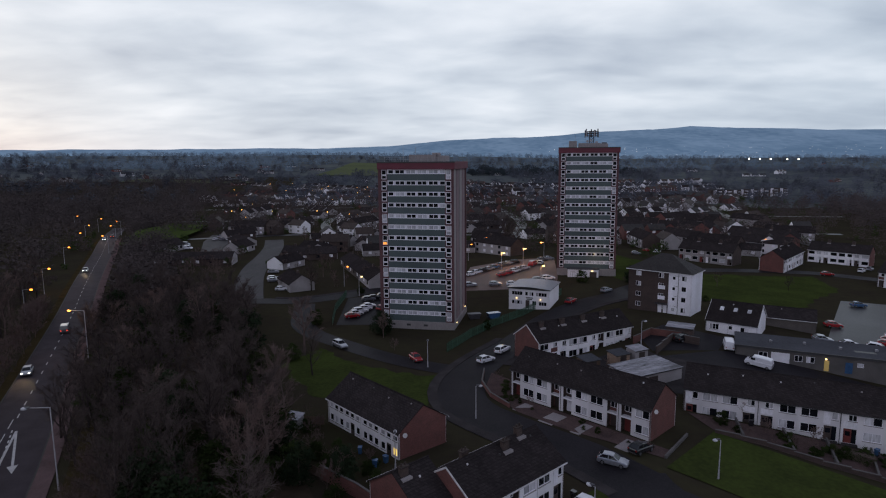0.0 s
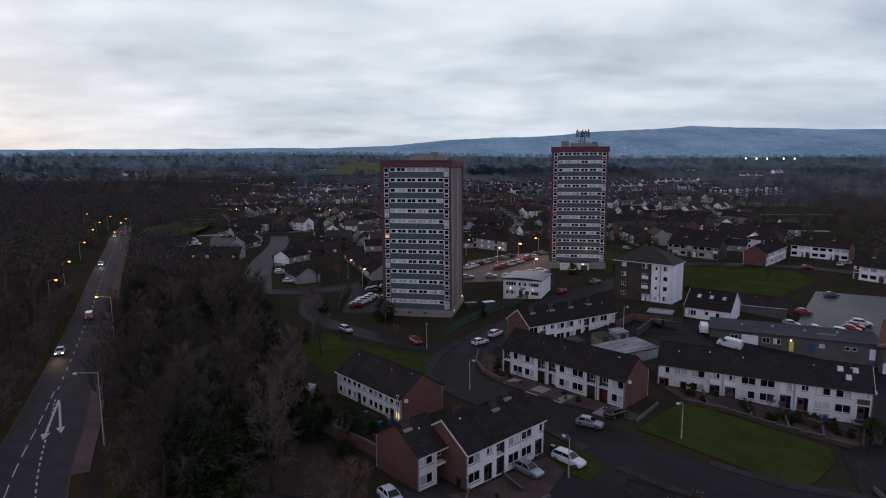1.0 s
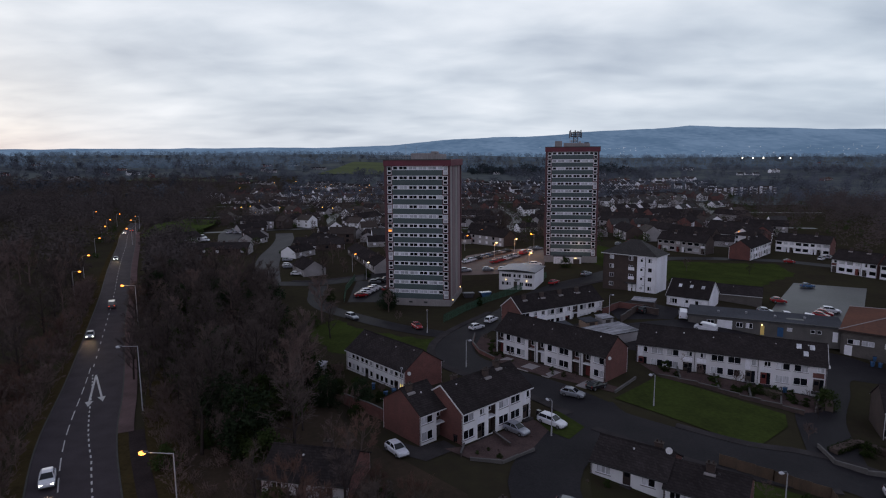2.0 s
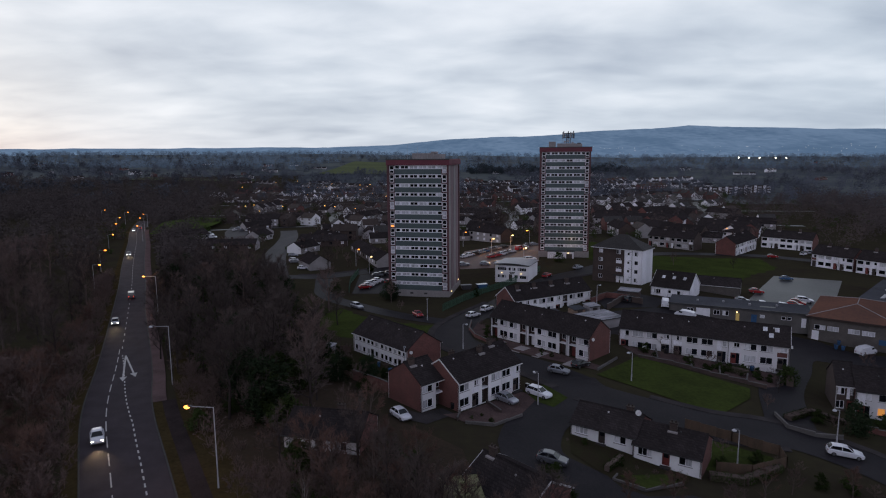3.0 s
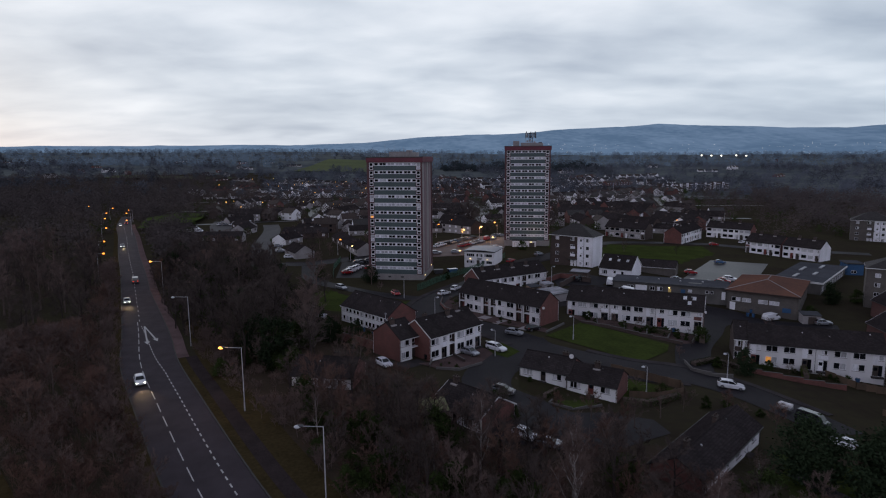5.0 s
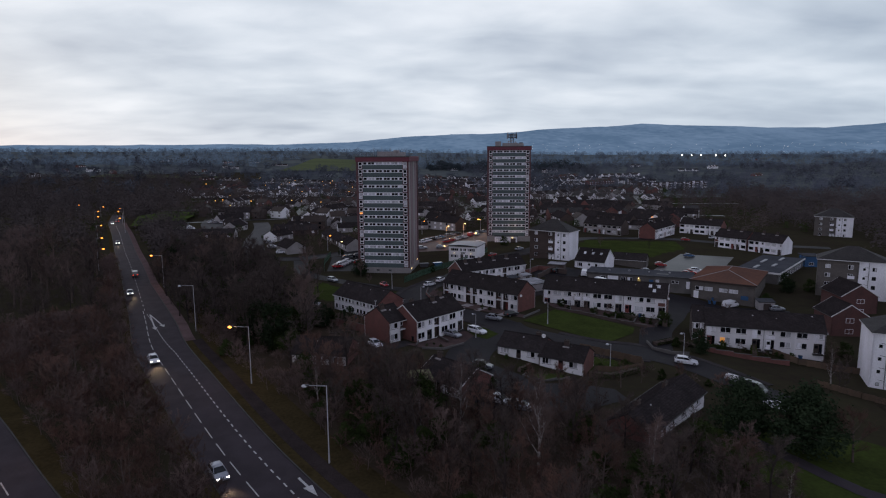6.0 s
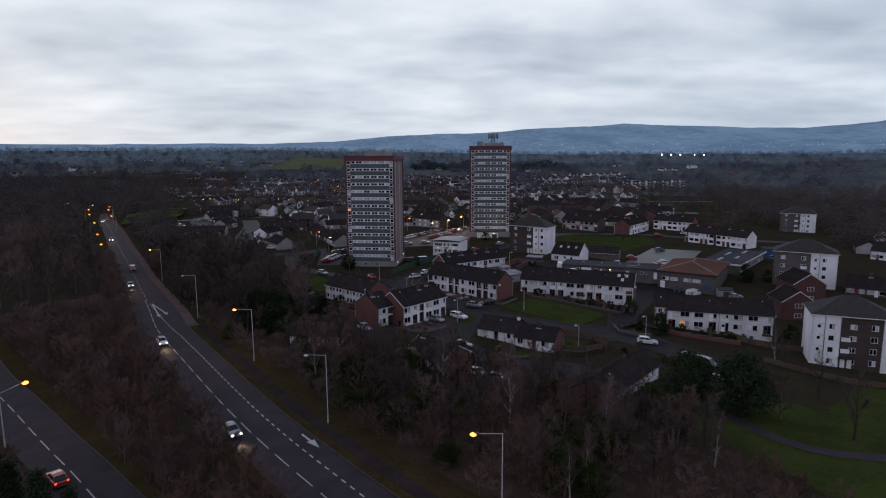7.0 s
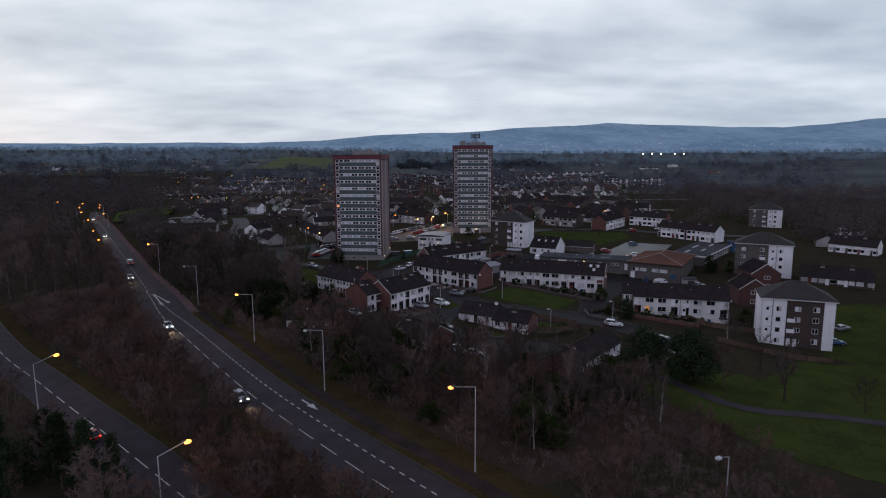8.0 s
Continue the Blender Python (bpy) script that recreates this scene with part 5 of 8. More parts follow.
shops = flat_block("service_block", pose(59.9, 117.4, 2.6, 0, 0, -25.5), 31.0, 9.6, 3.1, "long low grey service block with a felted flat roof", BLOCK_WALL, [(4.0, 1.2, 1.6, 1.2, 2), (10.2, 1.2, 1.4, 1.2, 2), (12.2, 1.2, 1.4, 1.2, 2), (20.5, 1.4, 1.0, 0.8, 1), (25.0, 1.4, 0.9, 0.8, 1), (26.2, 1.4, 0.9, 0.8, 1)], door_panels=((6.2, 3.2, 2.6, UPVC), (15.2, 0.8, 2.05, lit("lit_doorway", (0.62, 0.42, 0.14), 0.1)), (18.6, 1.2, 2.1, CAR_PAINT["blue"]), (29.2, 1.0, 2.2, UPVC)))
part("door_light", Shape().box(15.3, 15.6, -0.18, -0.07, 2.2, 2.45), lit("door_lamp", (1.0, 0.70, 0.30), 3.0), shops)
part("roof_patch", Shape().box(20.5, 24.0, 3.2, 4.4, 3.385, 3.40), DARK_TRIM, shops)
for k in range(4):
    part("roof_vent", Shape().slab(6.0 + 6 * k, 6.5 + 6 * k, 4.0 + (k % 2), 4.6 + (k % 2), 3.38, 3.8, 0.04), STEEL, shops)
clinic = flat_block("office_building", pose(19.6, 163.4, 2.8, 0, 0, -24), 11.0, 11.0, 5.2, "white two-storey office building with a curved grey roof", PEBBLE, [(0.7, 3.4, 3.0, 1.1, 4), (4.4, 3.4, 0.8, 1.1, 1), (5.6, 3.4, 1.2, 1.1, 2), (7.4, 3.4, 3.0, 1.1, 4), (0.7, 0.9, 3.0, 1.1, 4), (6.4, 0.9, 1.2, 1.2, 2), (8.2, 0.9, 2.2, 1.1, 3)], door_panels=((4.6, 1.1, 2.2, DOOR_DARK),))
vault = Shape()
for k in range(9):
    a = k / 8
    vault.v += [(-0.6 + 12.2 * a, -0.8, 5.5 + 0.45 * math.sin(math.pi * a)), (-0.6 + 12.2 * a, 11.6, 5.5 + 0.45 * math.sin(math.pi * a))]
vault.f = [(2 * k, 2 * k + 2, 2 * k + 3, 2 * k + 1) for k in range(8)]
part("curved_roof", vault, STEEL, clinic, "curved grey metal roof")
for x in (2.0, 8.6):
    part("wall_light", Shape().box(x, x + 0.22, -0.22, -0.05, 2.5, 2.7), WARM_LAMP, clinic)
sign_bars = Shape()
for x, w in ((4.7, 1.9), (4.9, 1.5)):
    sign_bars.box(x, x + w, -0.05, -0.01, 2.75 - (0.4 if w < 1.6 else 0), 3.0 - (0.4 if w < 1.6 else 0))
part("sign", sign_bars, DARK_TRIM, clinic)
school = flat_block("school_block", pose(120, 112.6, 1.2, 0, 0, 45), 36.0, 13.0, 3.6, "low flat-roofed block with pale eaves", BLOCK_WALL, [(1.5 + 3.6 * k, 1.0, 2.6, 1.5, 3) for k in range(9)])
for k, (x, y, w) in enumerate(((5, 8, 6), (12, 4, 5), (18, 9, 7), (26, 5, 6))):
    part("rooflight", Shape().slab(x, x + w, y, y + 0.9, 3.88, 4.2, 0.05), STEEL, school)
part("roof_edge", Shape().box(-0.5, 36.5, -0.62, -0.5, 3.5, 4.05).box(-0.56, -0.42, -0.62, 13.5, 3.5, 4.05), FASCIA, school, "pale eaves board")
flat_block("blue_container", pose(146.6, 138.4, 1.4, 0, 0, -15), 4.8, 6.0, 4.4, "bright blue flat-roofed building", CAR_PAINT["blue"], [(1.2, 1.2, 1.6, 1.0, 2)])
terr_row = [
    # label, x, y, turn, length, units, front, gable, eave
    ("white terrace at the end of the close", 145.5, 237.0, -47, 20.5, 4, PEBBLE, BRICK, 4.9), ("white terrace beyond the green", 138.6, 188.2, -60, 14.5, 3, WHITE_PAINT, BRICK, 4.9),
    ("white painted terrace beyond the green", 146.2, 174.6, -60, 14.0, 3, WHITE_PAINT, WHITE_PAINT, 4.9), ("grey pebbledashed terrace beyond the green", 95.5, 239.5, -47, 21, 4, GREY_DASH, DARK_BRICK, 4.9),
    ("white-fronted terrace with a red brick gable", 121.3, 210.4, 47, 27, 6, PEBBLE, BRICK, 4.9), ("long white terrace far behind", 143.0, 300.0, -55, 28, 6, WHITE_PAINT, BRICK, 4.9),
    ("white terrace beside the lower green", 186.0, 134.0, -55, 17, 4, WHITE_PAINT, PEBBLE, 3.6), ("long low brown brick bungalow row", 137.0, 85.0, -41, 20, 4, DARK_BRICK, PEBBLE, 2.6)]
for k, (lab, x, y, yaw, L, n, fm, gm, eave) in enumerate(terr_row):
    row("terrace_row", lab + ", dark roof", x, y, terrain(x, y) - 0.1, yaw, L, n, front=fm, gable=gm, eave=eave, ridge=eave + 2.8, seed=20 + k, chimneys=((L * 0.3, 0), (L * 0.7, 0)), roof=TILE, far=True, pattern="terrace" if eave > 4 else "bungalow")

# ---- gardens, walls, fences, sheds ----
def run_of(pts):
    return [(Vector(a), Vector(b)) for a, b in zip(pts, pts[1:])]


def garden_wall(label, pts, height=0.9, thick=0.22, stone=None, coping=True):
    """A low wall along the points, stepping with the ground, with a coping."""
    t = thing("garden_wall", pose(*pts[0], terrain(*pts[0])), label, "wall", "garden walls")
    o = Vector((*pts[0], terrain(*pts[0])))
    for a, b in run_of(pts):
        n = max(1, int((b - a).length / 3.0))
        for k in range(n):
            p, q = a.lerp(b, k / n), a.lerp(b, (k + 1) / n)
            z = min(terrain(*p), terrain(*q)) - o.z
            top = max(terrain(*p), terrain(*q)) - o.z + height
            turn = math.degrees(math.atan2(q.y - p.y, q.x - p.x))
            L = (q - p).length
            part("wall_section", Shape().box(0, L, -thick / 2, thick / 2, z - 0.3, top).turned(turn, p.x - o.x, p.y - o.y), stone or BRICK, t)
            if coping:
                part("coping", Shape().slab(0, L, -thick / 2 - 0.04, thick / 2 + 0.04, top, top + 0.07, 0.02).turned(turn, p.x - o.x, p.y - o.y), BLOCK_WALL, t)
    return t


def board_fence(label, pts, height=1.6, wood=None):
    """Timber panels between posts."""
    t = thing("fence", pose(*pts[0], terrain(*pts[0])), label, "fence", "garden fences")
    o = Vector((*pts[0], terrain(*pts[0])))
    for a, b in run_of(pts):
        n = max(1, round((b - a).length / 1.9))
        for k in range(n + 1):
            p = a.lerp(b, k / n)
            z = terrain(*p) - o.z
            part("post", Shape().box(-0.05, 0.05, -0.05, 0.05, z - 0.3, z + height + 0.08).turned(0, p.x - o.x, p.y - o.y), wood or WOOD_FENCE, t)
            if k < n:
                q = a.lerp(b, (k + 1) / n)
                turn = math.degrees(math.atan2(q.y - p.y, q.x - p.x))
                L = (q - p).length
                n_b, edge = 7, []
                for i in range(n_b):
                    u0, u1 = 0.05 + i * (L - 0.1) / n_b, 0.05 + (i + 1) * (L - 0.1) / n_b
                    edge += [(u0, -0.03 if i % 2 else -0.012), (u1, -0.03 if i % 2 else -0.012)]
                s = Shape().extrude(edge + [(L - 0.05, 0.015), (0.05, 0.015)], z + 0.05, z + height)
                s.v = [(a_, c_, b_) for a_, b_, c_ in s.v]
                part("panel", s.turned(turn, p.x - o.x, p.y - o.y), wood or WOOD_FENCE, t)
    return t


def clipped_hedge(label, pts, height, width, stuff, seed, size=0.10):
    """A hedge: ragged box of many small leaves along the points."""
    r, s, core = rng(seed), Shape(), Shape()
    o = Vector((*pts[0], terrain(*pts[0])))
    for a, b in run_of(pts):
        L = (b - a).length
        d = (b - a) / L
        side = Vector((-d.y, d.x))
        n = max(1, int(L / 0.8))
        for k in range(n):
            p = a + d * (k + 0.5) * L / n
            z = terrain(*p) - o.z
            c = Shape().box(-L / n / 2, L / n / 2, -width * 0.36, width * 0.36, z - 0.1, z + height * 0.86).turned(math.degrees(math.atan2(d.y, d.x)), p.x - o.x, p.y - o.y)
            core.add(c.v, c.f)
        for _ in range(int(L * 170)):
            u, v, w = r.random() * L, r.uniform(-0.5, 0.5), r.random()
            if abs(v) < 0.34 and w < 0.84:
                v = 0.5 * (1 if v > 0 else -1) * r.uniform(0.8, 1.05)
            bulge = 1 + 0.14 * noise.noise((u * 0.8, seed, w * 2))
            p = a + d * u + side * v * width * bulge
            q = Vector((p.x - o.x, p.y - o.y, terrain(*p) - o.z + height * w * bulge))
            e = Vector((r.uniform(-1, 1), r.uniform(-1, 1), r.uniform(-1, 1))).normalized() * size
            f = e.cross(Vector((r.uniform(-1, 1), r.uniform(-1, 1), 1))).normalized() * size * 0.7
            s.quad(q - e, q + f, q + e, q - f)
    t = thing("hedge", pose(*o), label, "hedge", "hedges")
    part("stem", core, BARK, t)
    part("foliage", s, stuff, t)
    return t


def shed(label, x, y, turn, w, d, h, walls, roof, pitch=0.35):
    t = thing("shed", pose(x, y, terrain(x, y), 0, 0, turn), label, "shed", "sheds and garages")
    part("body", Shape().box(0, w, 0, d, -0.6, h), walls, t)
    part("door", Shape().slab(w * 0.3, w * 0.3 + min(2.2, w * 0.45), -0.05, 0.0, 0, min(2.0, h - 0.15), 0.02), DOOR_DARK, t)
    r = Shape().add([(-0.15, -0.2, h), (w + 0.15, -0.2, h), (w + 0.15, d + 0.2, h + pitch), (-0.15, d + 0.2, h + pitch), (-0.15, -0.2, h + 0.1), (w + 0.15, -0.2, h + 0.1), (w + 0.15, d + 0.2, h + pitch + 0.1), (-0.15, d + 0.2, h + pitch + 0.1)],
                    [(4, 5, 6, 7), (3, 2, 1, 0), (0, 1, 5, 4), (1, 2, 6, 5), (2, 3, 7, 6), (3, 0, 4, 7)])
    part("roof", r, roof, t)
    part("fascia", Shape().box(-0.16, w + 0.16, -0.24, -0.2, h - 0.08, h + 0.12), DARK_TRIM, t)
    return t


def wheelie_bin(x, y, turn, colour, label):
    b = thing("wheelie_bin", pose(x, y, terrain(x, y) + 0.12, 0, 0, turn), label, "bin", "bins")
    body = Shape().add([(-0.22, -0.28, 0.06), (0.22, -0.28, 0.06), (0.22, 0.22, 0.06), (-0.22, 0.22, 0.06), (-0.28, -0.36, 0.98), (0.28, -0.36, 0.98), (0.28, 0.32, 0.98), (-0.28, 0.32, 0.98)],
                       [(3, 2, 1, 0), (0, 1, 5, 4), (1, 2, 6, 5), (2, 3, 7, 6), (3, 0, 4, 7), (4, 5, 6, 7)])
    part("body", body, colour, b)
    part("lid", Shape().slab(-0.30, 0.30, -0.40, 0.34, 0.98, 1.06, 0.03), colour, b)
    for s in (-1, 1):
        part("wheel", Shape().tube((s * 0.24, 0.26, 0.1), (s * 0.30, 0.26, 0.1), 0.1, 0.1, 8), TYRE, b)
    return b


# ground between houses
for k, (x, y, turn, w, d) in enumerate(((18.6, 92.6, -45.6, 2.6, 4.2), (22.6, 88.4, -45.6, 1.6, 4.0), (27.6, 83.2, -45.6, 2.2, 3.6), (14.6, 96.6, -45.6, 1.8, 3.4))):
    setting("path_%d" % (k + 1), Shape().slab(0, w, -d, 0, -0.3, 0.03, 0.02).turned(turn, x, y, terrain(x, y) + 0.10), CONCRETE, "pale concrete path to a front door", "path")
setting("garden_a", patch([(13.6, 99.2), (29.8, 82.6), (33.0, 79.6), (31.0, 77.6), (27.0, 80.6), (19.5, 86.0), (13.0, 92.8), (10.4, 98.8)], 0.10), BROWN_DRIVE, "brown paved forecourt before the terrace", "forecourt")
setting("garden_a_end", patch([(9.4, 100.0), (13.4, 100.6), (16.0, 104.5), (10.4, 112.6), (8.9, 106)], 0.11), BROWN_DRIVE, "brick-paved corner garden with dark stains", "garden")
setting("garden_f", patch([(40.2, 92.6), (67.0, 79.0), (64.0, 73.0), (60.8, 72.2), (53.2, 78.0), (47.5, 82.6), (41.8, 86.6)], 0.10), BROWN_DRIVE, "brown front gardens of the terrace", "garden")
setting("garden_c", patch([(4.4, 56.2), (15.0, 65.8), (17.6, 63.2), (13.0, 54.8), (8.6, 51.8), (4.6, 52.8), (1.4, 55.4)], 0.11), BROWN_DRIVE, "paved front gardens with low planting", "garden")
setting("lawn_corner", patch([(15.4, 66.0), (19.6, 69.2), (22.6, 63.4), (19.4, 59.2), (17.0, 61.4)], 0.14), LAWN, "small mown lawn under a street lamp", "lawn")
setting("drive_d", patch([(-2.2, 55.8), (1.4, 58.0), (3.4, 55.6), (-1.0, 51.8), (-7.0, 55.0), (-5.8, 58.0)], 0.09), PAVING, "paved drive beside the end house", "drive")
setting("garden_b", patch([(-17.2, 88.8), (-5.6, 75.6), (-10.6, 70.4), (-16, 72), (-25.4, 82.0), (-26, 89)], 0.04), GARDEN, "overgrown back gardens", "garden")
setting("garden_bungalows", patch([(20.0, 49.6), (34.0, 39.6), (31.6, 36.8), (26.4, 34.8), (22.6, 37.6), (19.0, 44.0)], 0.08), GARDEN, "small front gardens of the bungalows", "garden")
setting("lawn_bungalow", patch([(24.0, 38.4), (31.8, 40.0), (31.2, 37.6), (26.3, 35.4)], 0.16), LAWN, "kidney-shaped front lawn", "lawn")
setting("garden_bungalow_side", patch([(36.6, 46.2), (41.4, 51.0), (48.6, 45.6), (42.2, 40.6), (37.0, 41.0)], 0.06), LAWN, "fenced side lawn of the bungalow", "lawn")
setting("garden_g", patch([(70.4, 61.4), (92.0, 52.6), (95.6, 47.4), (86.0, 50.0), (76.0, 52.6), (66.6, 57.4)], 0.06), GARDEN, "front gardens of the terrace", "garden")
setting("lawn_g", patch([(84.6, 54.8), (91.4, 52.0), (94.6, 48.2), (87.0, 51.0)], 0.12), LAWN, "fenced front lawn", "lawn")
setting("backyard", patch([(21, 112.4), (41.8, 123.4), (44, 118), (52, 112), (46.4, 103.6), (38.4, 99.0), (33, 93.4), (19.2, 108.4)], 0.05), PAVING, "worn concrete back yards", "yard")
garden_wall("curved red brick garden wall with pale coping", [(9.0, 113.4), (8.1, 106.4), (9.2, 99.8), (11.8, 95.0)], 0.7)
garden_wall("low brick wall along the terrace's front gardens", [(41.6, 85.6), (47.5, 82.0), (52.7, 77.2), (58.2, 73.6), (60.6, 71.4)], 0.6, stone=DARK_BRICK)
for k, (a, b) in enumerate((((46.6, 89.6), (45.0, 83.8)), ((52.4, 86.6), (50.2, 79.6)), ((57.4, 84.0), (54.4, 76.6)), ((62.4, 81.6), (58.2, 74.0)), ((68.6, 80.2), (63.2, 72.6)))):
    garden_wall("low wall parting two front gardens", [a, b], 0.7, 0.2, DARK_BRICK if k % 2 else BLOCK_WALL)
garden_wall("grey kerb-like wall at the car park edge", [(31.2, 77.6), (37.0, 84.6)], 0.45, 0.3, BLOCK_WALL, False)
garden_wall("low grey wall before the front gardens", [(4.8, 52.4), (9.0, 51.6), (13.8, 55.4)], 0.4, 0.25, BLOCK_WALL, False)
for a, b in (((8.6, 60.4), (10.6, 56.4)), ((4.2, 56.2), (3.6, 53.2))):
    garden_wall("low brick wall parting two front gardens", [a, b], 0.55, 0.2, DARK_BRICK)
garden_wall("tall red brick yard wall", [(-5.2, 62.0), (-9.6, 66.8), (-14.6, 71.2)], 1.8, 0.22, BRICK)
garden_wall("red brick yard wall behind the terrace", [(44.0, 118.0), (50.2, 125.6), (54.4, 122.0)], 1.5, 0.22, DARK_BRICK)
garden_wall("red brick yard wall behind the terrace", [(41.4, 124.4), (46.8, 129.6), (52.2, 126.0)], 1.5, 0.22, BRICK)
garden_wall("grey wall round the corner garden", [(56.0, 60.2), (55.4, 55.4), (58.2, 52.8), (62.0, 52.0)], 0.6, 0.22, BLOCK_WALL)
garden_wall("dark brick wall along the front gardens", [(66.4, 56.8), (76.0, 52.0), (83.0, 49.6)], 0.8, 0.22, BRICK)
garden_wall("pale kerb wall round a small lawn", [(23.8, 38.6), (22.9, 37.4), (26.2, 34.9), (31.8, 37.2)], 0.25, 0.2, BLOCK_WALL, False)
board_fence("brown timber fence behind the bungalows", [(38.8, 54.2), (44.2, 50.4), (49.2, 46.4), (48.4, 43.2), (42.4, 40.8), (38.0, 41.6)])
board_fence("grey timber fence round a front lawn", [(83.4, 56.4), (85.6, 50.6), (91.6, 47.6), (97.0, 46.0)], 1.4)
board_fence("low timber fence below the flats", [(81.3, 38.2), (86.0, 32.6), (90.4, 27.8), (94.6, 25.0), (100.0, 23.8)], 1.2)
board_fence("dark timber fence of a back garden", [(-17.4, 88.0), (-22.4, 88.6), (-26.6, 84.6), (-20.4, 76.0), (-14.8, 71.4)], 1.3)
for k, yy in enumerate((0.25, 0.5, 0.75)):
    a = Vector((19.2, 108.4)).lerp(Vector((33, 93.4)), yy)
    board_fence("dark timber fence between back yards", [(a.x + 1.6, a.y + 1.2), (a.x + 5.4, a.y + 5.6)], 1.6)
clipped_hedge("yellow-green clipped hedge beside a garden path", [(77.4, 53.2), (80.6, 59.4)], 1.5, 1.2, HEDGE, 3)
clipped_hedge("dark green clipped hedge by the gable", [(66.0, 73.4), (68.6, 79.0)], 1.7, 1.6, SHRUB, 4)
clipped_hedge("dark clipped hedge before the terrace", [(57.2, 79.6), (60.4, 77.8)], 1.3, 1.3, SHRUB, 5)
clipped_hedge("dark hedge round the corner garden", [(57.2, 58.6), (62.8, 61.8), (66.4, 58.2)], 0.9, 1.6, SHRUB, 6)
clipped_hedge("dark clipped hedge between bungalow gardens", [(25.6, 43.0), (22.6, 39.4)], 1.0, 0.9, SHRUB, 7)
clipped_hedge("ragged hedge in the bungalow's side garden", [(36.2, 39.6), (40.4, 38.6), (47.0, 42.4)], 1.1, 1.4, SHRUB, 8)
shed("long shed with a streaked pale sheet roof", 34.2, 101.0, 26.5, 11.6, 6.4, 2.5, GREY_DASH, SHEET)
shed("pale timber garden shed", 34.4, 112.6, 25, 3.4, 2.6, 2.2, SHED_WOOD, FELT)
shed("grey garden shed behind the terrace", 38.6, 114.2, 25, 3.2, 2.6, 2.3, GREY_DASH, SHEET)
shed("small dark shed behind the terrace", 28.0, 110.2, 25, 3.4, 2.8, 2.2, WOOD_FENCE, FELT)
shed("flat garage with a mossy pale roof", 1.6, 26.8, 8, 4.2, 4.4, 2.3, SHED_WOOD, MOSS)
shed("low store with a pale flat roof", 49.6, 128.0, -30, 5.4, 3.2, 2.2, DARK_BRICK, SHEET)
shed("grey brick store beside the yard", 100.0, 89.6, -14, 4.2, 3.0, 2.4, GREY_DASH, FELT)
shed("pale garden shed under bare trees", -23.0, 86.6, -20, 2.2, 1.8, 1.6, GREY_DASH, SHEET)
for k, (x, y) in enumerate(((91.2, 93.6), (92.4, 93.0), (93.6, 96.4))):
    wheelie_bin(x - 2, y + 2.6, 30 * k, CAR_PAINT["blue"], "blue plastic wheelie bin by the hall")
for k, (x, y, c) in enumerate(((3.0, 57.6, "black"), (16.2, 66.8, "black"), (48.2, 88.0, "black"), (62.4, 80.4, "blue"), (74.0, 59.4, "black"), (88.0, 53.4, "blue"), (31.0, 44.0, "black"))):
    wheelie_bin(x, y, 40 * k, CAR_PAINT[c], "%s plastic wheelie bin beside a house" % c)


def skip(x, y, turn, colour, label):
    s = thing("skip", pose(x, y, terrain(x, y) + 0.06, 0, 0, turn), label, "skip")
    part("body", Shape().add([(-1.2, -0.8, 0), (1.2, -0.8, 0), (1.2, 0.8, 0), (-1.2, 0.8, 0), (-1.7, -0.9, 1.3), (1.7, -0.9, 1.3), (1.7, 0.9, 1.3), (-1.7, 0.9, 1.3)],
                             [(3, 2, 1, 0), (0, 1, 5, 4), (1, 2, 6, 5), (2, 3, 7, 6), (3, 0, 4, 7)]), colour, s)
    part("lid", Shape().slab(-1.75, 1.75, -0.95, 0.95, 1.3, 1.42, 0.04), colour, s)
    return s


skip(14.6, 156.0, 20, CAR_PAINT["blue"], "blue waste container beside the tower")
skip(9.6, 156.6, 10, DARK_STEEL, "dark waste container beside the tower")


def palisade(label, pts, height=2.0):
    t = thing("palisade_fence", pose(*pts[0], terrain(*pts[0])), label, "fence", "steel fences")
    o = Vector((*pts[0], terrain(*pts[0])))
    for a, b in run_of(pts):
        n = max(1, round((b - a).length / 2.75))
        for k in range(n):
            p, q = a.lerp(b, k / n), a.lerp(b, (k + 1) / n)
            turn = math.degrees(math.atan2(q.y - p.y, q.x - p.x))
            L, z = (q - p).length, terrain(*p) - o.z
            part("post", Shape().box(-0.05, 0.05, -0.05, 0.05, z - 0.3, z + height).turned(turn, p.x - o.x, p.y - o.y), GREEN_FENCE, t)
            s = Shape()
            for i in range(12):
                s.box((i + 0.25) * L / 12, (i + 0.75) * L / 12, -0.045, -0.03, z + 0.05, z + height + 0.15)
            s.box(0, L, -0.03, 0.02, z + 0.4, z + 0.46).box(0, L, -0.03, 0.02, z + height - 0.4, z + height - 0.34)
            tagged(part("pale_panel", s.turned(turn, p.x - o.x, p.y - o.y), GREEN_FENCE, t), kind="stuff")
    return t


palisade("green steel palisade fence beside the estate road", [(2.0, 128.0), (7.9, 139.8), (14.3, 148.6), (22.5, 155.8), (30.4, 165.4), (36.0, 174.0)])
palisade("green steel palisade fence by the tower's car park", [(-27.8, 182), (-28.4, 166), (-26.8, 151)])

# ---- vehicles ----
def loft(sections):
    """A closed skin through rings of equal length."""
    s, n = Shape(), len(sections[0])
    for ring in sections:
        s.v += ring
    for i in range(len(sections) - 1):
        for k in range(n):
            s.f.append((i * n + k, i * n + (k + 1) % n, (i + 1) * n + (k + 1) % n, (i + 1) * n + k))
    s.f += [tuple(reversed(range(n))), tuple(range((len(sections) - 1) * n, len(sections) * n))]
    return s


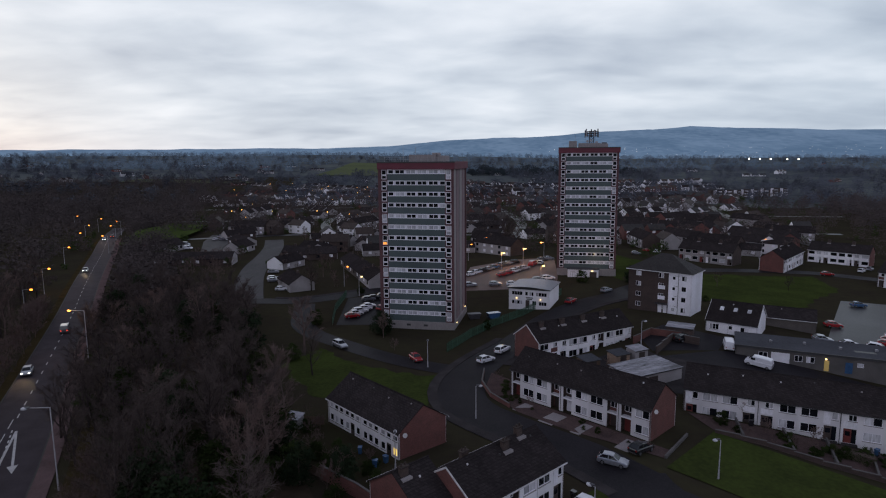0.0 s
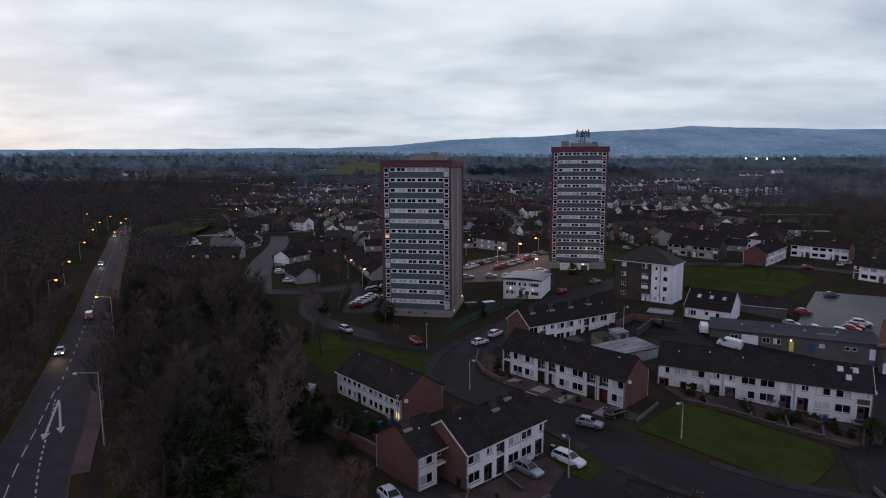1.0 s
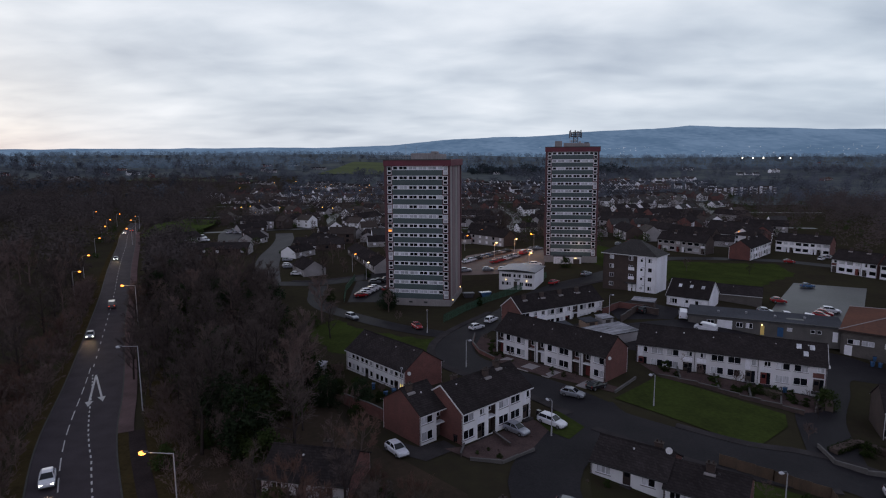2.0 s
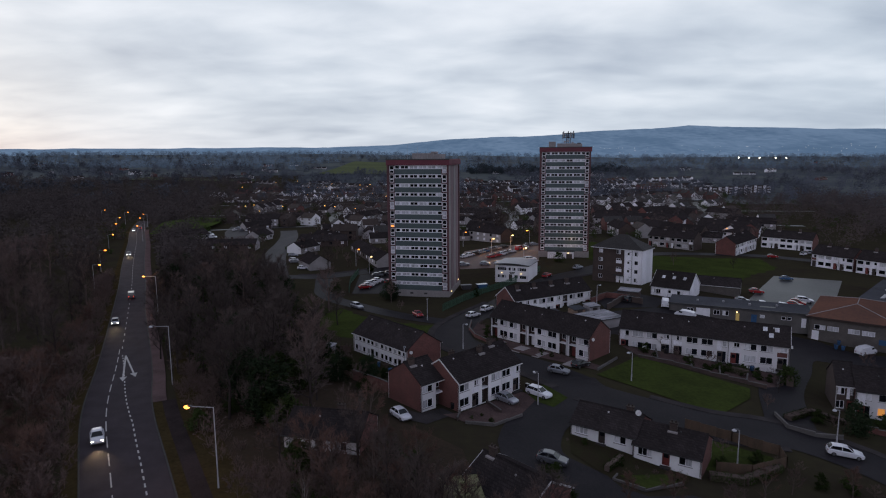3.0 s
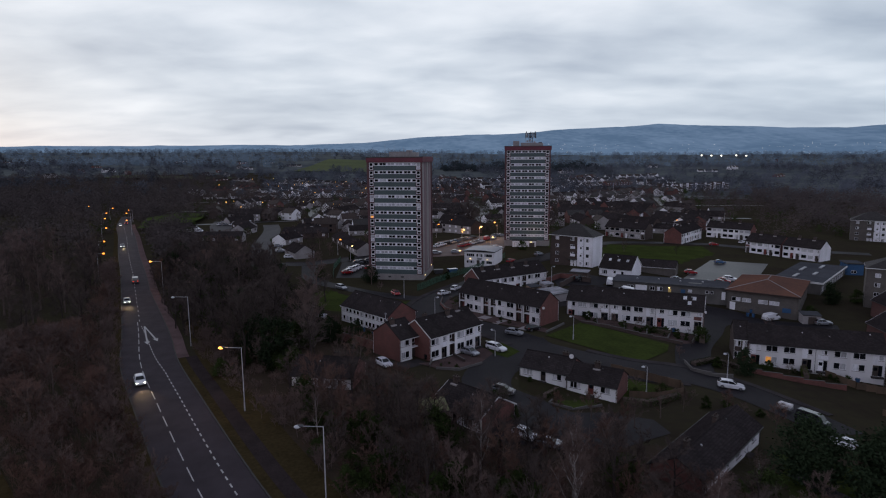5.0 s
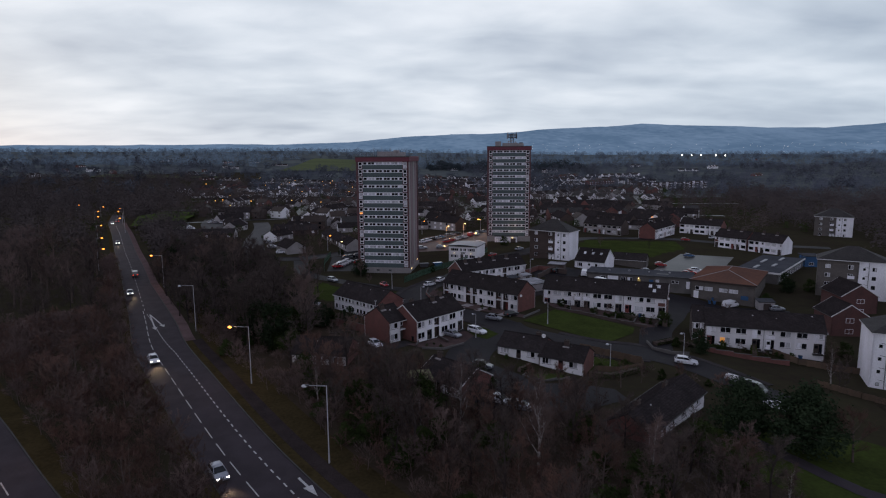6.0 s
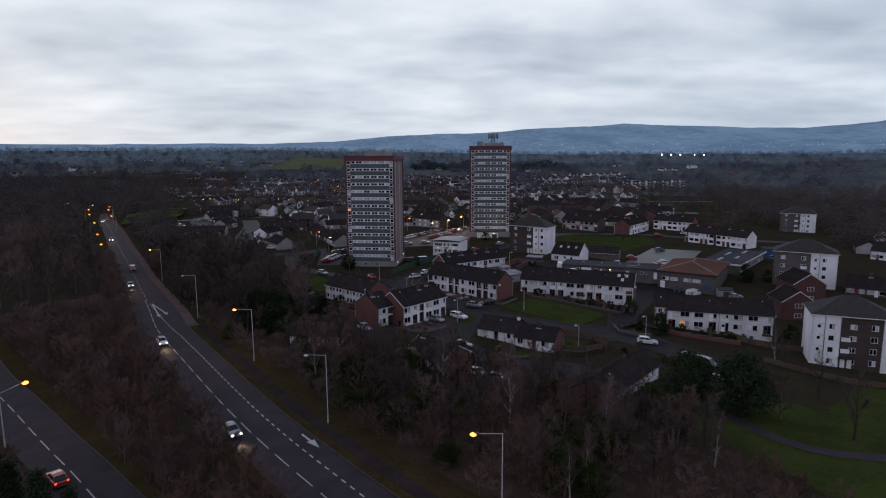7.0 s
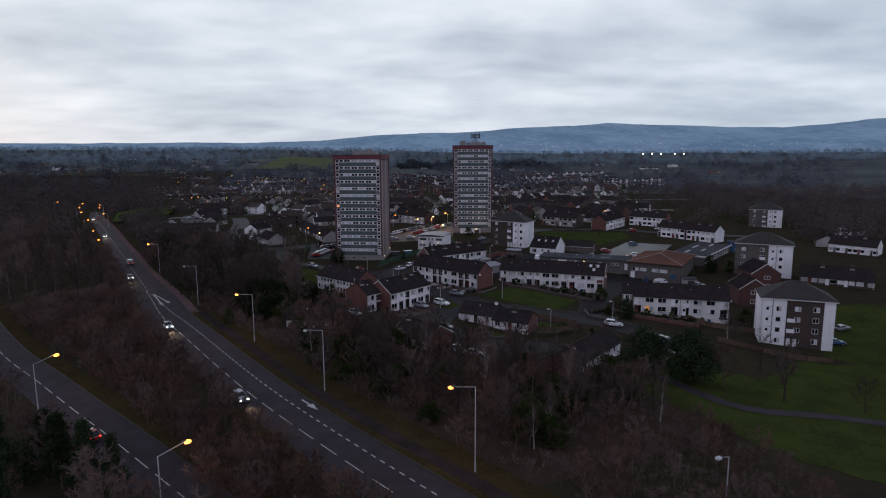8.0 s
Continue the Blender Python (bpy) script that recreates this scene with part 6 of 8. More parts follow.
def ring(x, half, z0, z1, r):
    """A rounded rectangle across the car at x."""
    h = half
    return [(x, -h + r, z0), (x, h - r, z0), (x, h, z0 + r), (x, h, z1 - r), (x, h - r, z1), (x, -h + r, z1), (x, -h, z1 - r), (x, -h, z0 + r)]


PROFILES = {}
# nose to tail: (x, half width, bottom, shoulder); cabin: (x, half width, top)
PROFILES["hatchback"] = ([(2.02, 0.62, 0.36, 0.60), (1.92, 0.80, 0.24, 0.74), (1.45, 0.86, 0.20, 0.86), (0.75, 0.88, 0.20, 0.95), (-0.9, 0.88, 0.20, 0.98), (-1.7, 0.86, 0.22, 0.98), (-1.96, 0.80, 0.30, 0.92), (-2.02, 0.70, 0.40, 0.80)],
                  [(0.85, 0.74, 0.97), (0.15, 0.62, 1.40), (-0.5, 0.62, 1.47), (-1.3, 0.60, 1.42), (-1.75, 0.66, 1.12), (-1.9, 0.70, 0.97)])
PROFILES["estate"] = ([(2.28, 0.62, 0.36, 0.62), (2.15, 0.82, 0.24, 0.78), (1.6, 0.90, 0.20, 0.92), (0.85, 0.91, 0.20, 1.00), (-1.2, 0.91, 0.20, 1.02), (-2.0, 0.89, 0.22, 1.02), (-2.26, 0.82, 0.30, 0.95), (-2.32, 0.72, 0.42, 0.82)],
               [(0.95, 0.76, 1.01), (0.2, 0.66, 1.48), (-0.6, 0.66, 1.55), (-1.8, 0.64, 1.50), (-2.1, 0.70, 1.20), (-2.22, 0.74, 1.02)])
PROFILES["van"] = ([(2.40, 0.70, 0.36, 0.70), (2.28, 0.86, 0.26, 0.95), (1.9, 0.93, 0.22, 1.10), (1.5, 0.95, 0.22, 1.15), (-1.2, 0.95, 0.22, 1.2), (-2.3, 0.94, 0.24, 1.2), (-2.44, 0.92, 0.30, 1.2), (-2.46, 0.9, 0.34, 1.15)],
            [(1.75, 0.84, 1.12), (1.0, 0.78, 1.86), (0.4, 0.80, 1.95), (-1.4, 0.80, 1.95), (-2.25, 0.79, 1.90), (-2.42, 0.84, 1.2)])


def car_model(kind, colour, lights=""):
    hull, cab = PROFILES[kind]
    paint = CAR_PAINT[colour]
    names = {"hatchback": "hatchback car", "estate": "estate car", "van": "panel van"}
    on = {"": "parked", "front": "with its headlamps on", "rear": "with its tail lamps on"}[lights]
    label = "%s %s %s on the tarmac" % (colour, names[kind], on) if not lights else "%s %s on the road %s" % (colour, names[kind], on)
    c = thing("van" if kind == "van" else "car", Matrix(), label, "van" if kind == "van" else "car", "vehicles")
    part("body", loft([ring(x, h, a, b, 0.11) for x, h, a, b in hull]), paint, c, smooth=False)
    belt = min(z for _, _, z in cab)
    rings, glass = [], []
    for x, h, z in cab:
        w = 0.80 if kind != "van" else 0.90
        rings.append([(x, -w + 0.02, belt - 0.06), (x, w - 0.02, belt - 0.06), (x, h + 0.03, max(belt, z - 0.08)), (x, h - 0.10, max(belt + 0.01, z)), (x, -h + 0.10, max(belt + 0.01, z)), (x, -h - 0.03, max(belt, z - 0.08))])
    cabin = loft(rings)
    part("cabin", cabin, CAR_GLASS if kind != "van" else paint, c, "dark tinted windows" if kind != "van" else "")
    # roof skin over the glasshouse, and pillars
    roof = Shape()
    tops = [p for p in cab if p[2] > belt + 0.32]
    rr = [[(x, -h + 0.02, z - 0.05), (x, h - 0.02, z - 0.05), (x, h - 0.10, z + 0.02), (x, -h + 0.10, z + 0.02)] for x, h, z in tops]
    part("roof", loft(rr), paint, c)
    for side in (-1, 1):
        run = [(cab[0][0] - 0.02, 0.78, belt)] + [(x, h - 0.01, z - 0.02) for x, h, z in cab[1:-2]] + [(cab[-1][0] + 0.02, 0.76, belt)]
        part("window_surround", loft([[(x - 0.05, side * (y - 0.04), z), (x - 0.02, side * (y + 0.045), z - 0.03), (x + 0.05, side * (y + 0.04), z), (x + 0.02, side * (y - 0.045), z + 0.04)] for x, y, z in run]), paint, c)
        part("pillar", Shape().tube((cab[2][0], side * 0.82, belt), (cab[2][0], side * (cab[2][1] + 0.02), cab[2][2] - 0.03), 0.045, 0.04, 5), paint, c)
    if kind == "van":
        w = Shape().quad((1.72, -0.74, 1.2), (1.72, 0.74, 1.2), (1.06, 0.68, 1.82), (1.06, -0.68, 1.82))
        w.v = [(x + 0.06, y, z + 0.02) for x, y, z in w.v]
        part("windscreen", w, CAR_GLASS, c)
        for side in (-1, 1):
            part("side_glass", Shape().box(0.5, 1.3, side * 0.885 - 0.01, side * 0.885 + 0.01, 1.28, 1.72), CAR_GLASS, c)
    nose, tail = hull[0][0], hull[-1][0]
    wheel_x = (nose - 0.78, tail + 0.78)
    half = max(h for _, h, _, _ in hull)
    for wx in wheel_x:
        for side in (-1, 1):
            wheel = part("wheel", Shape().tube((wx, side * (half - 0.17), 0.32), (wx, side * (half + 0.02), 0.32), 0.32, 0.31, 14), TYRE, c)
            part("rim", Shape().tube((wx, side * (half + 0.015), 0.32), (wx, side * (half + 0.03), 0.32), 0.20, 0.19, 10), RIM, wheel)
    for side in (-1, 1):
        part("headlight", Shape().slab(nose - 0.20, nose - 0.045, side * 0.58 - 0.17, side * 0.58 + 0.17, 0.58, 0.74, 0.03), HEAD_ON if lights == "front" else HEADLIGHT_OFF, c)
        part("taillight", Shape().slab(tail - 0.015, tail + 0.14, side * 0.66 - 0.12, side * 0.66 + 0.12, 0.72, 0.92, 0.03), TAIL_ON if lights == "rear" else TAIL_OFF, c)
    part("bumper", Shape().slab(nose - 0.25, nose + 0.03, -0.72, 0.72, 0.28, 0.42, 0.04).slab(tail - 0.03, tail + 0.25, -0.72, 0.72, 0.30, 0.44, 0.04), DARK_TRIM, c)
    return c


# kind, colour, x, y, heading
CARS_CLOSE = [
    ("hatchback", "white", -5.0, 54.0, -55), ("hatchback", "silver", 12.0, 61.0, -46), ("estate", "white", 17.8, 64.0, -44), ("hatchback", "silver", 23.4, 75.6, -28),
    ("hatchback", "black", 28.4, 79.4, 35), ("hatchback", "white", 9.8, 119.6, 38), ("estate", "white", 13.9, 126.2, 55), ("hatchback", "red", -4.6, 121.9, -66),
    ("estate", "silver", -21.9, 132.2, -52), ("hatchback", "red", -22.9, 159.4, 25), ("hatchback", "white", -22.2, 162.0, 25), ("estate", "white", -21.4, 164.6, 25),
    ("hatchback", "white", -20.4, 167.2, 25), ("hatchback", "white", -19.6, 169.8, 25), ("hatchback", "red", -15.8, 168.0, 65), ("hatchback", "grey", -20.5, 177.4, 15),
    ("estate", "grey", -16.0, 181.0, 15), ("hatchback", "black", -18.8, 179.0, 15), ("hatchback", "white", 11.4, 206.2, 35), ("hatchback", "white", 13.6, 209.0, 35),
]
CARS_CAR_PARK = [
    ("hatchback", "black", 16.0, 211.4, 35), ("hatchback", "silver", 18.4, 214.0, 35), ("hatchback", "blue", 20.4, 216.6, 35), ("estate", "grey", 24.0, 221.0, 35),
    ("hatchback", "silver", 26.0, 223.6, 35), ("estate", "black", 29.2, 227.0, 35), ("estate", "silver", 10.2, 190.6, 10), ("hatchback", "silver", 18.2, 190.0, -5),
    ("hatchback", "white", 23.6, 188.8, -5), ("hatchback", "red", 21.8, 202.6, 30), ("hatchback", "red", 24.2, 205.2, 30), ("hatchback", "white", 26.6, 207.8, 30),
    ("hatchback", "silver", 28.4, 210.2, 30), ("hatchback", "white", 30.6, 212.6, 30), ("van", "red", 34.6, 219.0, 60), ("estate", "white", 38.0, 222.6, 70),
    ("hatchback", "grey", 40.0, 231.0, 20), ("hatchback", "silver", 43.0, 233.6, 20), ("estate", "black", 32.4, 191.6, 0), ("estate", "white", 35.6, 193.8, 5),
]
CARS_GREEN = [
    ("hatchback", "red", 36.6, 163.6, 48), ("hatchback", "silver", 49.0, 173.6, 40), ("estate", "white", 92.8, 123.0, -35), ("hatchback", "red", 96.6, 125.6, -35),
    ("hatchback", "red", 98.8, 127.8, -35), ("estate", "white", 102.0, 130.2, -20), ("hatchback", "red", 92.6, 138.0, -4), ("hatchback", "blue", 114.0, 160.6, 0),
    ("hatchback", "silver", 83.0, 126.6, -10), ("hatchback", "white", 87.6, 124.4, -10), ("van", "white", 59.8, 120.6, 70), ("van", "white", 61.4, 111.6, 140),
    ("estate", "black", 52.4, 125.0, 30), ("hatchback", "silver", 82.7, 252.0, -10), ("hatchback", "red", 90.4, 262.0, 30), ("hatchback", "white", 93.5, 258.0, 40),
    ("estate", "white", 58.8, 46.8, -22), ("van", "black", 64.2, 31.6, -58), ("hatchback", "white", 63.4, 23.4, 120),
]
CARS_FAR = [
    ("hatchback", "grey", 15.8, 40.8, -24), ("hatchback", "white", 16.4, 23.6, -42), ("hatchback", "silver", 19.4, 21.0, -20), ("van", "white", 94.0, 93.4, 20),
    ("hatchback", "silver", 104.6, 88.4, -12), ("hatchback", "blue", 112.0, 37.6, -18), ("hatchback", "silver", 121.0, 46.5, 10), ("hatchback", "red", 134.0, 206.0, -10),
    ("hatchback", "white", 150.0, 212.0, 40), ("hatchback", "silver", 155.0, 215.0, 40), ("hatchback", "grey", 69.5, 117.0, 10), ("hatchback", "silver", -59.9, 219.9, 10),
    ("estate", "white", -56.4, 207.2, 15), ("hatchback", "silver", -55.6, 204.2, 15), ("hatchback", "white", -49.5, 190.2, 10), ("van", "white", -117.3, 285.2, -10),
    ("hatchback", "white", -117.4, 322.0, 80), ("hatchback", "silver", -113.4, 321.0, 80), ("hatchback", "white", -109.4, 320.0, 80), ("estate", "white", -104.0, 318.0, 80),
    ("hatchback", "silver", -119.0, 334.0, 80), ("hatchback", "white", -114.6, 334.5, 80), ("hatchback", "grey", -110.4, 334.0, 80), ("van", "silver", -124.0, 299.0, -10),
]
CARS = CARS_CLOSE + CARS_CAR_PARK + CARS_GREEN + CARS_FAR
DRIVING = [("hatchback", "white", -46.8, 46.0, -61, "front"), ("hatchback", "silver", -79.0, 113.0, -65, "front"), ("van", "grey", -90.2, 144.0, 115, "rear"), ("hatchback", "silver", -131.5, 226.0, -65, "front"), ("hatchback", "white", -178.6, 327.0, -65, "front"), ("estate", "grey", -181.0, 340.0, 115, "rear"), ("hatchback", "silver", -22.4, 2.2, -57, "front"), ("hatchback", "red", -40.6, -8.8, 131, "rear")]
models = {}


def slope_pose(x, y, heading):
    """A pose on the ground, tilted with it."""
    e = 1.2
    n = Vector((terrain(x - e, y) - terrain(x + e, y), terrain(x, y - e) - terrain(x, y + e), 2 * e)).normalized()
    f = Vector((math.cos(radians(heading)), math.sin(radians(heading)), 0))
    s = n.cross(f).normalized()
    f = s.cross(n)
    m = Matrix((f, s, n)).transposed().to_4x4()
    m.translation = (x, y, terrain(x, y) + 0.10)
    return m


for kind, colour, x, y, heading, *on in CARS + DRIVING:
    key = (kind, colour, on[0] if on else "")
    if key not in models:
        models[key] = car_model(*key)
        models[key].matrix_basis = slope_pose(x, y, heading)
    else:
        copy_thing(models[key], slope_pose(x, y, heading))


def trailer(x, y, heading):
    """A small box trailer with a pale cover, parked on its drawbar."""
    t = thing("car_trailer", slope_pose(x, y, heading), "small grey car trailer under a pale cover", "trailer")
    part("box", Shape().slab(-1.1, 1.1, -0.65, 0.65, 0.45, 0.85, 0.04), STEEL, t)
    part("cover", Shape().slab(-1.05, 1.05, -0.6, 0.6, 0.85, 1.35, 0.12), FASCIA, t, "pale canvas cover")
    part("drawbar", Shape().tube((1.1, 0, 0.5), (2.1, 0, 0.45), 0.05, 0.04, 6), DARK_STEEL, t)
    for side in (-1, 1):
        part("wheel", Shape().tube((0, side * 0.68, 0.28), (0, side * 0.86, 0.28), 0.28, 0.28, 12), TYRE, t)


trailer(63.0, 37.0, -50)

# ---- street lamps ----
def lamp_post(height, reach, glow, label, bulb_size=1.0, lift=0.12):
    l = thing("street_lamp", Matrix(), label, "street lamp", "street lamps")
    part("pole", Shape().tube((0, 0, -0.3), (0, 0, height), 0.09, 0.055, 8).tube((0, 0, 0), (0, 0, 1.4), 0.12, 0.11, 8), ZINC, l)
    if reach:
        part("arm", Shape().tube((0, 0, height - 0.04), (reach, 0, height + lift), 0.045, 0.04, 6), ZINC, l)
    height += lift - 0.12
    head = part("head", Shape().slab(reach - 0.42, reach + 0.16, -0.13, 0.13, height + 0.06, height + 0.24, 0.05), DARK_STEEL, l)
    part("lens", loft([[(reach + 0.2 + bulb_size * 0.36 * math.cos(u), bulb_size * 0.24 * math.sin(u) * math.cos(w), height + 0.03 + bulb_size * 0.22 * math.sin(u) * math.sin(w)) for w in (0, 0.9, 1.8, 2.7, 3.6, 4.5, 5.4)] for u in (0.25, 0.8, 1.57, 2.3, 2.9)]), glow or HEADLIGHT_OFF, head, "glowing orange lens" if glow else "")
    return l


LIT_TALL = lamp_post(10.2, 2.9, SODIUM, "tall grey street lamp glowing orange by the road")
LIT_MID = lamp_post(8.0, 2.0, SODIUM_FAR, "grey street lamp glowing orange beside the wood", 1.25)
OFF_TALL = lamp_post(10.6, 2.6, None, "tall grey street lamp not yet lit")
LIT_TALLER = lamp_post(11.5, 2.9, SODIUM, "very tall grey street lamp glowing orange above the wood")
LIT_RAISED = lamp_post(7.7, 2.9, SODIUM, "grey street lamp with a raised arm glowing orange", 1.15, 1.1)
LIT_LOW = lamp_post(6.5, 1.0, SODIUM_FAR, "grey street lamp glowing orange", 1.1)
OFF_PATH = lamp_post(5.6, 1.3, None, "grey street lamp not yet lit beside the footpath", 1.3)
OFF_LOW = lamp_post(5.4, 0.5, None, "short grey street lamp not yet lit")
WARM_LOW = lamp_post(6.0, 0.6, WARM_LAMP, "grey street lamp glowing yellow")
LAMPS = {}
LAMPS[id(LIT_TALL)] = [(-25.5, 33.3, 180), (-72.9, 123.0, 180)]
LAMPS[id(LIT_TALLER)] = [(11.7, -23.2, 180)]
LAMPS[id(LIT_RAISED)] = [(-52.4, 1.4, 20), (-24.4, -29.8, 20)]
LAMPS[id(LIT_MID)] = [(-122.8, 187.8, 0), (-145.1, 236.0, 0), (-171.6, 290.0, 0), (-149.0, 275.6, 180), (-171.4, 325.4, 180), (-107.8, 156.2, 0), (-190.0, 330.0, 0), (-206.0, 372.0, 0), (-233.0, 394.0, 0), (-182.0, 352.0, 180)]
LAMPS[id(OFF_TALL)] = [(-9.1, 4.9, 180), (-46.0, 68.6, 190)]
LAMPS[id(LIT_LOW)] = [(41.5, 236.5, 180), (12.0, 238.0, 0), (-30.5, 196.0, 0), (137.0, 255.0, 0), (20.0, 262.0, 0)]
LAMPS[id(OFF_PATH)] = [(40.2, -32.6, 190)]
LAMPS[id(OFF_LOW)] = [(36.1, 72.3, 180), (-2.0, 117.0, 90), (17.0, 60.2, 140), (-5.4, 72.6, 90), (60.0, 50.5, 180), (41.5, 43.0, 180), (6.0, 90.4, 0), (42.6, 123.0, 0)]
LAMPS[id(WARM_LOW)] = [(22.6, 213.6, 0), (31.4, 222.0, 0), (133.0, 104.0, 180), (32.2, 187.5, 0), (-24.0, 183.0, 0), (-12.0, 189.5, 0)]
for model in (LIT_TALL, LIT_TALLER, LIT_RAISED, LIT_MID, OFF_TALL, LIT_LOW, OFF_PATH, OFF_LOW, WARM_LOW):
    for k, (x, y, turn) in enumerate(LAMPS[id(model)]):
        m = pose(x, y, terrain(x, y), 0, 0, turn)
        if k == 0:
            model.matrix_basis = m
        else:
            copy_thing(model, m)


def bulb(x, y, z, watts, colour):
    b = new("lamp_light", bpy.data.lights.new("lamp_light", "POINT"))
    b.location, b.data.energy, b.data.color, b.data.shadow_soft_size = (x, y, z), watts, colour, 0.35
    return b


ORANGE, YELLOW = (1.0, 0.50, 0.14), (1.0, 0.74, 0.36)
for x, y, h, w, c in ((-28.4, 33.4, 9.8, 260, ORANGE), (8.8, -23.1, 11.1, 260, ORANGE), (40.4, 236.2, 6.2, 800, ORANGE), (23.0, 213.2, 5.6, 700, ORANGE), (32.0, 221.6, 5.6, 800, ORANGE), (32.8, 187.1, 5.6, 450, ORANGE), (132.2, 103.4, 5.4, 260, YELLOW), (-175.0, 318.0, 8.0, 700, ORANGE), (-121.0, 187.8, 7.7, 300, ORANGE), (-75.6, 123.0, 9.8, 260, ORANGE), (-49.7, 2.4, 8.4, 200, ORANGE), (-21.7, -28.8, 8.4, 200, ORANGE), (51.0, 193.6, 6.6, 120, YELLOW)):
    bulb(x, y, terrain(x, y) + h, w, c)


def headlamp_beam(x, y, heading):
    """The dipped beam of a driving car, on the road before it."""
    m = slope_pose(x, y, heading)
    b = new("headlamp_beam", bpy.data.lights.new("headlamp_beam", "SPOT"))
    b.data.energy, b.data.color, b.data.spot_size, b.data.spot_blend, b.data.shadow_soft_size = 700, (1.0, 0.72, 0.40), radians(62), 0.8, 0.12
    b.matrix_world = look(m @ Vector((2.45, 0, 0.75)), m @ Vector((9.0, 0, -0.3)))


for kind, colour, x, y, heading, on in DRIVING:
    if on == "front":
        headlamp_beam(x, y, heading)

# ---- trees and shrubs ----
def twig(s, a, b, w):
    """A thin flat sliver from a to b, cheap and never seen edge-on from all sides."""
    d = (b - a).normalized()
    u = d.orthogonal().normalized() * w
    n = len(s.v)
    s.v += [tuple(a - u), tuple(a + u), tuple(b)]
    s.f.append((n, n + 1, n + 2))


def bare_tree(name, label, seed, height, spread, trunk_r, bark, twigs, limbs=11, boughs=7, fine=7, upright=0.5, drop=0.0, single=False):
    """A leafless tree: tapered trunk and limbs in one mesh, the fine twigs of the crown in another."""
    r = rng(seed)
    wood, crown = Shape(), Shape()
    tip = Vector((r.uniform(-0.6, 0.6), r.uniform(-0.6, 0.6), height * 0.86))
    knee = Vector((r.uniform(-0.3, 0.3), r.uniform(-0.3, 0.3), height * 0.4))
    wood.tube((0, 0, -0.4), knee, trunk_r, trunk_r * 0.7, 7)
    wood.tube(knee, tip, trunk_r * 0.7, trunk_r * 0.12, 5)

    def on_trunk(k):
        return knee * (k / 0.4 * 0.86) if k < 0.4 / 0.86 else knee.lerp(tip, (k - 0.465) / 0.535)

    def wild(d, a):
        return (d + Vector((r.uniform(-a, a), r.uniform(-a, a), r.uniform(-a, a)))).normalized()
    for i in range(limbs):
        k = 0.22 + 0.74 * (i + r.random() * 0.6) / limbs
        p = on_trunk(k)
        turn = i * 2.4 + r.uniform(-0.5, 0.5)
        d = wild(Vector((math.cos(turn), math.sin(turn), upright + 0.9 * k)).normalized(), 0.15)
        length = spread * (1.05 - 0.62 * k) * r.uniform(0.8, 1.15)
        q = p + d * length * 0.55
        e = q + wild(d + Vector((0, 0, 0.45 - drop)), 0.2) * length * 0.5
        rad = trunk_r * (0.46 - 0.28 * k)
        wood.tube(p, q, rad, rad * 0.6, 5)
        wood.tube(q, e, rad * 0.6, rad * 0.18, 4)
        for j in range(boughs):
            f = r.uniform(0.25, 1.0)
            b = p.lerp(q, f / 0.55) if f < 0.55 else q.lerp(e, (f - 0.55) / 0.45)
            bd = wild(d + Vector((0, 0, 0.3 - drop)), 0.75)
            c = b + bd * length * r.uniform(0.22, 0.42)
            twig(wood, b, c, rad * 0.24 + 0.012)
            for _ in range(fine):
                g = b.lerp(c, r.uniform(0.15, 1.0))
                h = g + wild(bd + Vector((0, 0, 0.2 - drop)), 0.9) * r.uniform(0.5, 1.3) * (height / 11)
                twig(crown, g, h, 0.032)
                for _ in range(2):
                    g2 = g.lerp(h, r.uniform(0.3, 0.95))
                    twig(crown, g2, g2 + wild(bd, 1.1) * r.uniform(0.35, 0.8) * (height / 11), 0.025)
    if single:
        return tagged(new(name, wood.add(crown.v, crown.f).mesh(name, twigs)), label, "shrub", "bare shrubs")
    t = thing(name, Matrix(), label, "tree", "bare trees")
    part("trunk", wood, bark, t)
    part("crown", crown, twigs, t)
    return t


def leafy(name, label, seed, height, radius, leaves, stuff, size=0.16, conical=False, category="shrub", trunk=True, group="shrubs"):
    """An evergreen: trunk and limbs under a ragged crown of many small leaves in clumps."""
    r = rng(seed)
    crown, wood = Shape(), Shape()
    wood.tube((0, 0, -0.3), (0, 0, height * 0.7), 0.04 * height ** 0.7, 0.02, 6)
    clumps = []
    for i in range(max(10, int(leaves / 70))):
        k = r.random()
        z = height * (0.1 + 0.88 * k)
        wide = radius * ((1.02 - k) ** 0.85 if conical else math.sin(math.pi * (0.16 + 0.8 * k)) ** 0.7)
        a, q = r.uniform(0, 6.28), math.sqrt(r.random())
        c = Vector((wide * q * math.cos(a), wide * q * math.sin(a), z))
        clumps.append((c, radius * r.uniform(0.16, 0.30)))
        if i % 4 == 0:
            wood.tube((0, 0, z * 0.7), c, 0.03, 0.01, 3)
    for i in range(leaves):
        c, rad = clumps[i % len(clumps)]
        p = c + Vector((r.gauss(0, rad * 0.6), r.gauss(0, rad * 0.6), r.gauss(0, rad * 0.55)))
        u = Vector((r.uniform(-1, 1), r.uniform(-1, 1), r.uniform(-0.6, 0.6))).normalized() * size * r.uniform(0.7, 1.4)
        w = u.cross(Vector((r.uniform(-1, 1), r.uniform(-1, 1), r.uniform(-1, 1)))).normalized() * size * r.uniform(0.5, 0.9)
        crown.quad(p - u, p + w, p + u, p - w)
    t = thing(name, Matrix(), label, category, group)
    part("trunk", wood, BARK, t)
    part("crown", crown, stuff, t)
    return t


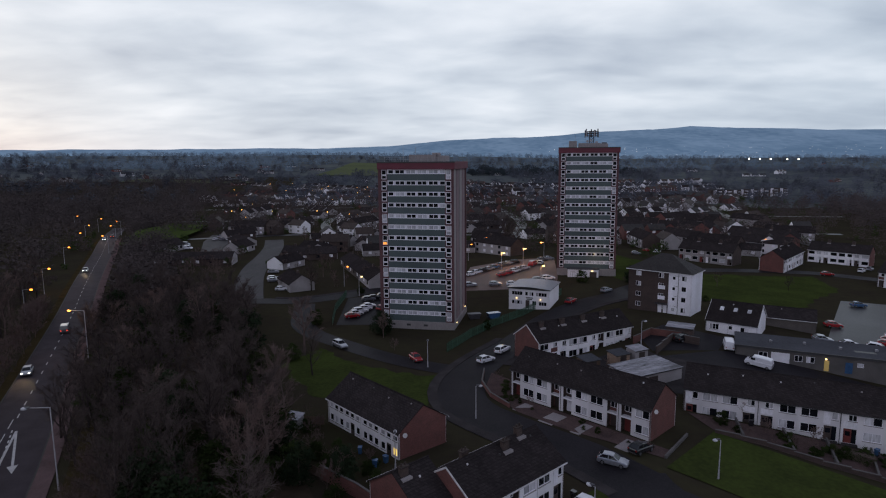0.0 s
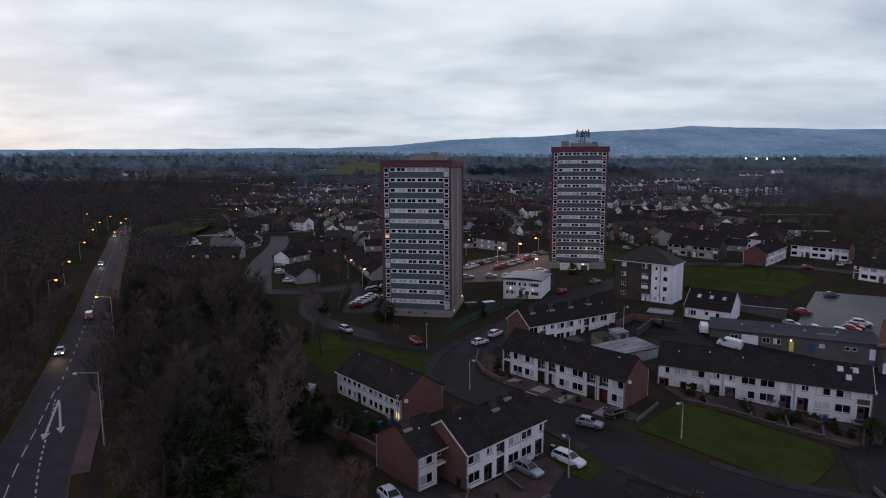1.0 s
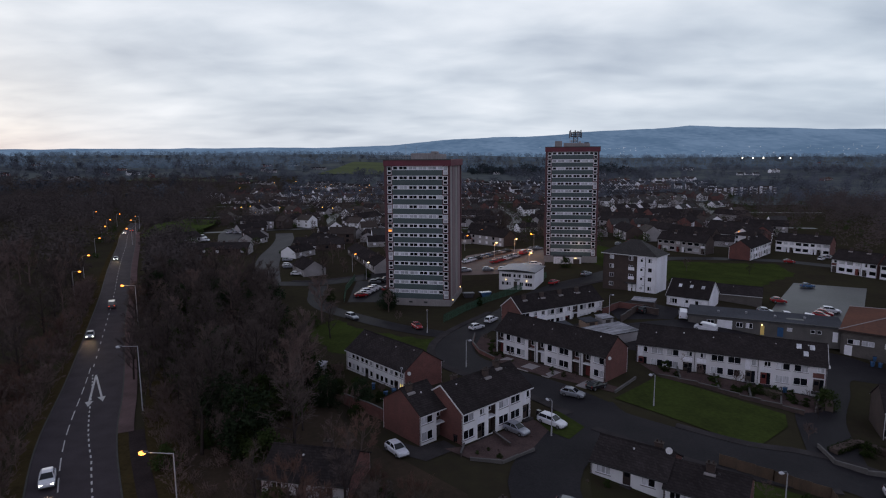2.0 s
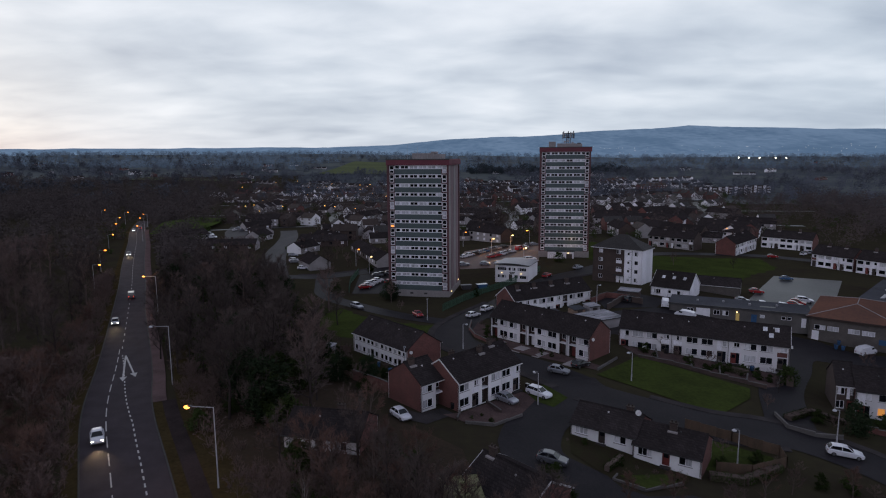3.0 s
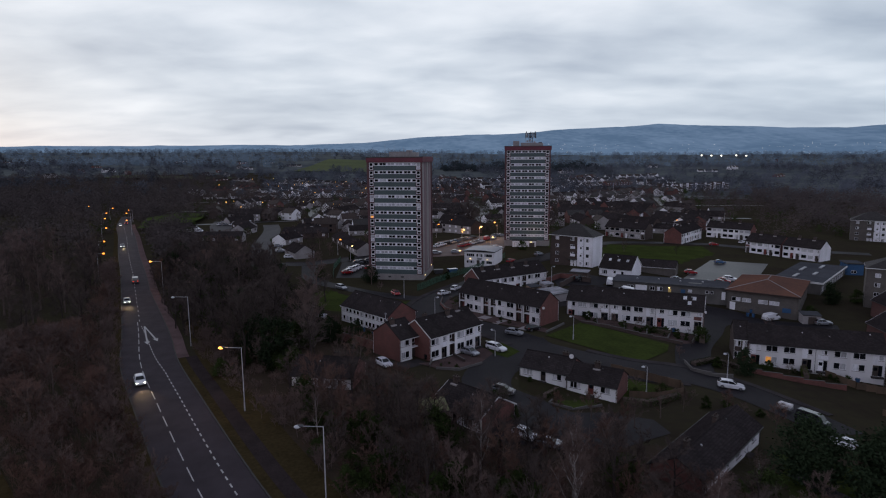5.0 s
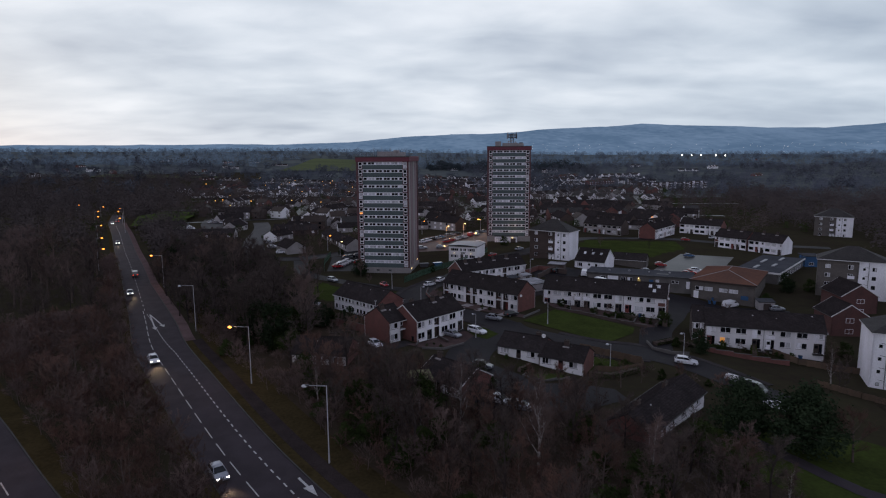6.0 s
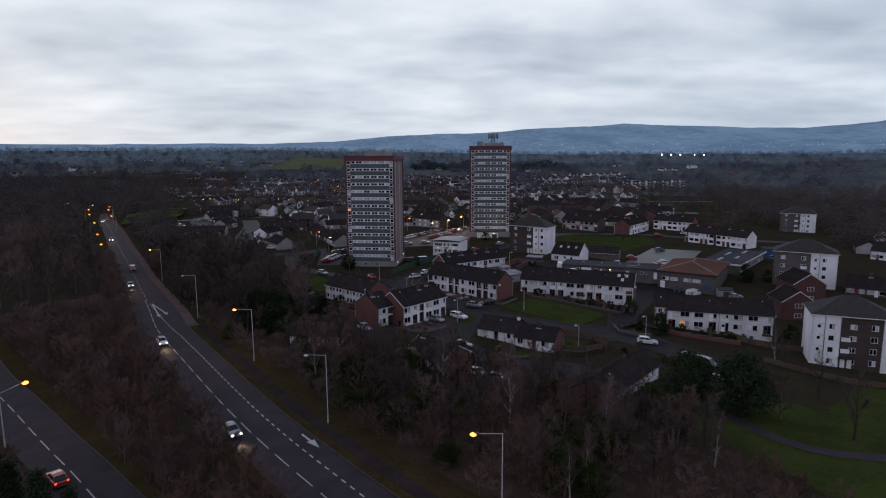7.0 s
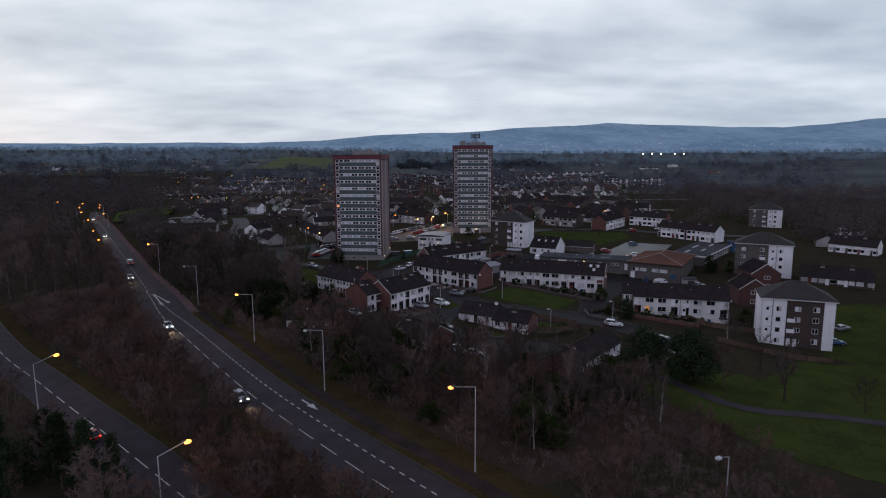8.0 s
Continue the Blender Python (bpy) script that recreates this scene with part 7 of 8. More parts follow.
BARE = [bare_tree("bare_tree", "leafless broad tree with dark brown twigs", 1, 12, 5.2, 0.24, BARK, TWIG), bare_tree("bare_tree", "leafless tall tree with dark twigs", 2, 14, 4.6, 0.26, BARK, TWIG, limbs=11, upright=0.8),
        bare_tree("bare_tree", "leafless young tree with reddish twigs", 3, 9, 3.6, 0.15, BARK, TWIG_RED, limbs=9, upright=0.9), bare_tree("bare_tree", "leafless spreading tree with reddish twigs", 4, 10.5, 5.0, 0.22, BARK, TWIG_RED),
        bare_tree("bare_tree", "leafless thicket tree with brown twigs", 5, 7.5, 4.0, 0.14, BARK, TWIG, limbs=10, upright=0.6)]
DARK_BARE = [bare_tree("dark_bare_tree", "leafless dark tree in the wood", 21, 11.5, 5.2, 0.24, DARK_BARK, DARK_TWIG), bare_tree("dark_bare_tree", "leafless tall dark tree in the wood", 22, 13, 4.6, 0.24, DARK_BARK, DARK_TWIG, upright=0.8),
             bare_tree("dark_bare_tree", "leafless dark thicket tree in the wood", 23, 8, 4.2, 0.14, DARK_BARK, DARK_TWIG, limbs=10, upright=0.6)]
BIRCHES = [bare_tree("birch_tree", "leafless silver birch with pale bark", 6, 13, 3.6, 0.19, BIRCH, TWIG, limbs=12, upright=1.3), bare_tree("birch_tree", "leafless silver birch with pale forked stem", 7, 11, 3.2, 0.17, BIRCH, TWIG, limbs=11, upright=1.4)]
BRUSH = [bare_tree("bare_shrub", "leafless tangled brown shrub in a thicket", 8, 4.6, 3.4, 0.07, BARK, TWIG, limbs=11, boughs=5, fine=8, upright=0.5, single=True), bare_tree("bare_shrub", "leafless reddish scrub in a thicket", 9, 3.8, 3.0, 0.06, BARK, TWIG_RED, limbs=11, boughs=5, fine=8, upright=0.5, single=True)]
GREENS = [leafy("evergreen_shrub", "dark evergreen shrub among bare trees", 11, 4.5, 2.6, 2200, SHRUB), leafy("evergreen_shrub", "ivy-green rounded shrub with small leaves", 12, 3.2, 2.2, 1800, SHRUB), leafy("evergreen_tree", "dark holly-like evergreen tree", 13, 7.5, 3.2, 3000, EVERGREEN, 0.2, category="tree", group="evergreen trees")]
CONIFERS = [leafy("conifer", "large dark bushy conifer", 14, 8.6, 4.4, 7000, EVERGREEN, 0.2, category="tree", group="conifers"), leafy("conifer", "tall dark pointed conifer", 15, 11, 2.8, 3500, EVERGREEN, 0.2, True, "tree", group="conifers")]
used = set()


def plant(model, x, y, size=1.0, turn=0.0, sink=0.0):
    m = pose(x, y, terrain(x, y) - sink, 0, 0, turn) @ Matrix.Scale(size, 4)
    if model in BARE or model in BRUSH or model in DARK_BARE:
        waiting.append((model, m))
        return model
    return put(model, m)


waiting = []


def settle(models, label, category, stuff):
    """The 232 nearest of a kind stand singly; those further up the valley are one mass."""
    mine = sorted((w for w in waiting if w[0] in models), key=lambda w: w[1].translation.y)
    for model, m in mine[:232]:
        put(model, m)
    mass = Shape()
    for model, m in mine[232:]:
        for ob in [model] if model.type == "MESH" else model.children:
            pts = np.empty(len(ob.data.vertices) * 3, np.float32)
            ob.data.vertices.foreach_get("co", pts)
            n, t = len(mass.v), np.array(m)
            mass.v.extend(map(tuple, (pts.reshape(-1, 3) @ t[:3, :3].T + t[:3, 3]).tolist()))
            mass.f.extend(tuple(i + n for i in f.vertices) for f in ob.data.polygons)
    if mass.v:
        tagged(new("woods", mass.mesh("woods", stuff)), label, category, kind="stuff")


def put(model, m):
    if model.name not in used:
        used.add(model.name)
        model.matrix_basis = m
        return model
    c = copy_thing(model, Matrix())
    c.matrix_basis = m
    return c


def inside(x, y, poly):
    hit = False
    for (ax, ay), (bx, by) in zip(poly, poly[1:] + poly[:1]):
        if (ay > y) != (by > y) and x < (bx - ax) * (y - ay) / (by - ay) + ax:
            hit = not hit
    return hit


def blocked(x, y, room=1.2):
    """True on or beside a house, or on the main road."""
    for hx, hy, turn, length, depth in FOOTPRINTS:
        c, s = math.cos(radians(turn)), math.sin(radians(turn))
        u, v = (x - hx) * c + (y - hy) * s, (y - hy) * c - (x - hx) * s
        if -room < u < length + room and -room < v < depth + room:
            return True
    return any((x - q.x) ** 2 + (y - q.y) ** 2 < 20 for q in main_pts)


def grove(poly, count, models, lo, hi, seed, gap=2.5):
    r, made, tries = rng(seed), [], 0
    x0, x1 = min(p[0] for p in poly), max(p[0] for p in poly)
    y0, y1 = min(p[1] for p in poly), max(p[1] for p in poly)
    while len(made) < count and tries < count * 40:
        tries += 1
        x, y = r.uniform(x0, x1), r.uniform(y0, y1)
        if not inside(x, y, poly) or blocked(x, y) or any((x - a) ** 2 + (y - b) ** 2 < gap * gap for a, b in made):
            continue
        made.append((x, y))
        plant(r.choice(models), x, y, r.uniform(lo, hi), r.uniform(0, 360))


def bank(pts, lo, hi, count, models, small, large, seed):
    """Trees along a road, at an offset to the left of its way."""
    r, nrm = rng(seed), normals(pts)
    for _ in range(count):
        k = r.randrange(len(pts))
        q = pts[k] + nrm[k] * r.uniform(lo, hi)
        if not blocked(q.x, q.y):
            plant(r.choice(models), q.x, q.y, r.uniform(small, large), r.uniform(0, 360))


def thicket(label, poly, count, stuff, seed, low=1.2, high=3.2):
    """Undergrowth nobody could count: clumps of fine twigs all over an area, in one mesh."""
    r, s, made = rng(seed), Shape(), 0
    x0, x1 = min(p[0] for p in poly), max(p[0] for p in poly)
    y0, y1 = min(p[1] for p in poly), max(p[1] for p in poly)
    while made < count:
        x, y = r.uniform(x0, x1), r.uniform(y0, y1)
        if not inside(x, y, poly):
            continue
        made += 1
        h = r.uniform(low, high) * (0.7 + 0.6 * abs(noise.noise((x / 9, y / 9, seed))))
        base = Vector((x, y, terrain(x, y)))
        for _ in range(46):
            a, out = r.uniform(0, 6.28), r.uniform(0.2, 1.1)
            p = base + Vector((math.cos(a) * r.random() * h * 0.5, math.sin(a) * r.random() * h * 0.5, h * r.uniform(0.0, 0.6)))
            q = p + Vector((math.cos(a) * out * 0.5, math.sin(a) * out * 0.5, r.uniform(0.2, 1.0))) * h * 0.5
            twig(s, p, q, 0.026)
            twig(s, p.lerp(q, 0.5), p.lerp(q, 0.6) + Vector((r.uniform(-1, 1), r.uniform(-1, 1), r.uniform(-0.1, 0.8))) * h * 0.3, 0.020)
    ob = new("undergrowth", s.mesh("undergrowth", stuff))
    return tagged(ob, label, "undergrowth", kind="stuff")


# wood between the main road and the estate
WOOD_E = [(-88, 164), (-76, 138), (-55, 98), (-40, 68), (-29, 50), (-17, 50), (-20, 72), (-23, 92), (-36, 116), (-44, 146), (-54, 164), (-84, 176)]
grove(WOOD_E, 105, DARK_BARE * 2 + BARE[:1], 0.75, 1.1, 41, 3.6)
grove(WOOD_E, 60, BRUSH[:1] + GREENS[:2] * 2, 0.8, 1.3, 42, 2.6)
grove(WOOD_E, 40, GREENS, 0.8, 1.25, 59, 3.0)
WOOD_S = [(-22, 42), (-13, 22), (-1, 3), (10, -12), (22, -22), (44, -12), (42, 8), (30, 20), (10, 15), (2, 22), (0, 36), (-8, 44), (-14, 41)]
grove(WOOD_S, 56, BARE[2:] + DARK_BARE * 2 + BIRCHES[1:], 0.55, 0.85, 43, 3.0)
grove(WOOD_S, 84, BRUSH * 2 + GREENS[:2], 0.7, 1.3, 44, 2.0)
grove([(-5, 27), (3, 24), (12, 23), (18, 18), (15, 7), (-1, 9)], 20, DARK_BARE * 2 + BARE[4:], 0.6, 0.85, 65, 2.6)
PARK_EDGE = [(16, -28), (30, -44), (52, -40), (50, -22), (44, -10), (24, -20)]
grove(PARK_EDGE, 16, BARE[2:4], 0.45, 0.7, 51, 3.2)
grove(PARK_EDGE, 18, BRUSH, 0.8, 1.2, 52, 2.4)
# wood beyond the main road, and the strip between the two roads
WOOD_W = [(-76, 84), (-91, 119), (-109, 159), (-116, 175), (-170, 190), (-170, 150), (-122, 104), (-98, 70)]
grove(WOOD_W, 74, DARK_BARE + BARE[:2], 0.8, 1.2, 45, 4.2)
STRIP = [(-72, 78), (-62, 56), (-50, 34), (-37, 11), (-28, -4), (-18, -18), (-9, -30), (-3, -40), (-10, -46), (-24, -20), (-38, 0), (-54, 20), (-80, 52), (-90, 66)]
grove(STRIP, 52, BARE[2:], 0.45, 0.72, 46, 3.2)
grove(STRIP, 90, BRUSH, 0.8, 1.2, 47, 1.9)
near_main = [q for q in main_pts if -44 < q.y < 165]
near_side = [q for q in side_pts if -60 < q.y < 70]
bank(near_main, -8.0, -4.6, 110, BRUSH, 0.75, 1.15, 49)
bank(near_main, -10, -5.6, 46, BARE[2:], 0.5, 0.75, 53)
bank(near_main, 12, 16, 50, BRUSH, 0.5, 0.8, 55)
bank(near_side, 6.5, 10, 34, BRUSH, 0.6, 0.95, 56)
bank(near_side, -9.5, -5.0, 70, BARE[4:] + BRUSH, 0.7, 1.1, 57)
bank(near_side, -16, -9, 30, BARE[2:] + GREENS[2:], 0.6, 0.9, 58)
grove([(-88, 152), (-73, 120), (-59, 92), (-49, 72), (-44, 74), (-56, 100), (-70, 128), (-82, 152)], 26, DARK_BARE, 0.6, 0.85, 54, 3.0)
EDGE_E = [(-88, 156), (-76, 130), (-62, 102), (-51, 79), (-38, 54), (-22, 32), (-8, 11), (4, -6), (14, -18), (20, -16), (8, 0), (-6, 22), (-20, 46), (-36, 76), (-52, 108), (-66, 134)]
grove(EDGE_E, 86, BRUSH * 3 + GREENS[:2], 0.6, 1.0, 50, 2.0)
bins = ((-10.6, 78.0), (-6.9, 75.4), (-8.2, 74.2))
for k, (x, y) in enumerate(bins):
    wheelie_bin(x, y, 40 * k, CAR_PAINT["blue"], "blue plastic wheelie bin in a back garden")
WEST = [(-62, 8), (-46, -10), (-40, -20), (-60, -60), (-140, -30), (-150, 60), (-120, 84), (-90, 40)]
grove(WEST, 20, BARE + GREENS, 0.6, 0.9, 48, 3.6)
for x, y, s in ((-46.5, -19.5, 0.8), (-40.5, -30.5, 0.75), (-52.0, -12.0, 0.6), (-38.5, -21.5, 0.85), (-35.2, -22.4, 0.8), (-32.0, -23.0, 0.65), (-42.0, -17.5, 0.75)):
    plant(CONIFERS[1], x, y, s, x * 7)
thicket("tangled brown undergrowth between the two roads", [(-70, 80), (-58, 56), (-47, 34), (-34, 11), (-25, -4), (-15, -18), (-5, -32), (0, -42), (-8, -46), (-26, -16), (-40, 4), (-56, 23), (-82, 54), (-98, 76), (-80, 96)], 760, TWIG_RED, 61)
thicket("tangled brown undergrowth below the estate", [(-51, 79), (-38, 54), (-22, 32), (-8, 11), (4, -6), (16, -22), (34, -46), (54, -40), (48, -10), (40, 8), (28, 20), (8, 17), (0, 36), (-14, 44), (-22, 62), (-30, 84)], 820, TWIG, 62, 1.0, 2.6)
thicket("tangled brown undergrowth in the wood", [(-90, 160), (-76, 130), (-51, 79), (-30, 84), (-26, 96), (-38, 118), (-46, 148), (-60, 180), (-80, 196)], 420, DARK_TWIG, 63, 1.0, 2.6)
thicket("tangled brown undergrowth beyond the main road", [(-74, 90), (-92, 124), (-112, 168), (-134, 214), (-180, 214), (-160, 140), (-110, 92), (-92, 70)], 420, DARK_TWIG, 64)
# lone trees on the estate
for k, (x, y, s) in enumerate(((-29, 128, 1.05), (-24, 112, 0.7), (-13, 141, 0.7), (-40, 190, 0.8), (86, 184, 0.6), (106, 180, 0.55), (48, 240, 1.1), (30, 262, 1.2), (62, 262, 1.2), (74, 276, 1.2), (68.5, -3.5, 0.8), (79, -9, 0.75), (76, 14, 0.75), (96, -16, 0.8), (84, 36, 0.7), (-6, 206, 0.8), (2, 230, 0.9), (62, 70, 0.35), (48, 90, 0.35))):
    plant((BARE[k % 5], DARK_BARE[k % 3])[y < 40 or k % 2], x, y, s, k * 47)
for k, (x, y, s) in enumerate(((-3.5, 27.5, 0.8), (2.0, 22.6, 0.85), (7.6, 22.0, 0.8), (11.0, 24.6, 0.7), (-1.5, 34.5, 0.7), (5.2, 20.4, 0.75), (-6, 38, 0.8), (-9, 47, 0.8), (-13, 52, 0.75), (22.5, 30, 0.55), (28, 30.5, 0.5), (34, 28, 0.6), (30, 22, 0.7), (40, 33, 0.5), (45, 36, 0.45), (52, 35, 0.5), (56, 28, 0.45), (47, 4, 0.7), (54, 8, 0.6), (62, 4, 0.75), (26, 17, 0.8))):
    plant(BARE[2 + k % 3], x, y, s, k * 71)
# small bushes in front gardens and yards
FRONT_BUSHES = [(44, 88.5, 0.45), (49.5, 86.0, 0.5), (55, 82.5, 0.55), (60, 79.5, 0.5), (64.5, 77.5, 0.4), (51.5, 82.0, 0.35), (12.2, 103, 0.4), (11, 108, 0.45), (15.2, 95.5, 0.35), (-7.5, 69.5, 0.6), (-13.5, 68.5, 0.7), (-20, 80, 0.6), (-16.5, 76.5, 0.5), (-24, 92, 0.6), (76, 56.5, 0.45), (81, 54.5, 0.4), (23.5, 113.5, 0.5)]
YARD_BUSHES = [(29.5, 114.8, 0.45), (38, 106.5, 0.5), (36.5, 49.5, 0.4), (41, 46, 0.5), (45, 44.5, 0.55), (56, 62.5, 0.5), (63.2, 56.2, 0.5), (100, 56, 0.7), (97, 51, 0.6), (88, 84, 0.7), (106, 96, 0.8), (112, 110, 0.8), (-9.5, 130, 0.6), (-30, 122, 0.7), (36, 181, 0.6), (66, 150, 0.5), (72, 160, 0.5)]
for k, (x, y, s) in enumerate(FRONT_BUSHES + YARD_BUSHES):
    plant((BRUSH[k % 2], GREENS[k % 2])[k % 3 == 0], x, y, s, k * 53)
def overgrown(line, count, wide, seed, lo=0.16, hi=0.36):
    """Small winter shrubs, brown and green, scattered along a row of gardens."""
    r = rng(seed)
    for _ in range(count):
        k = r.randrange(len(line) - 1)
        q = Vector(line[k]).lerp(Vector(line[k + 1]), r.random()) + Vector((r.uniform(-wide, wide), r.uniform(-wide, wide)))
        if not blocked(q.x, q.y, 0.5):
            plant(r.choice((BRUSH[0], BRUSH[1], GREENS[0], GREENS[1])), q.x, q.y, r.uniform(lo, hi), r.uniform(0, 360))


overgrown([(42.5, 88), (49, 84.5), (55, 80), (62, 75.5)], 34, 2.2, 71)
overgrown([(10.6, 108), (11, 101), (15, 94), (22, 87), (30, 80)], 16, 1.2, 72, 0.12, 0.26)
overgrown([(-23, 88), (-17, 80), (-10, 72)], 26, 3.5, 73, 0.25, 0.6)
overgrown([(22, 112), (32, 113), (40, 108), (36, 102), (28, 104)], 22, 3.0, 74, 0.2, 0.4)
overgrown([(69, 60), (78, 56), (88, 53)], 14, 1.8, 75, 0.18, 0.34)
overgrown([(36, 47), (44, 43), (52, 38), (58, 30)], 18, 3.0, 76, 0.2, 0.45)
overgrown([(5, 54), (9, 54), (14, 60)], 9, 1.2, 77, 0.12, 0.24)
BACK_GARDENS = [(-50, 183), (-14, 204), (-16, 300), (-66, 326), (-64, 250)]
grove(BACK_GARDENS, 70, BRUSH, 0.35, 0.8, 78, 2.2)
grove(BACK_GARDENS, 14, BARE, 0.4, 0.65, 79, 6.0)
grove([(-72, 198), (-83, 262), (-104, 268), (-92, 200)], 40, BRUSH, 0.5, 1.0, 80, 2.2)
overgrown([(20, 47), (26, 40), (32, 37)], 9, 1.2, 78, 0.12, 0.24)
plant(BIRCHES[0], 8.8, 12.4, 0.9, 20)
plant(BIRCHES[0], 17.6, 1.2, 1.05, 140)
plant(BIRCHES[1], 30.0, -4.0, 0.9, 60)
plant(BIRCHES[1], 83.5, 37.5, 0.85, 200)
plant(CONIFERS[0], 50.4, 11.6, 0.95, 10)
plant(CONIFERS[0], 56.6, 6.4, 1.1, 120)
plant(CONIFERS[0], -13.5, 144.2, 0.62, 40)
for k, (x, y, s) in enumerate(((14.5, 33.5, 0.75), (16.0, 30.5, 0.6), (-21, 77, 0.7), (-23, 82, 0.8), (-27, 74, 0.9), (-19, 71, 0.6), (-12, 66, 0.6), (12, 146, 0.7), (26, 176, 0.6), (66, 74.5, 0.75), (57.5, 79.5, 0.5), (56, 80.4, 0.45), (72.8, 58.5, 0.6), (62, 58.5, 0.6), (65.5, 54.5, 0.7), (45, 188, 0.8), (-24, 186, 0.7), (-17, 69.5, 0.7), (-19, 74, 0.75), (-14.6, 74.2, 0.55), (-11.6, 70, 0.62), (-22, 71, 0.7), (-9, 72.4, 0.5), (60, 186, 0.7), (-31, 152, 0.8), (120, 108, 0.9), (117, 104, 0.8), (124, 103, 0.8))):
    plant(GREENS[k % 3 if s > 0.6 else 1], x, y, s, k * 61)

settle(BARE, "dense bare brown trees of the wood", "woods", TWIG)
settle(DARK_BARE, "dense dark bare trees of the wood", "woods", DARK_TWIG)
settle(BRUSH, "tangled bare brown shrubs of the wood", "thicket", TWIG)

# ---- distant woods: clumps of bare twigs, too far to count ----
def far_crowns(name, label, spots, stuff, seed, dense=60, thin=1.0, piece=1.0):
    """Many small tree crowns in one mesh: each a ragged cluster of slivers over a short stem."""
    r, s = rng(seed), Shape()
    for x, y, size in spots:
        base = Vector((x, y, terrain(x, y)))
        wide = size * r.uniform(0.34, 0.5)
        lean = r.uniform(0.75, 1.2)
        for _ in range(dense):
            a, q, k = r.uniform(0, 6.28), r.random() ** 0.5, r.random()
            p = base + Vector((wide * q * math.cos(a), wide * q * math.sin(a), size * lean * (0.10 + 0.90 * k * (1 - 0.35 * q * q))))
            d = Vector((r.uniform(-1, 1), r.uniform(-1, 1), r.uniform(-0.3, 1))).normalized() * size * piece * r.uniform(0.10, 0.22)
            u = d.orthogonal().normalized() * size * thin * piece * r.uniform(0.035, 0.075)
            n = len(s.v)
            s.v += [tuple(p - u), tuple(p + u), tuple(p + d)]
            s.f.append((n, n + 1, n + 2))
    ob = new(name, s.mesh(name, stuff))
    return tagged(ob, label, "woods", kind="stuff")


def in_town(x, y):
    return y < 900 and -84 - (y - 250) * 0.40 < x < 160 + (y - 240) * 0.36


r = rng(77)
near_spots, mid_spots, edge_spots, dark_spots = [], [], [], []
for _ in range(1300):  # trees scattered through and round the suburb
    x, y = r.uniform(-240, 420), r.uniform(230, 640)
    if noise.noise((x / 60, y / 60, 0)) > -0.2 and not (-12 < x < 60 and y < 250) and not blocked(x, y, 2.0) and not (-150 < x < -56 and y < 345):
        near_spots.append((x, y, r.uniform(5, 11)))
for _ in range(900):  # the wood right of the estate
    x, y = r.uniform(190, 520), r.uniform(120, 520)
    if x > 150 + (y - 100) * 0.42 + 30 * noise.noise((y / 50, 1, 1)) and not blocked(x, y, 2.0) and math.hypot(x - 203, y - 200) > 24:
        dark_spots.append((x, y, r.uniform(9, 14)))
west_spots = []
for _ in range(1500):  # the wood left of the main road
    y = r.uniform(40, 620)
    x = r.uniform(-460, -100)
    if x < -122 - max(0, y - 175) * 0.47 and (y > 185 or x < -165):
        west_spots.append((x, y, r.uniform(8, 13)))
for _ in range(1100):  # its far end, where the road bends out of sight
    y = r.uniform(400, 1000)
    x = r.uniform(-0.95, -0.26) * y - 60
    west_spots.append((x, y, r.uniform(8, 14)))
for _ in range(260):  # both sides of the far main road
    y = r.uniform(150, 430)
    x = -99 - (y - 161) * 0.47 + r.uniform(11, 30)
    if not (-176 < x < -128 and 286 < y < 400) and not (x > -90 and y > 185):
        west_spots.append((x, y, r.uniform(7, 11)))
for _ in range(700):  # dark trees over the far streets
    x, y = r.uniform(-260, 380), r.uniform(340, 760)
    if noise.noise((x / 45, y / 45, 3)) > -0.05:
        dark_spots.append((x, y, r.uniform(7, 13)))
belt_spots = []
for _ in range(5200):  # hedgerows and tree belts between the fields
    y = r.uniform(560, 2300)
    x = r.uniform(-1.0, 1.0) * (y * 0.9)
    k = abs(noise.noise((x / 170, y / 120, 21)))
    if k < 0.085 and not (-250 < x < -60 and 1180 < y < 1860) and not (in_town(x, y) and r.random() < 0.6):
        belt_spots.append((x, y, r.uniform(9, 19)))
for _ in range(2400):
    y = r.uniform(540, 1500)
    x = r.uniform(-1.0, 1.0) * (y * 0.95)
    if noise.noise((x / 150, y / 90, 5)) > -0.16 and not (-280 < x < -50 and y > 1330):
        (west_spots if x < -0.2 * y - 40 and y < 1000 else mid_spots).append((x, y, r.uniform(8, 15)))
for _ in range(4600):
    y = 1350 + 1900 * r.random() ** 1.3
    x = r.uniform(-1.0, 1.0) * (y * 0.95)
    if noise.noise((x / 420, y / 150, 9)) > -0.14 and not (-290 < x < -40 and y < 1900):
        edge_spots.append((x, y, r.uniform(12, 22)))
pine_spots = []
for _ in range(520):
    x, y = r.uniform(66, 420), r.uniform(1240, 1520)
    if noise.noise((x / 70, y / 60, 14)) > -0.25:
        pine_spots.append((x, y, r.uniform(9, 17) + 6 * noise.noise((x / 45, 2.0, 5.0))))
shrub_spots = []
for _ in range(620):  # evergreens in the gardens of the far streets
    x, y = r.uniform(-200, 330), r.uniform(215, 620)
    if not (-14 < x < 74 and y < 262) and not blocked(x, y, 1.5):
        shrub_spots.append((x, y, r.uniform(2.0, 5.5)))
far_crowns("shrubbery", "dark evergreen hedges and shrubs among far houses", shrub_spots, SHRUB, 6, 90, 1.2)
far_crowns("woods", "dense bare brown wood beside the main road", west_spots, FAR_DARK, 4, 130, 0.75, 0.62)
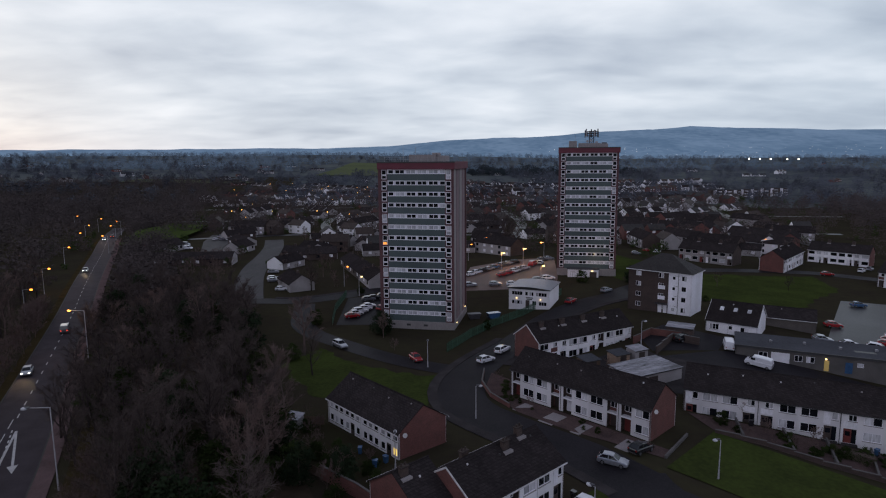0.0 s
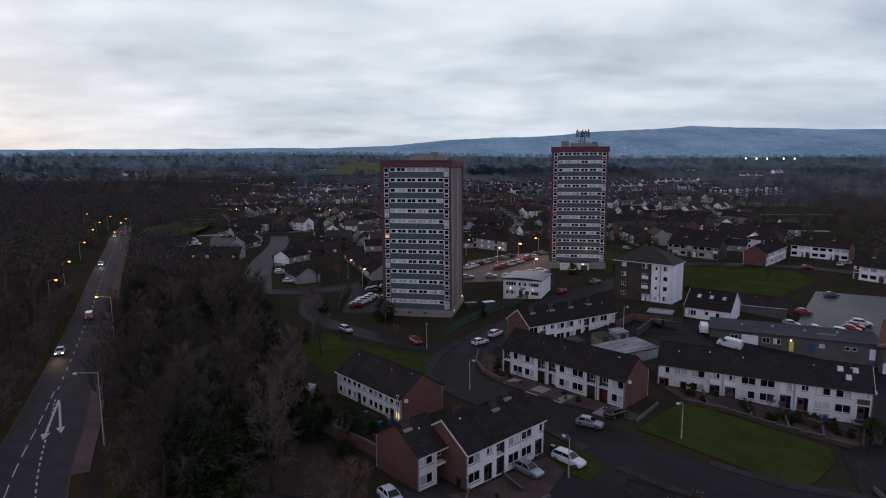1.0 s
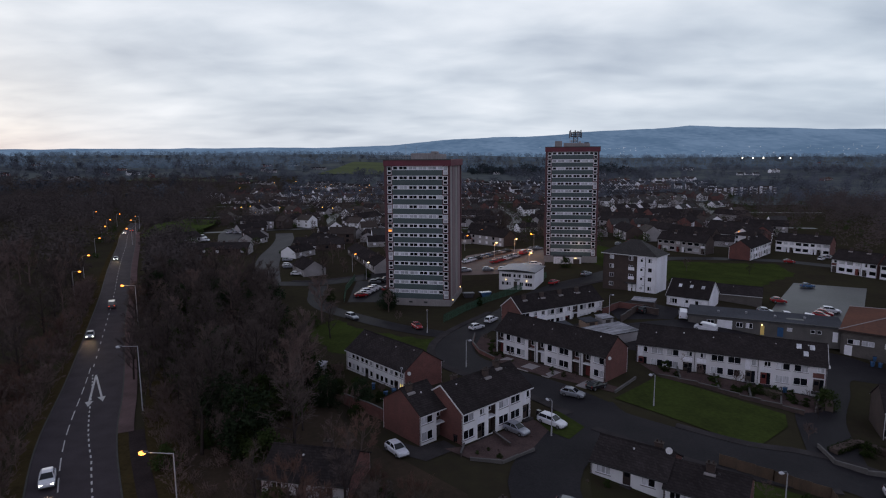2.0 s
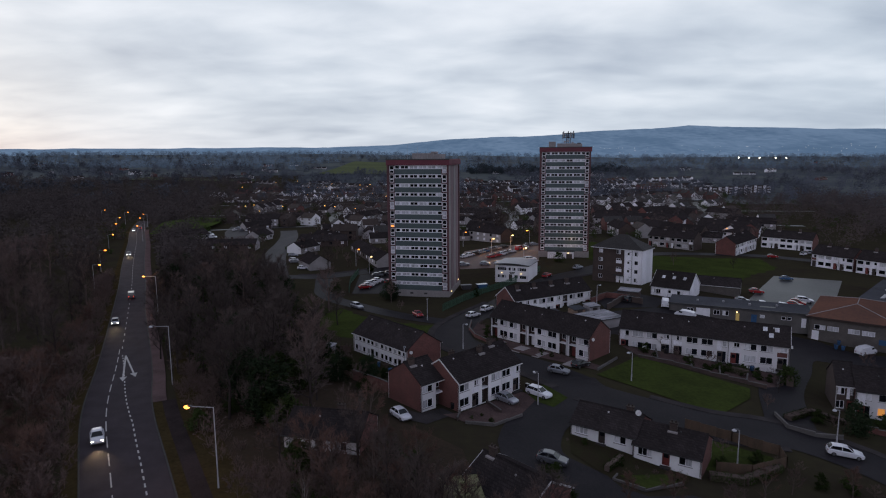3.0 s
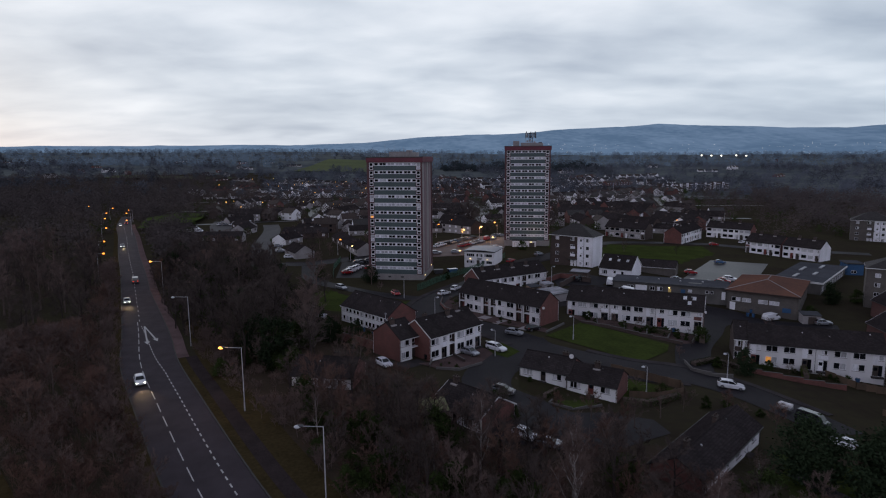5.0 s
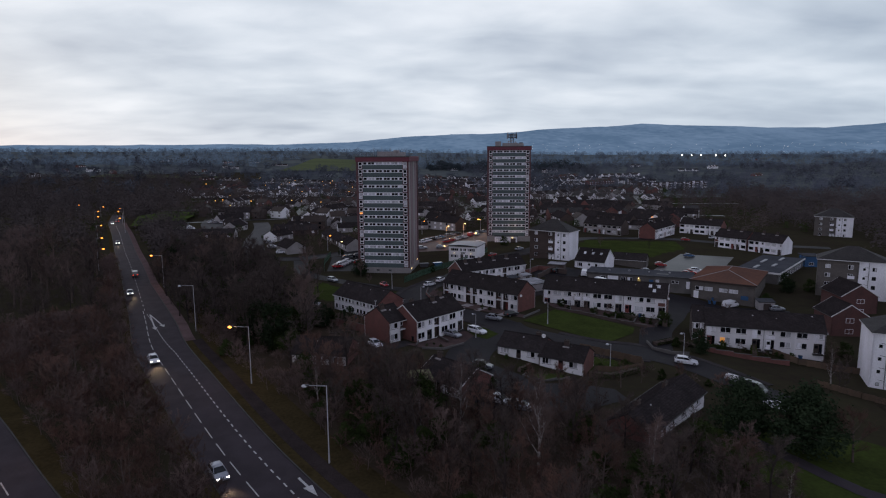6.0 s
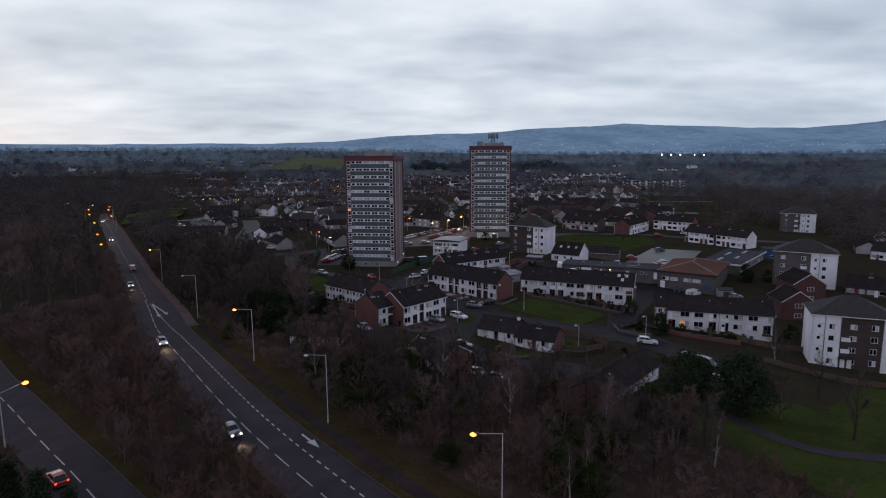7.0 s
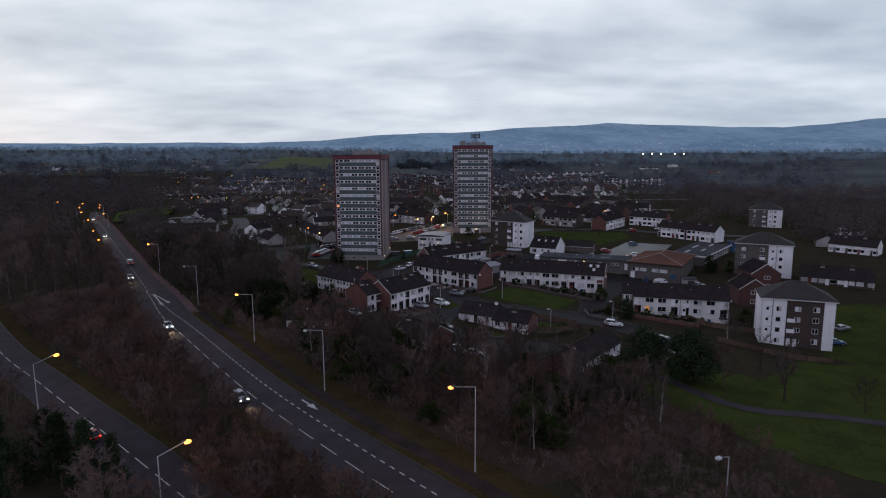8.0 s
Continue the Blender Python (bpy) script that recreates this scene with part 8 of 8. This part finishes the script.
far_crowns("woods", "dark bare wood below the far hills", dark_spots, FAR_DARK, 8, 110, 0.85, 0.62)
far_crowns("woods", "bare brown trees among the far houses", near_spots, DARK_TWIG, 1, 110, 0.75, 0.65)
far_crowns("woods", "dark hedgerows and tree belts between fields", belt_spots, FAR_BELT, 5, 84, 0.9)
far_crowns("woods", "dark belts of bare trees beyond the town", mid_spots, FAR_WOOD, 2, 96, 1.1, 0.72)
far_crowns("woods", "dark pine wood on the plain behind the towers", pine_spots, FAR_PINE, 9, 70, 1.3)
far_crowns("woods", "dark haze-blue tree belts on the horizon", edge_spots, HORIZON_WOOD, 3, 40, 1.2, 0.9)

# ---- the suburb beyond: plain pitched-roof houses ----
def far_house(label, length, depth, eave, ridge, front, gable, roof, seed, plain=False):
    h = thing("house", Matrix(), label, "house", "houses of the far suburb")
    walls = Shape().box(0.1, length - 0.1, 0, depth, -1.5, eave - 0.1)
    part("wall", walls, front, h)
    for x in (0.12, length - 0.12):
        g = gable_wall(depth, eave, ridge, -1.5)
        g.v = [(a + x, b, c) for a, b, c in g.v]
        part("gable", g, gable, h)
    slopes, cap = gable_roof(length, depth, eave, ridge)
    part("roof", slopes[0].add(slopes[1].v, slopes[1].f), roof, h)
    n = 0 if plain else max(2, int(length / 4.2))
    for k in range(n):
        x = (k + 0.5) * length / n - 0.6
        for z in ((0.9, 3.2) if eave > 4 else (0.9,)):
            part("window", Shape().box(x, x + 1.3, -0.05, 0.02, z, z + 1.15), UPVC if (k + seed) % 3 else GLASS, h)
    None if plain else part("chimney", Shape().slab(length * 0.3 - 0.5, length * 0.3 + 0.5, depth / 2 - 0.3, depth / 2 + 0.3, ridge - 1, ridge + 0.9, 0.03), DARK_BRICK, h)
    return h


HOUSE_KINDS = [("pale two-storey house with a dark roof", 9, 8, 4.8, 7.6, PEBBLE, PEBBLE, TILE_GREY, 1), ("brown brick two-storey house with a brown roof", 12, 8, 4.8, 7.6, DARK_BRICK, DARK_BRICK, TILE_BROWN, 2),
          ("grey pebbledashed terrace with a dark roof", 22, 8, 4.8, 7.6, GREY_DASH, DARK_BRICK, TILE, 3), ("white bungalow with a dark roof", 12, 8, 2.6, 4.8, GREY_DASH, PEBBLE, TILE, 4),
          ("brown brick bungalow with a dark roof", 16, 8, 2.6, 4.8, DARK_BRICK, GREY_DASH, TILE, 5), ("white terrace with brick ends and a dark roof", 26, 8, 4.8, 7.6, PEBBLE, BRICK, TILE, 6),
          ("grey rendered bungalow with a dark roof", 14, 8, 2.6, 5.2, GREY_DASH, GREY_DASH, TILE, 7)]
HOUSES = [far_house(*k) for k in HOUSE_KINDS]
placed = set()


def build_at(k, x, y, turn):
    h = HOUSES[k]
    m = pose(x, y, terrain(x, y), 0, 0, turn)
    if k in placed:
        copy_thing(h, m)
    else:
        placed.add(k)
        h.matrix_basis = m


# bungalows left of the first tower
for k, x, y, turn in ((4, -113, 237, 2), (4, -97, 237.6, 2), (6, -86.9, 267, 80), (6, -39.2, 191.1, 119), (4, -57, 247, 15), (4, -38, 236, -70), (4, -32.4, 220.6, -70), (6, -26.8, 205.2, -70), (6, -124, 272.8, 68), (4, -14, 214, -30),
                      (0, -30, 262, 12), (1, -52, 270, 0), (1, -10, 250, -12), (3, 4, 262, 0), (3, 22, 272, 4), (1, 62, 300, 0), (3, -112, 338, 30), (4, -62, 300, 20), (3, -58, 226, 60), (4, 197, 142, 55), (3, 232, 176, 20)):
    build_at(k, x, y, turn)
r = rng(5)
taken = []


def free(x, y, gap):
    return all((x - a) ** 2 + (y - b) ** 2 > gap * gap for a, b in taken) and all((x + 4 - q.x) ** 2 + (y + 3 - q.y) ** 2 > 100 for line in FAR_STREETS for q in line)


def in_suburb(x, y):
    return -84 - (y - 250) * 0.40 < x < 160 + (y - 240) * 0.36 and not (16 < x < 98 and y < 292) and not (-104 < x < -66 and y < 335)


tries = 0
while len(taken) < 84 and tries < 6000:  # the nearer houses, one by one
    tries += 1
    y = r.uniform(248, 380)
    x = r.uniform(-0.5, 0.62) * y + 10
    if in_suburb(x, y) and free(x, y, 16):
        taken.append((x, y))
        k = r.choice((3, 4, 4, 6)) if x < 0 and y < 340 else r.choice((0, 3, 5, 4, 2)) if x > 90 else r.choice((1, 4, 4, 3, 2, 6))
        build_at(k, x, y, 20 * round(noise.noise((x / 120, y / 120, 8)) * 6) + r.choice((0, 90, 0)) - 10)

# beyond them streets of houses, too far to tell apart singly
far_walls = {"pale": Shape(), "brick": Shape(), "grey": Shape()}
far_roofs = {"dark": Shape(), "brown": Shape(), "grey": Shape()}
for street in range(340):
    y = 300 + 620 * r.random() ** 1.25
    x = r.uniform(-0.52, 0.62) * y
    if street > 295:  # farms and hamlets beyond
        y = r.uniform(900, 1700)
        x = r.uniform(-0.8, 0.75) * y
    elif not in_suburb(x, y):
        continue
    turn = 25 * round(noise.noise((x / 150, y / 150, 8)) * 5) + r.choice((0, 0, 90)) - 10
    c, s_ = math.cos(radians(turn)), math.sin(radians(turn))
    tone, tile = r.choice(("pale", "pale", "pale", "brick", "grey")) if x > 90 else r.choice(("pale", "brick", "brick", "grey", "grey")), r.choice(("dark", "dark", "brown", "grey"))
    tall = r.random() < 0.55
    for k in range(r.randint(3, 7) if street <= 295 else r.randint(1, 3)):
        hx, hy = x + c * k * 13.5, y + s_ * k * 13.5
        if (street <= 295 and not in_suburb(hx, hy)) or not free(hx, hy, 10.5):
            continue
        taken.append((hx, hy))
        L, D, E = r.uniform(8, 11), 7.5, (4.8 if tall else 2.6)
        R = E + 2.6
        z = terrain(hx, hy)
        body = Shape().box(0, L, 0, D, -1.5, E)
        for gx0 in (0.0, L):
            body.add([(gx0, 0, E), (gx0, D, E), (gx0, D / 2, R)], [(0, 1, 2)])
        body.turned(turn, hx, hy, z)
        far_walls[tone].add(body.v, body.f)
        roofs, _ = gable_roof(L, D, E, R)
        for q in roofs:
            q.turned(turn, hx, hy, z)
            far_roofs[tile].add(q.v, q.f)
        panes = Shape()
        for wz in ((0.9, 3.2) if tall else (0.9,)):
            for wx in (1.2, L - 2.8):
                panes.box(wx, wx + 1.6, -0.06, 0.02, wz, wz + 1.2)
        panes.turned(turn, hx, hy, z)
        far_walls["pale" if tone != "pale" else "grey"].add(panes.v, panes.f)
for shapes, mats in ((far_walls, {"pale": PEBBLE, "brick": BRICK, "grey": GREY_DASH}), (far_roofs, {"dark": TILE, "brown": TILE_BROWN, "grey": TILE_GREY})):
    for key, shape in shapes.items():
        ob = new("far_houses", shape.mesh("far_houses", mats[key]))
        tagged(ob, "streets of small %s houses in the far suburb" % ("pitched-roof" if shapes is far_roofs else key), "houses", kind="stuff")

# three-storey flats in the far distance
for k, (x, y) in enumerate(((284, 640), (318, 652), (352, 676))):
    f = thing("far_flats", pose(x, y, terrain(x, y), 0, 0, -8), "brick flats with white stairwells in the far distance", "block of flats", "far flats")
    part("wall", Shape().box(0, 30, 0, 10, -1, 9), DARK_BRICK, f)
    part("roof", Shape().slab(-0.4, 30.4, -0.4, 10.4, 9, 9.4), FELT, f)
    for q in range(3):
        part("stairwell", Shape().box(3 + 10 * q, 6 + 10 * q, -0.3, 0, -1, 9), WHITE_PAINT, f)
        for s in range(3):
            part("window", Shape().box(7 + 10 * q, 11 + 10 * q, -0.12, 0.0, 1.0 + 2.8 * s, 2.3 + 2.8 * s), CURTAIN, f)

# lamps of the far streets, too many to tell apart singly
def glints(name, label, spots, stuff, size):
    s = Shape()
    for x, y, h in spots:
        z = terrain(x, y) + h
        s.add([(x - size, y, z), (x, y - size, z), (x + size, y, z), (x, y + size, z), (x, y, z - size), (x, y, z + size)], [(0, 1, 5), (1, 2, 5), (2, 3, 5), (3, 0, 5), (1, 0, 4), (2, 1, 4), (3, 2, 4), (0, 3, 4)])
    ob = new(name, s.mesh(name, stuff))
    return tagged(ob, label, "street lamps", kind="stuff")


streets = []
for _ in range(56):
    y = r.uniform(380, 900)
    streets.append((r.uniform(-0.34, 0.05) * y, y, r.uniform(5, 7)))
glints("far_street_lamps", "orange street lamps glowing in the far suburb", streets, lit("far_sodium", (1.0, 0.46, 0.09), 4.0), 0.42)
glints("far_floodlights", "five bright floodlights on the plain", [(505 + 15 * k + (9 if k > 2 else 0), 1005 - 5 * k, 37.5 - terrain(505 + 15 * k, 1005)) for k in range(5)], lit("far_flood", (1.0, 0.88, 0.72), 7.0), 1.25)
town = []
for _ in range(170):
    a, d = radians(r.uniform(8, 44)), r.uniform(3350, 3800)
    town.append((d * math.sin(a), d * math.cos(a), r.uniform(4, 60)))
glints("far_town_lights", "pale lights of a town below the hills", town, lit("far_town", (0.9, 0.85, 0.8), 0.9), 1.1)
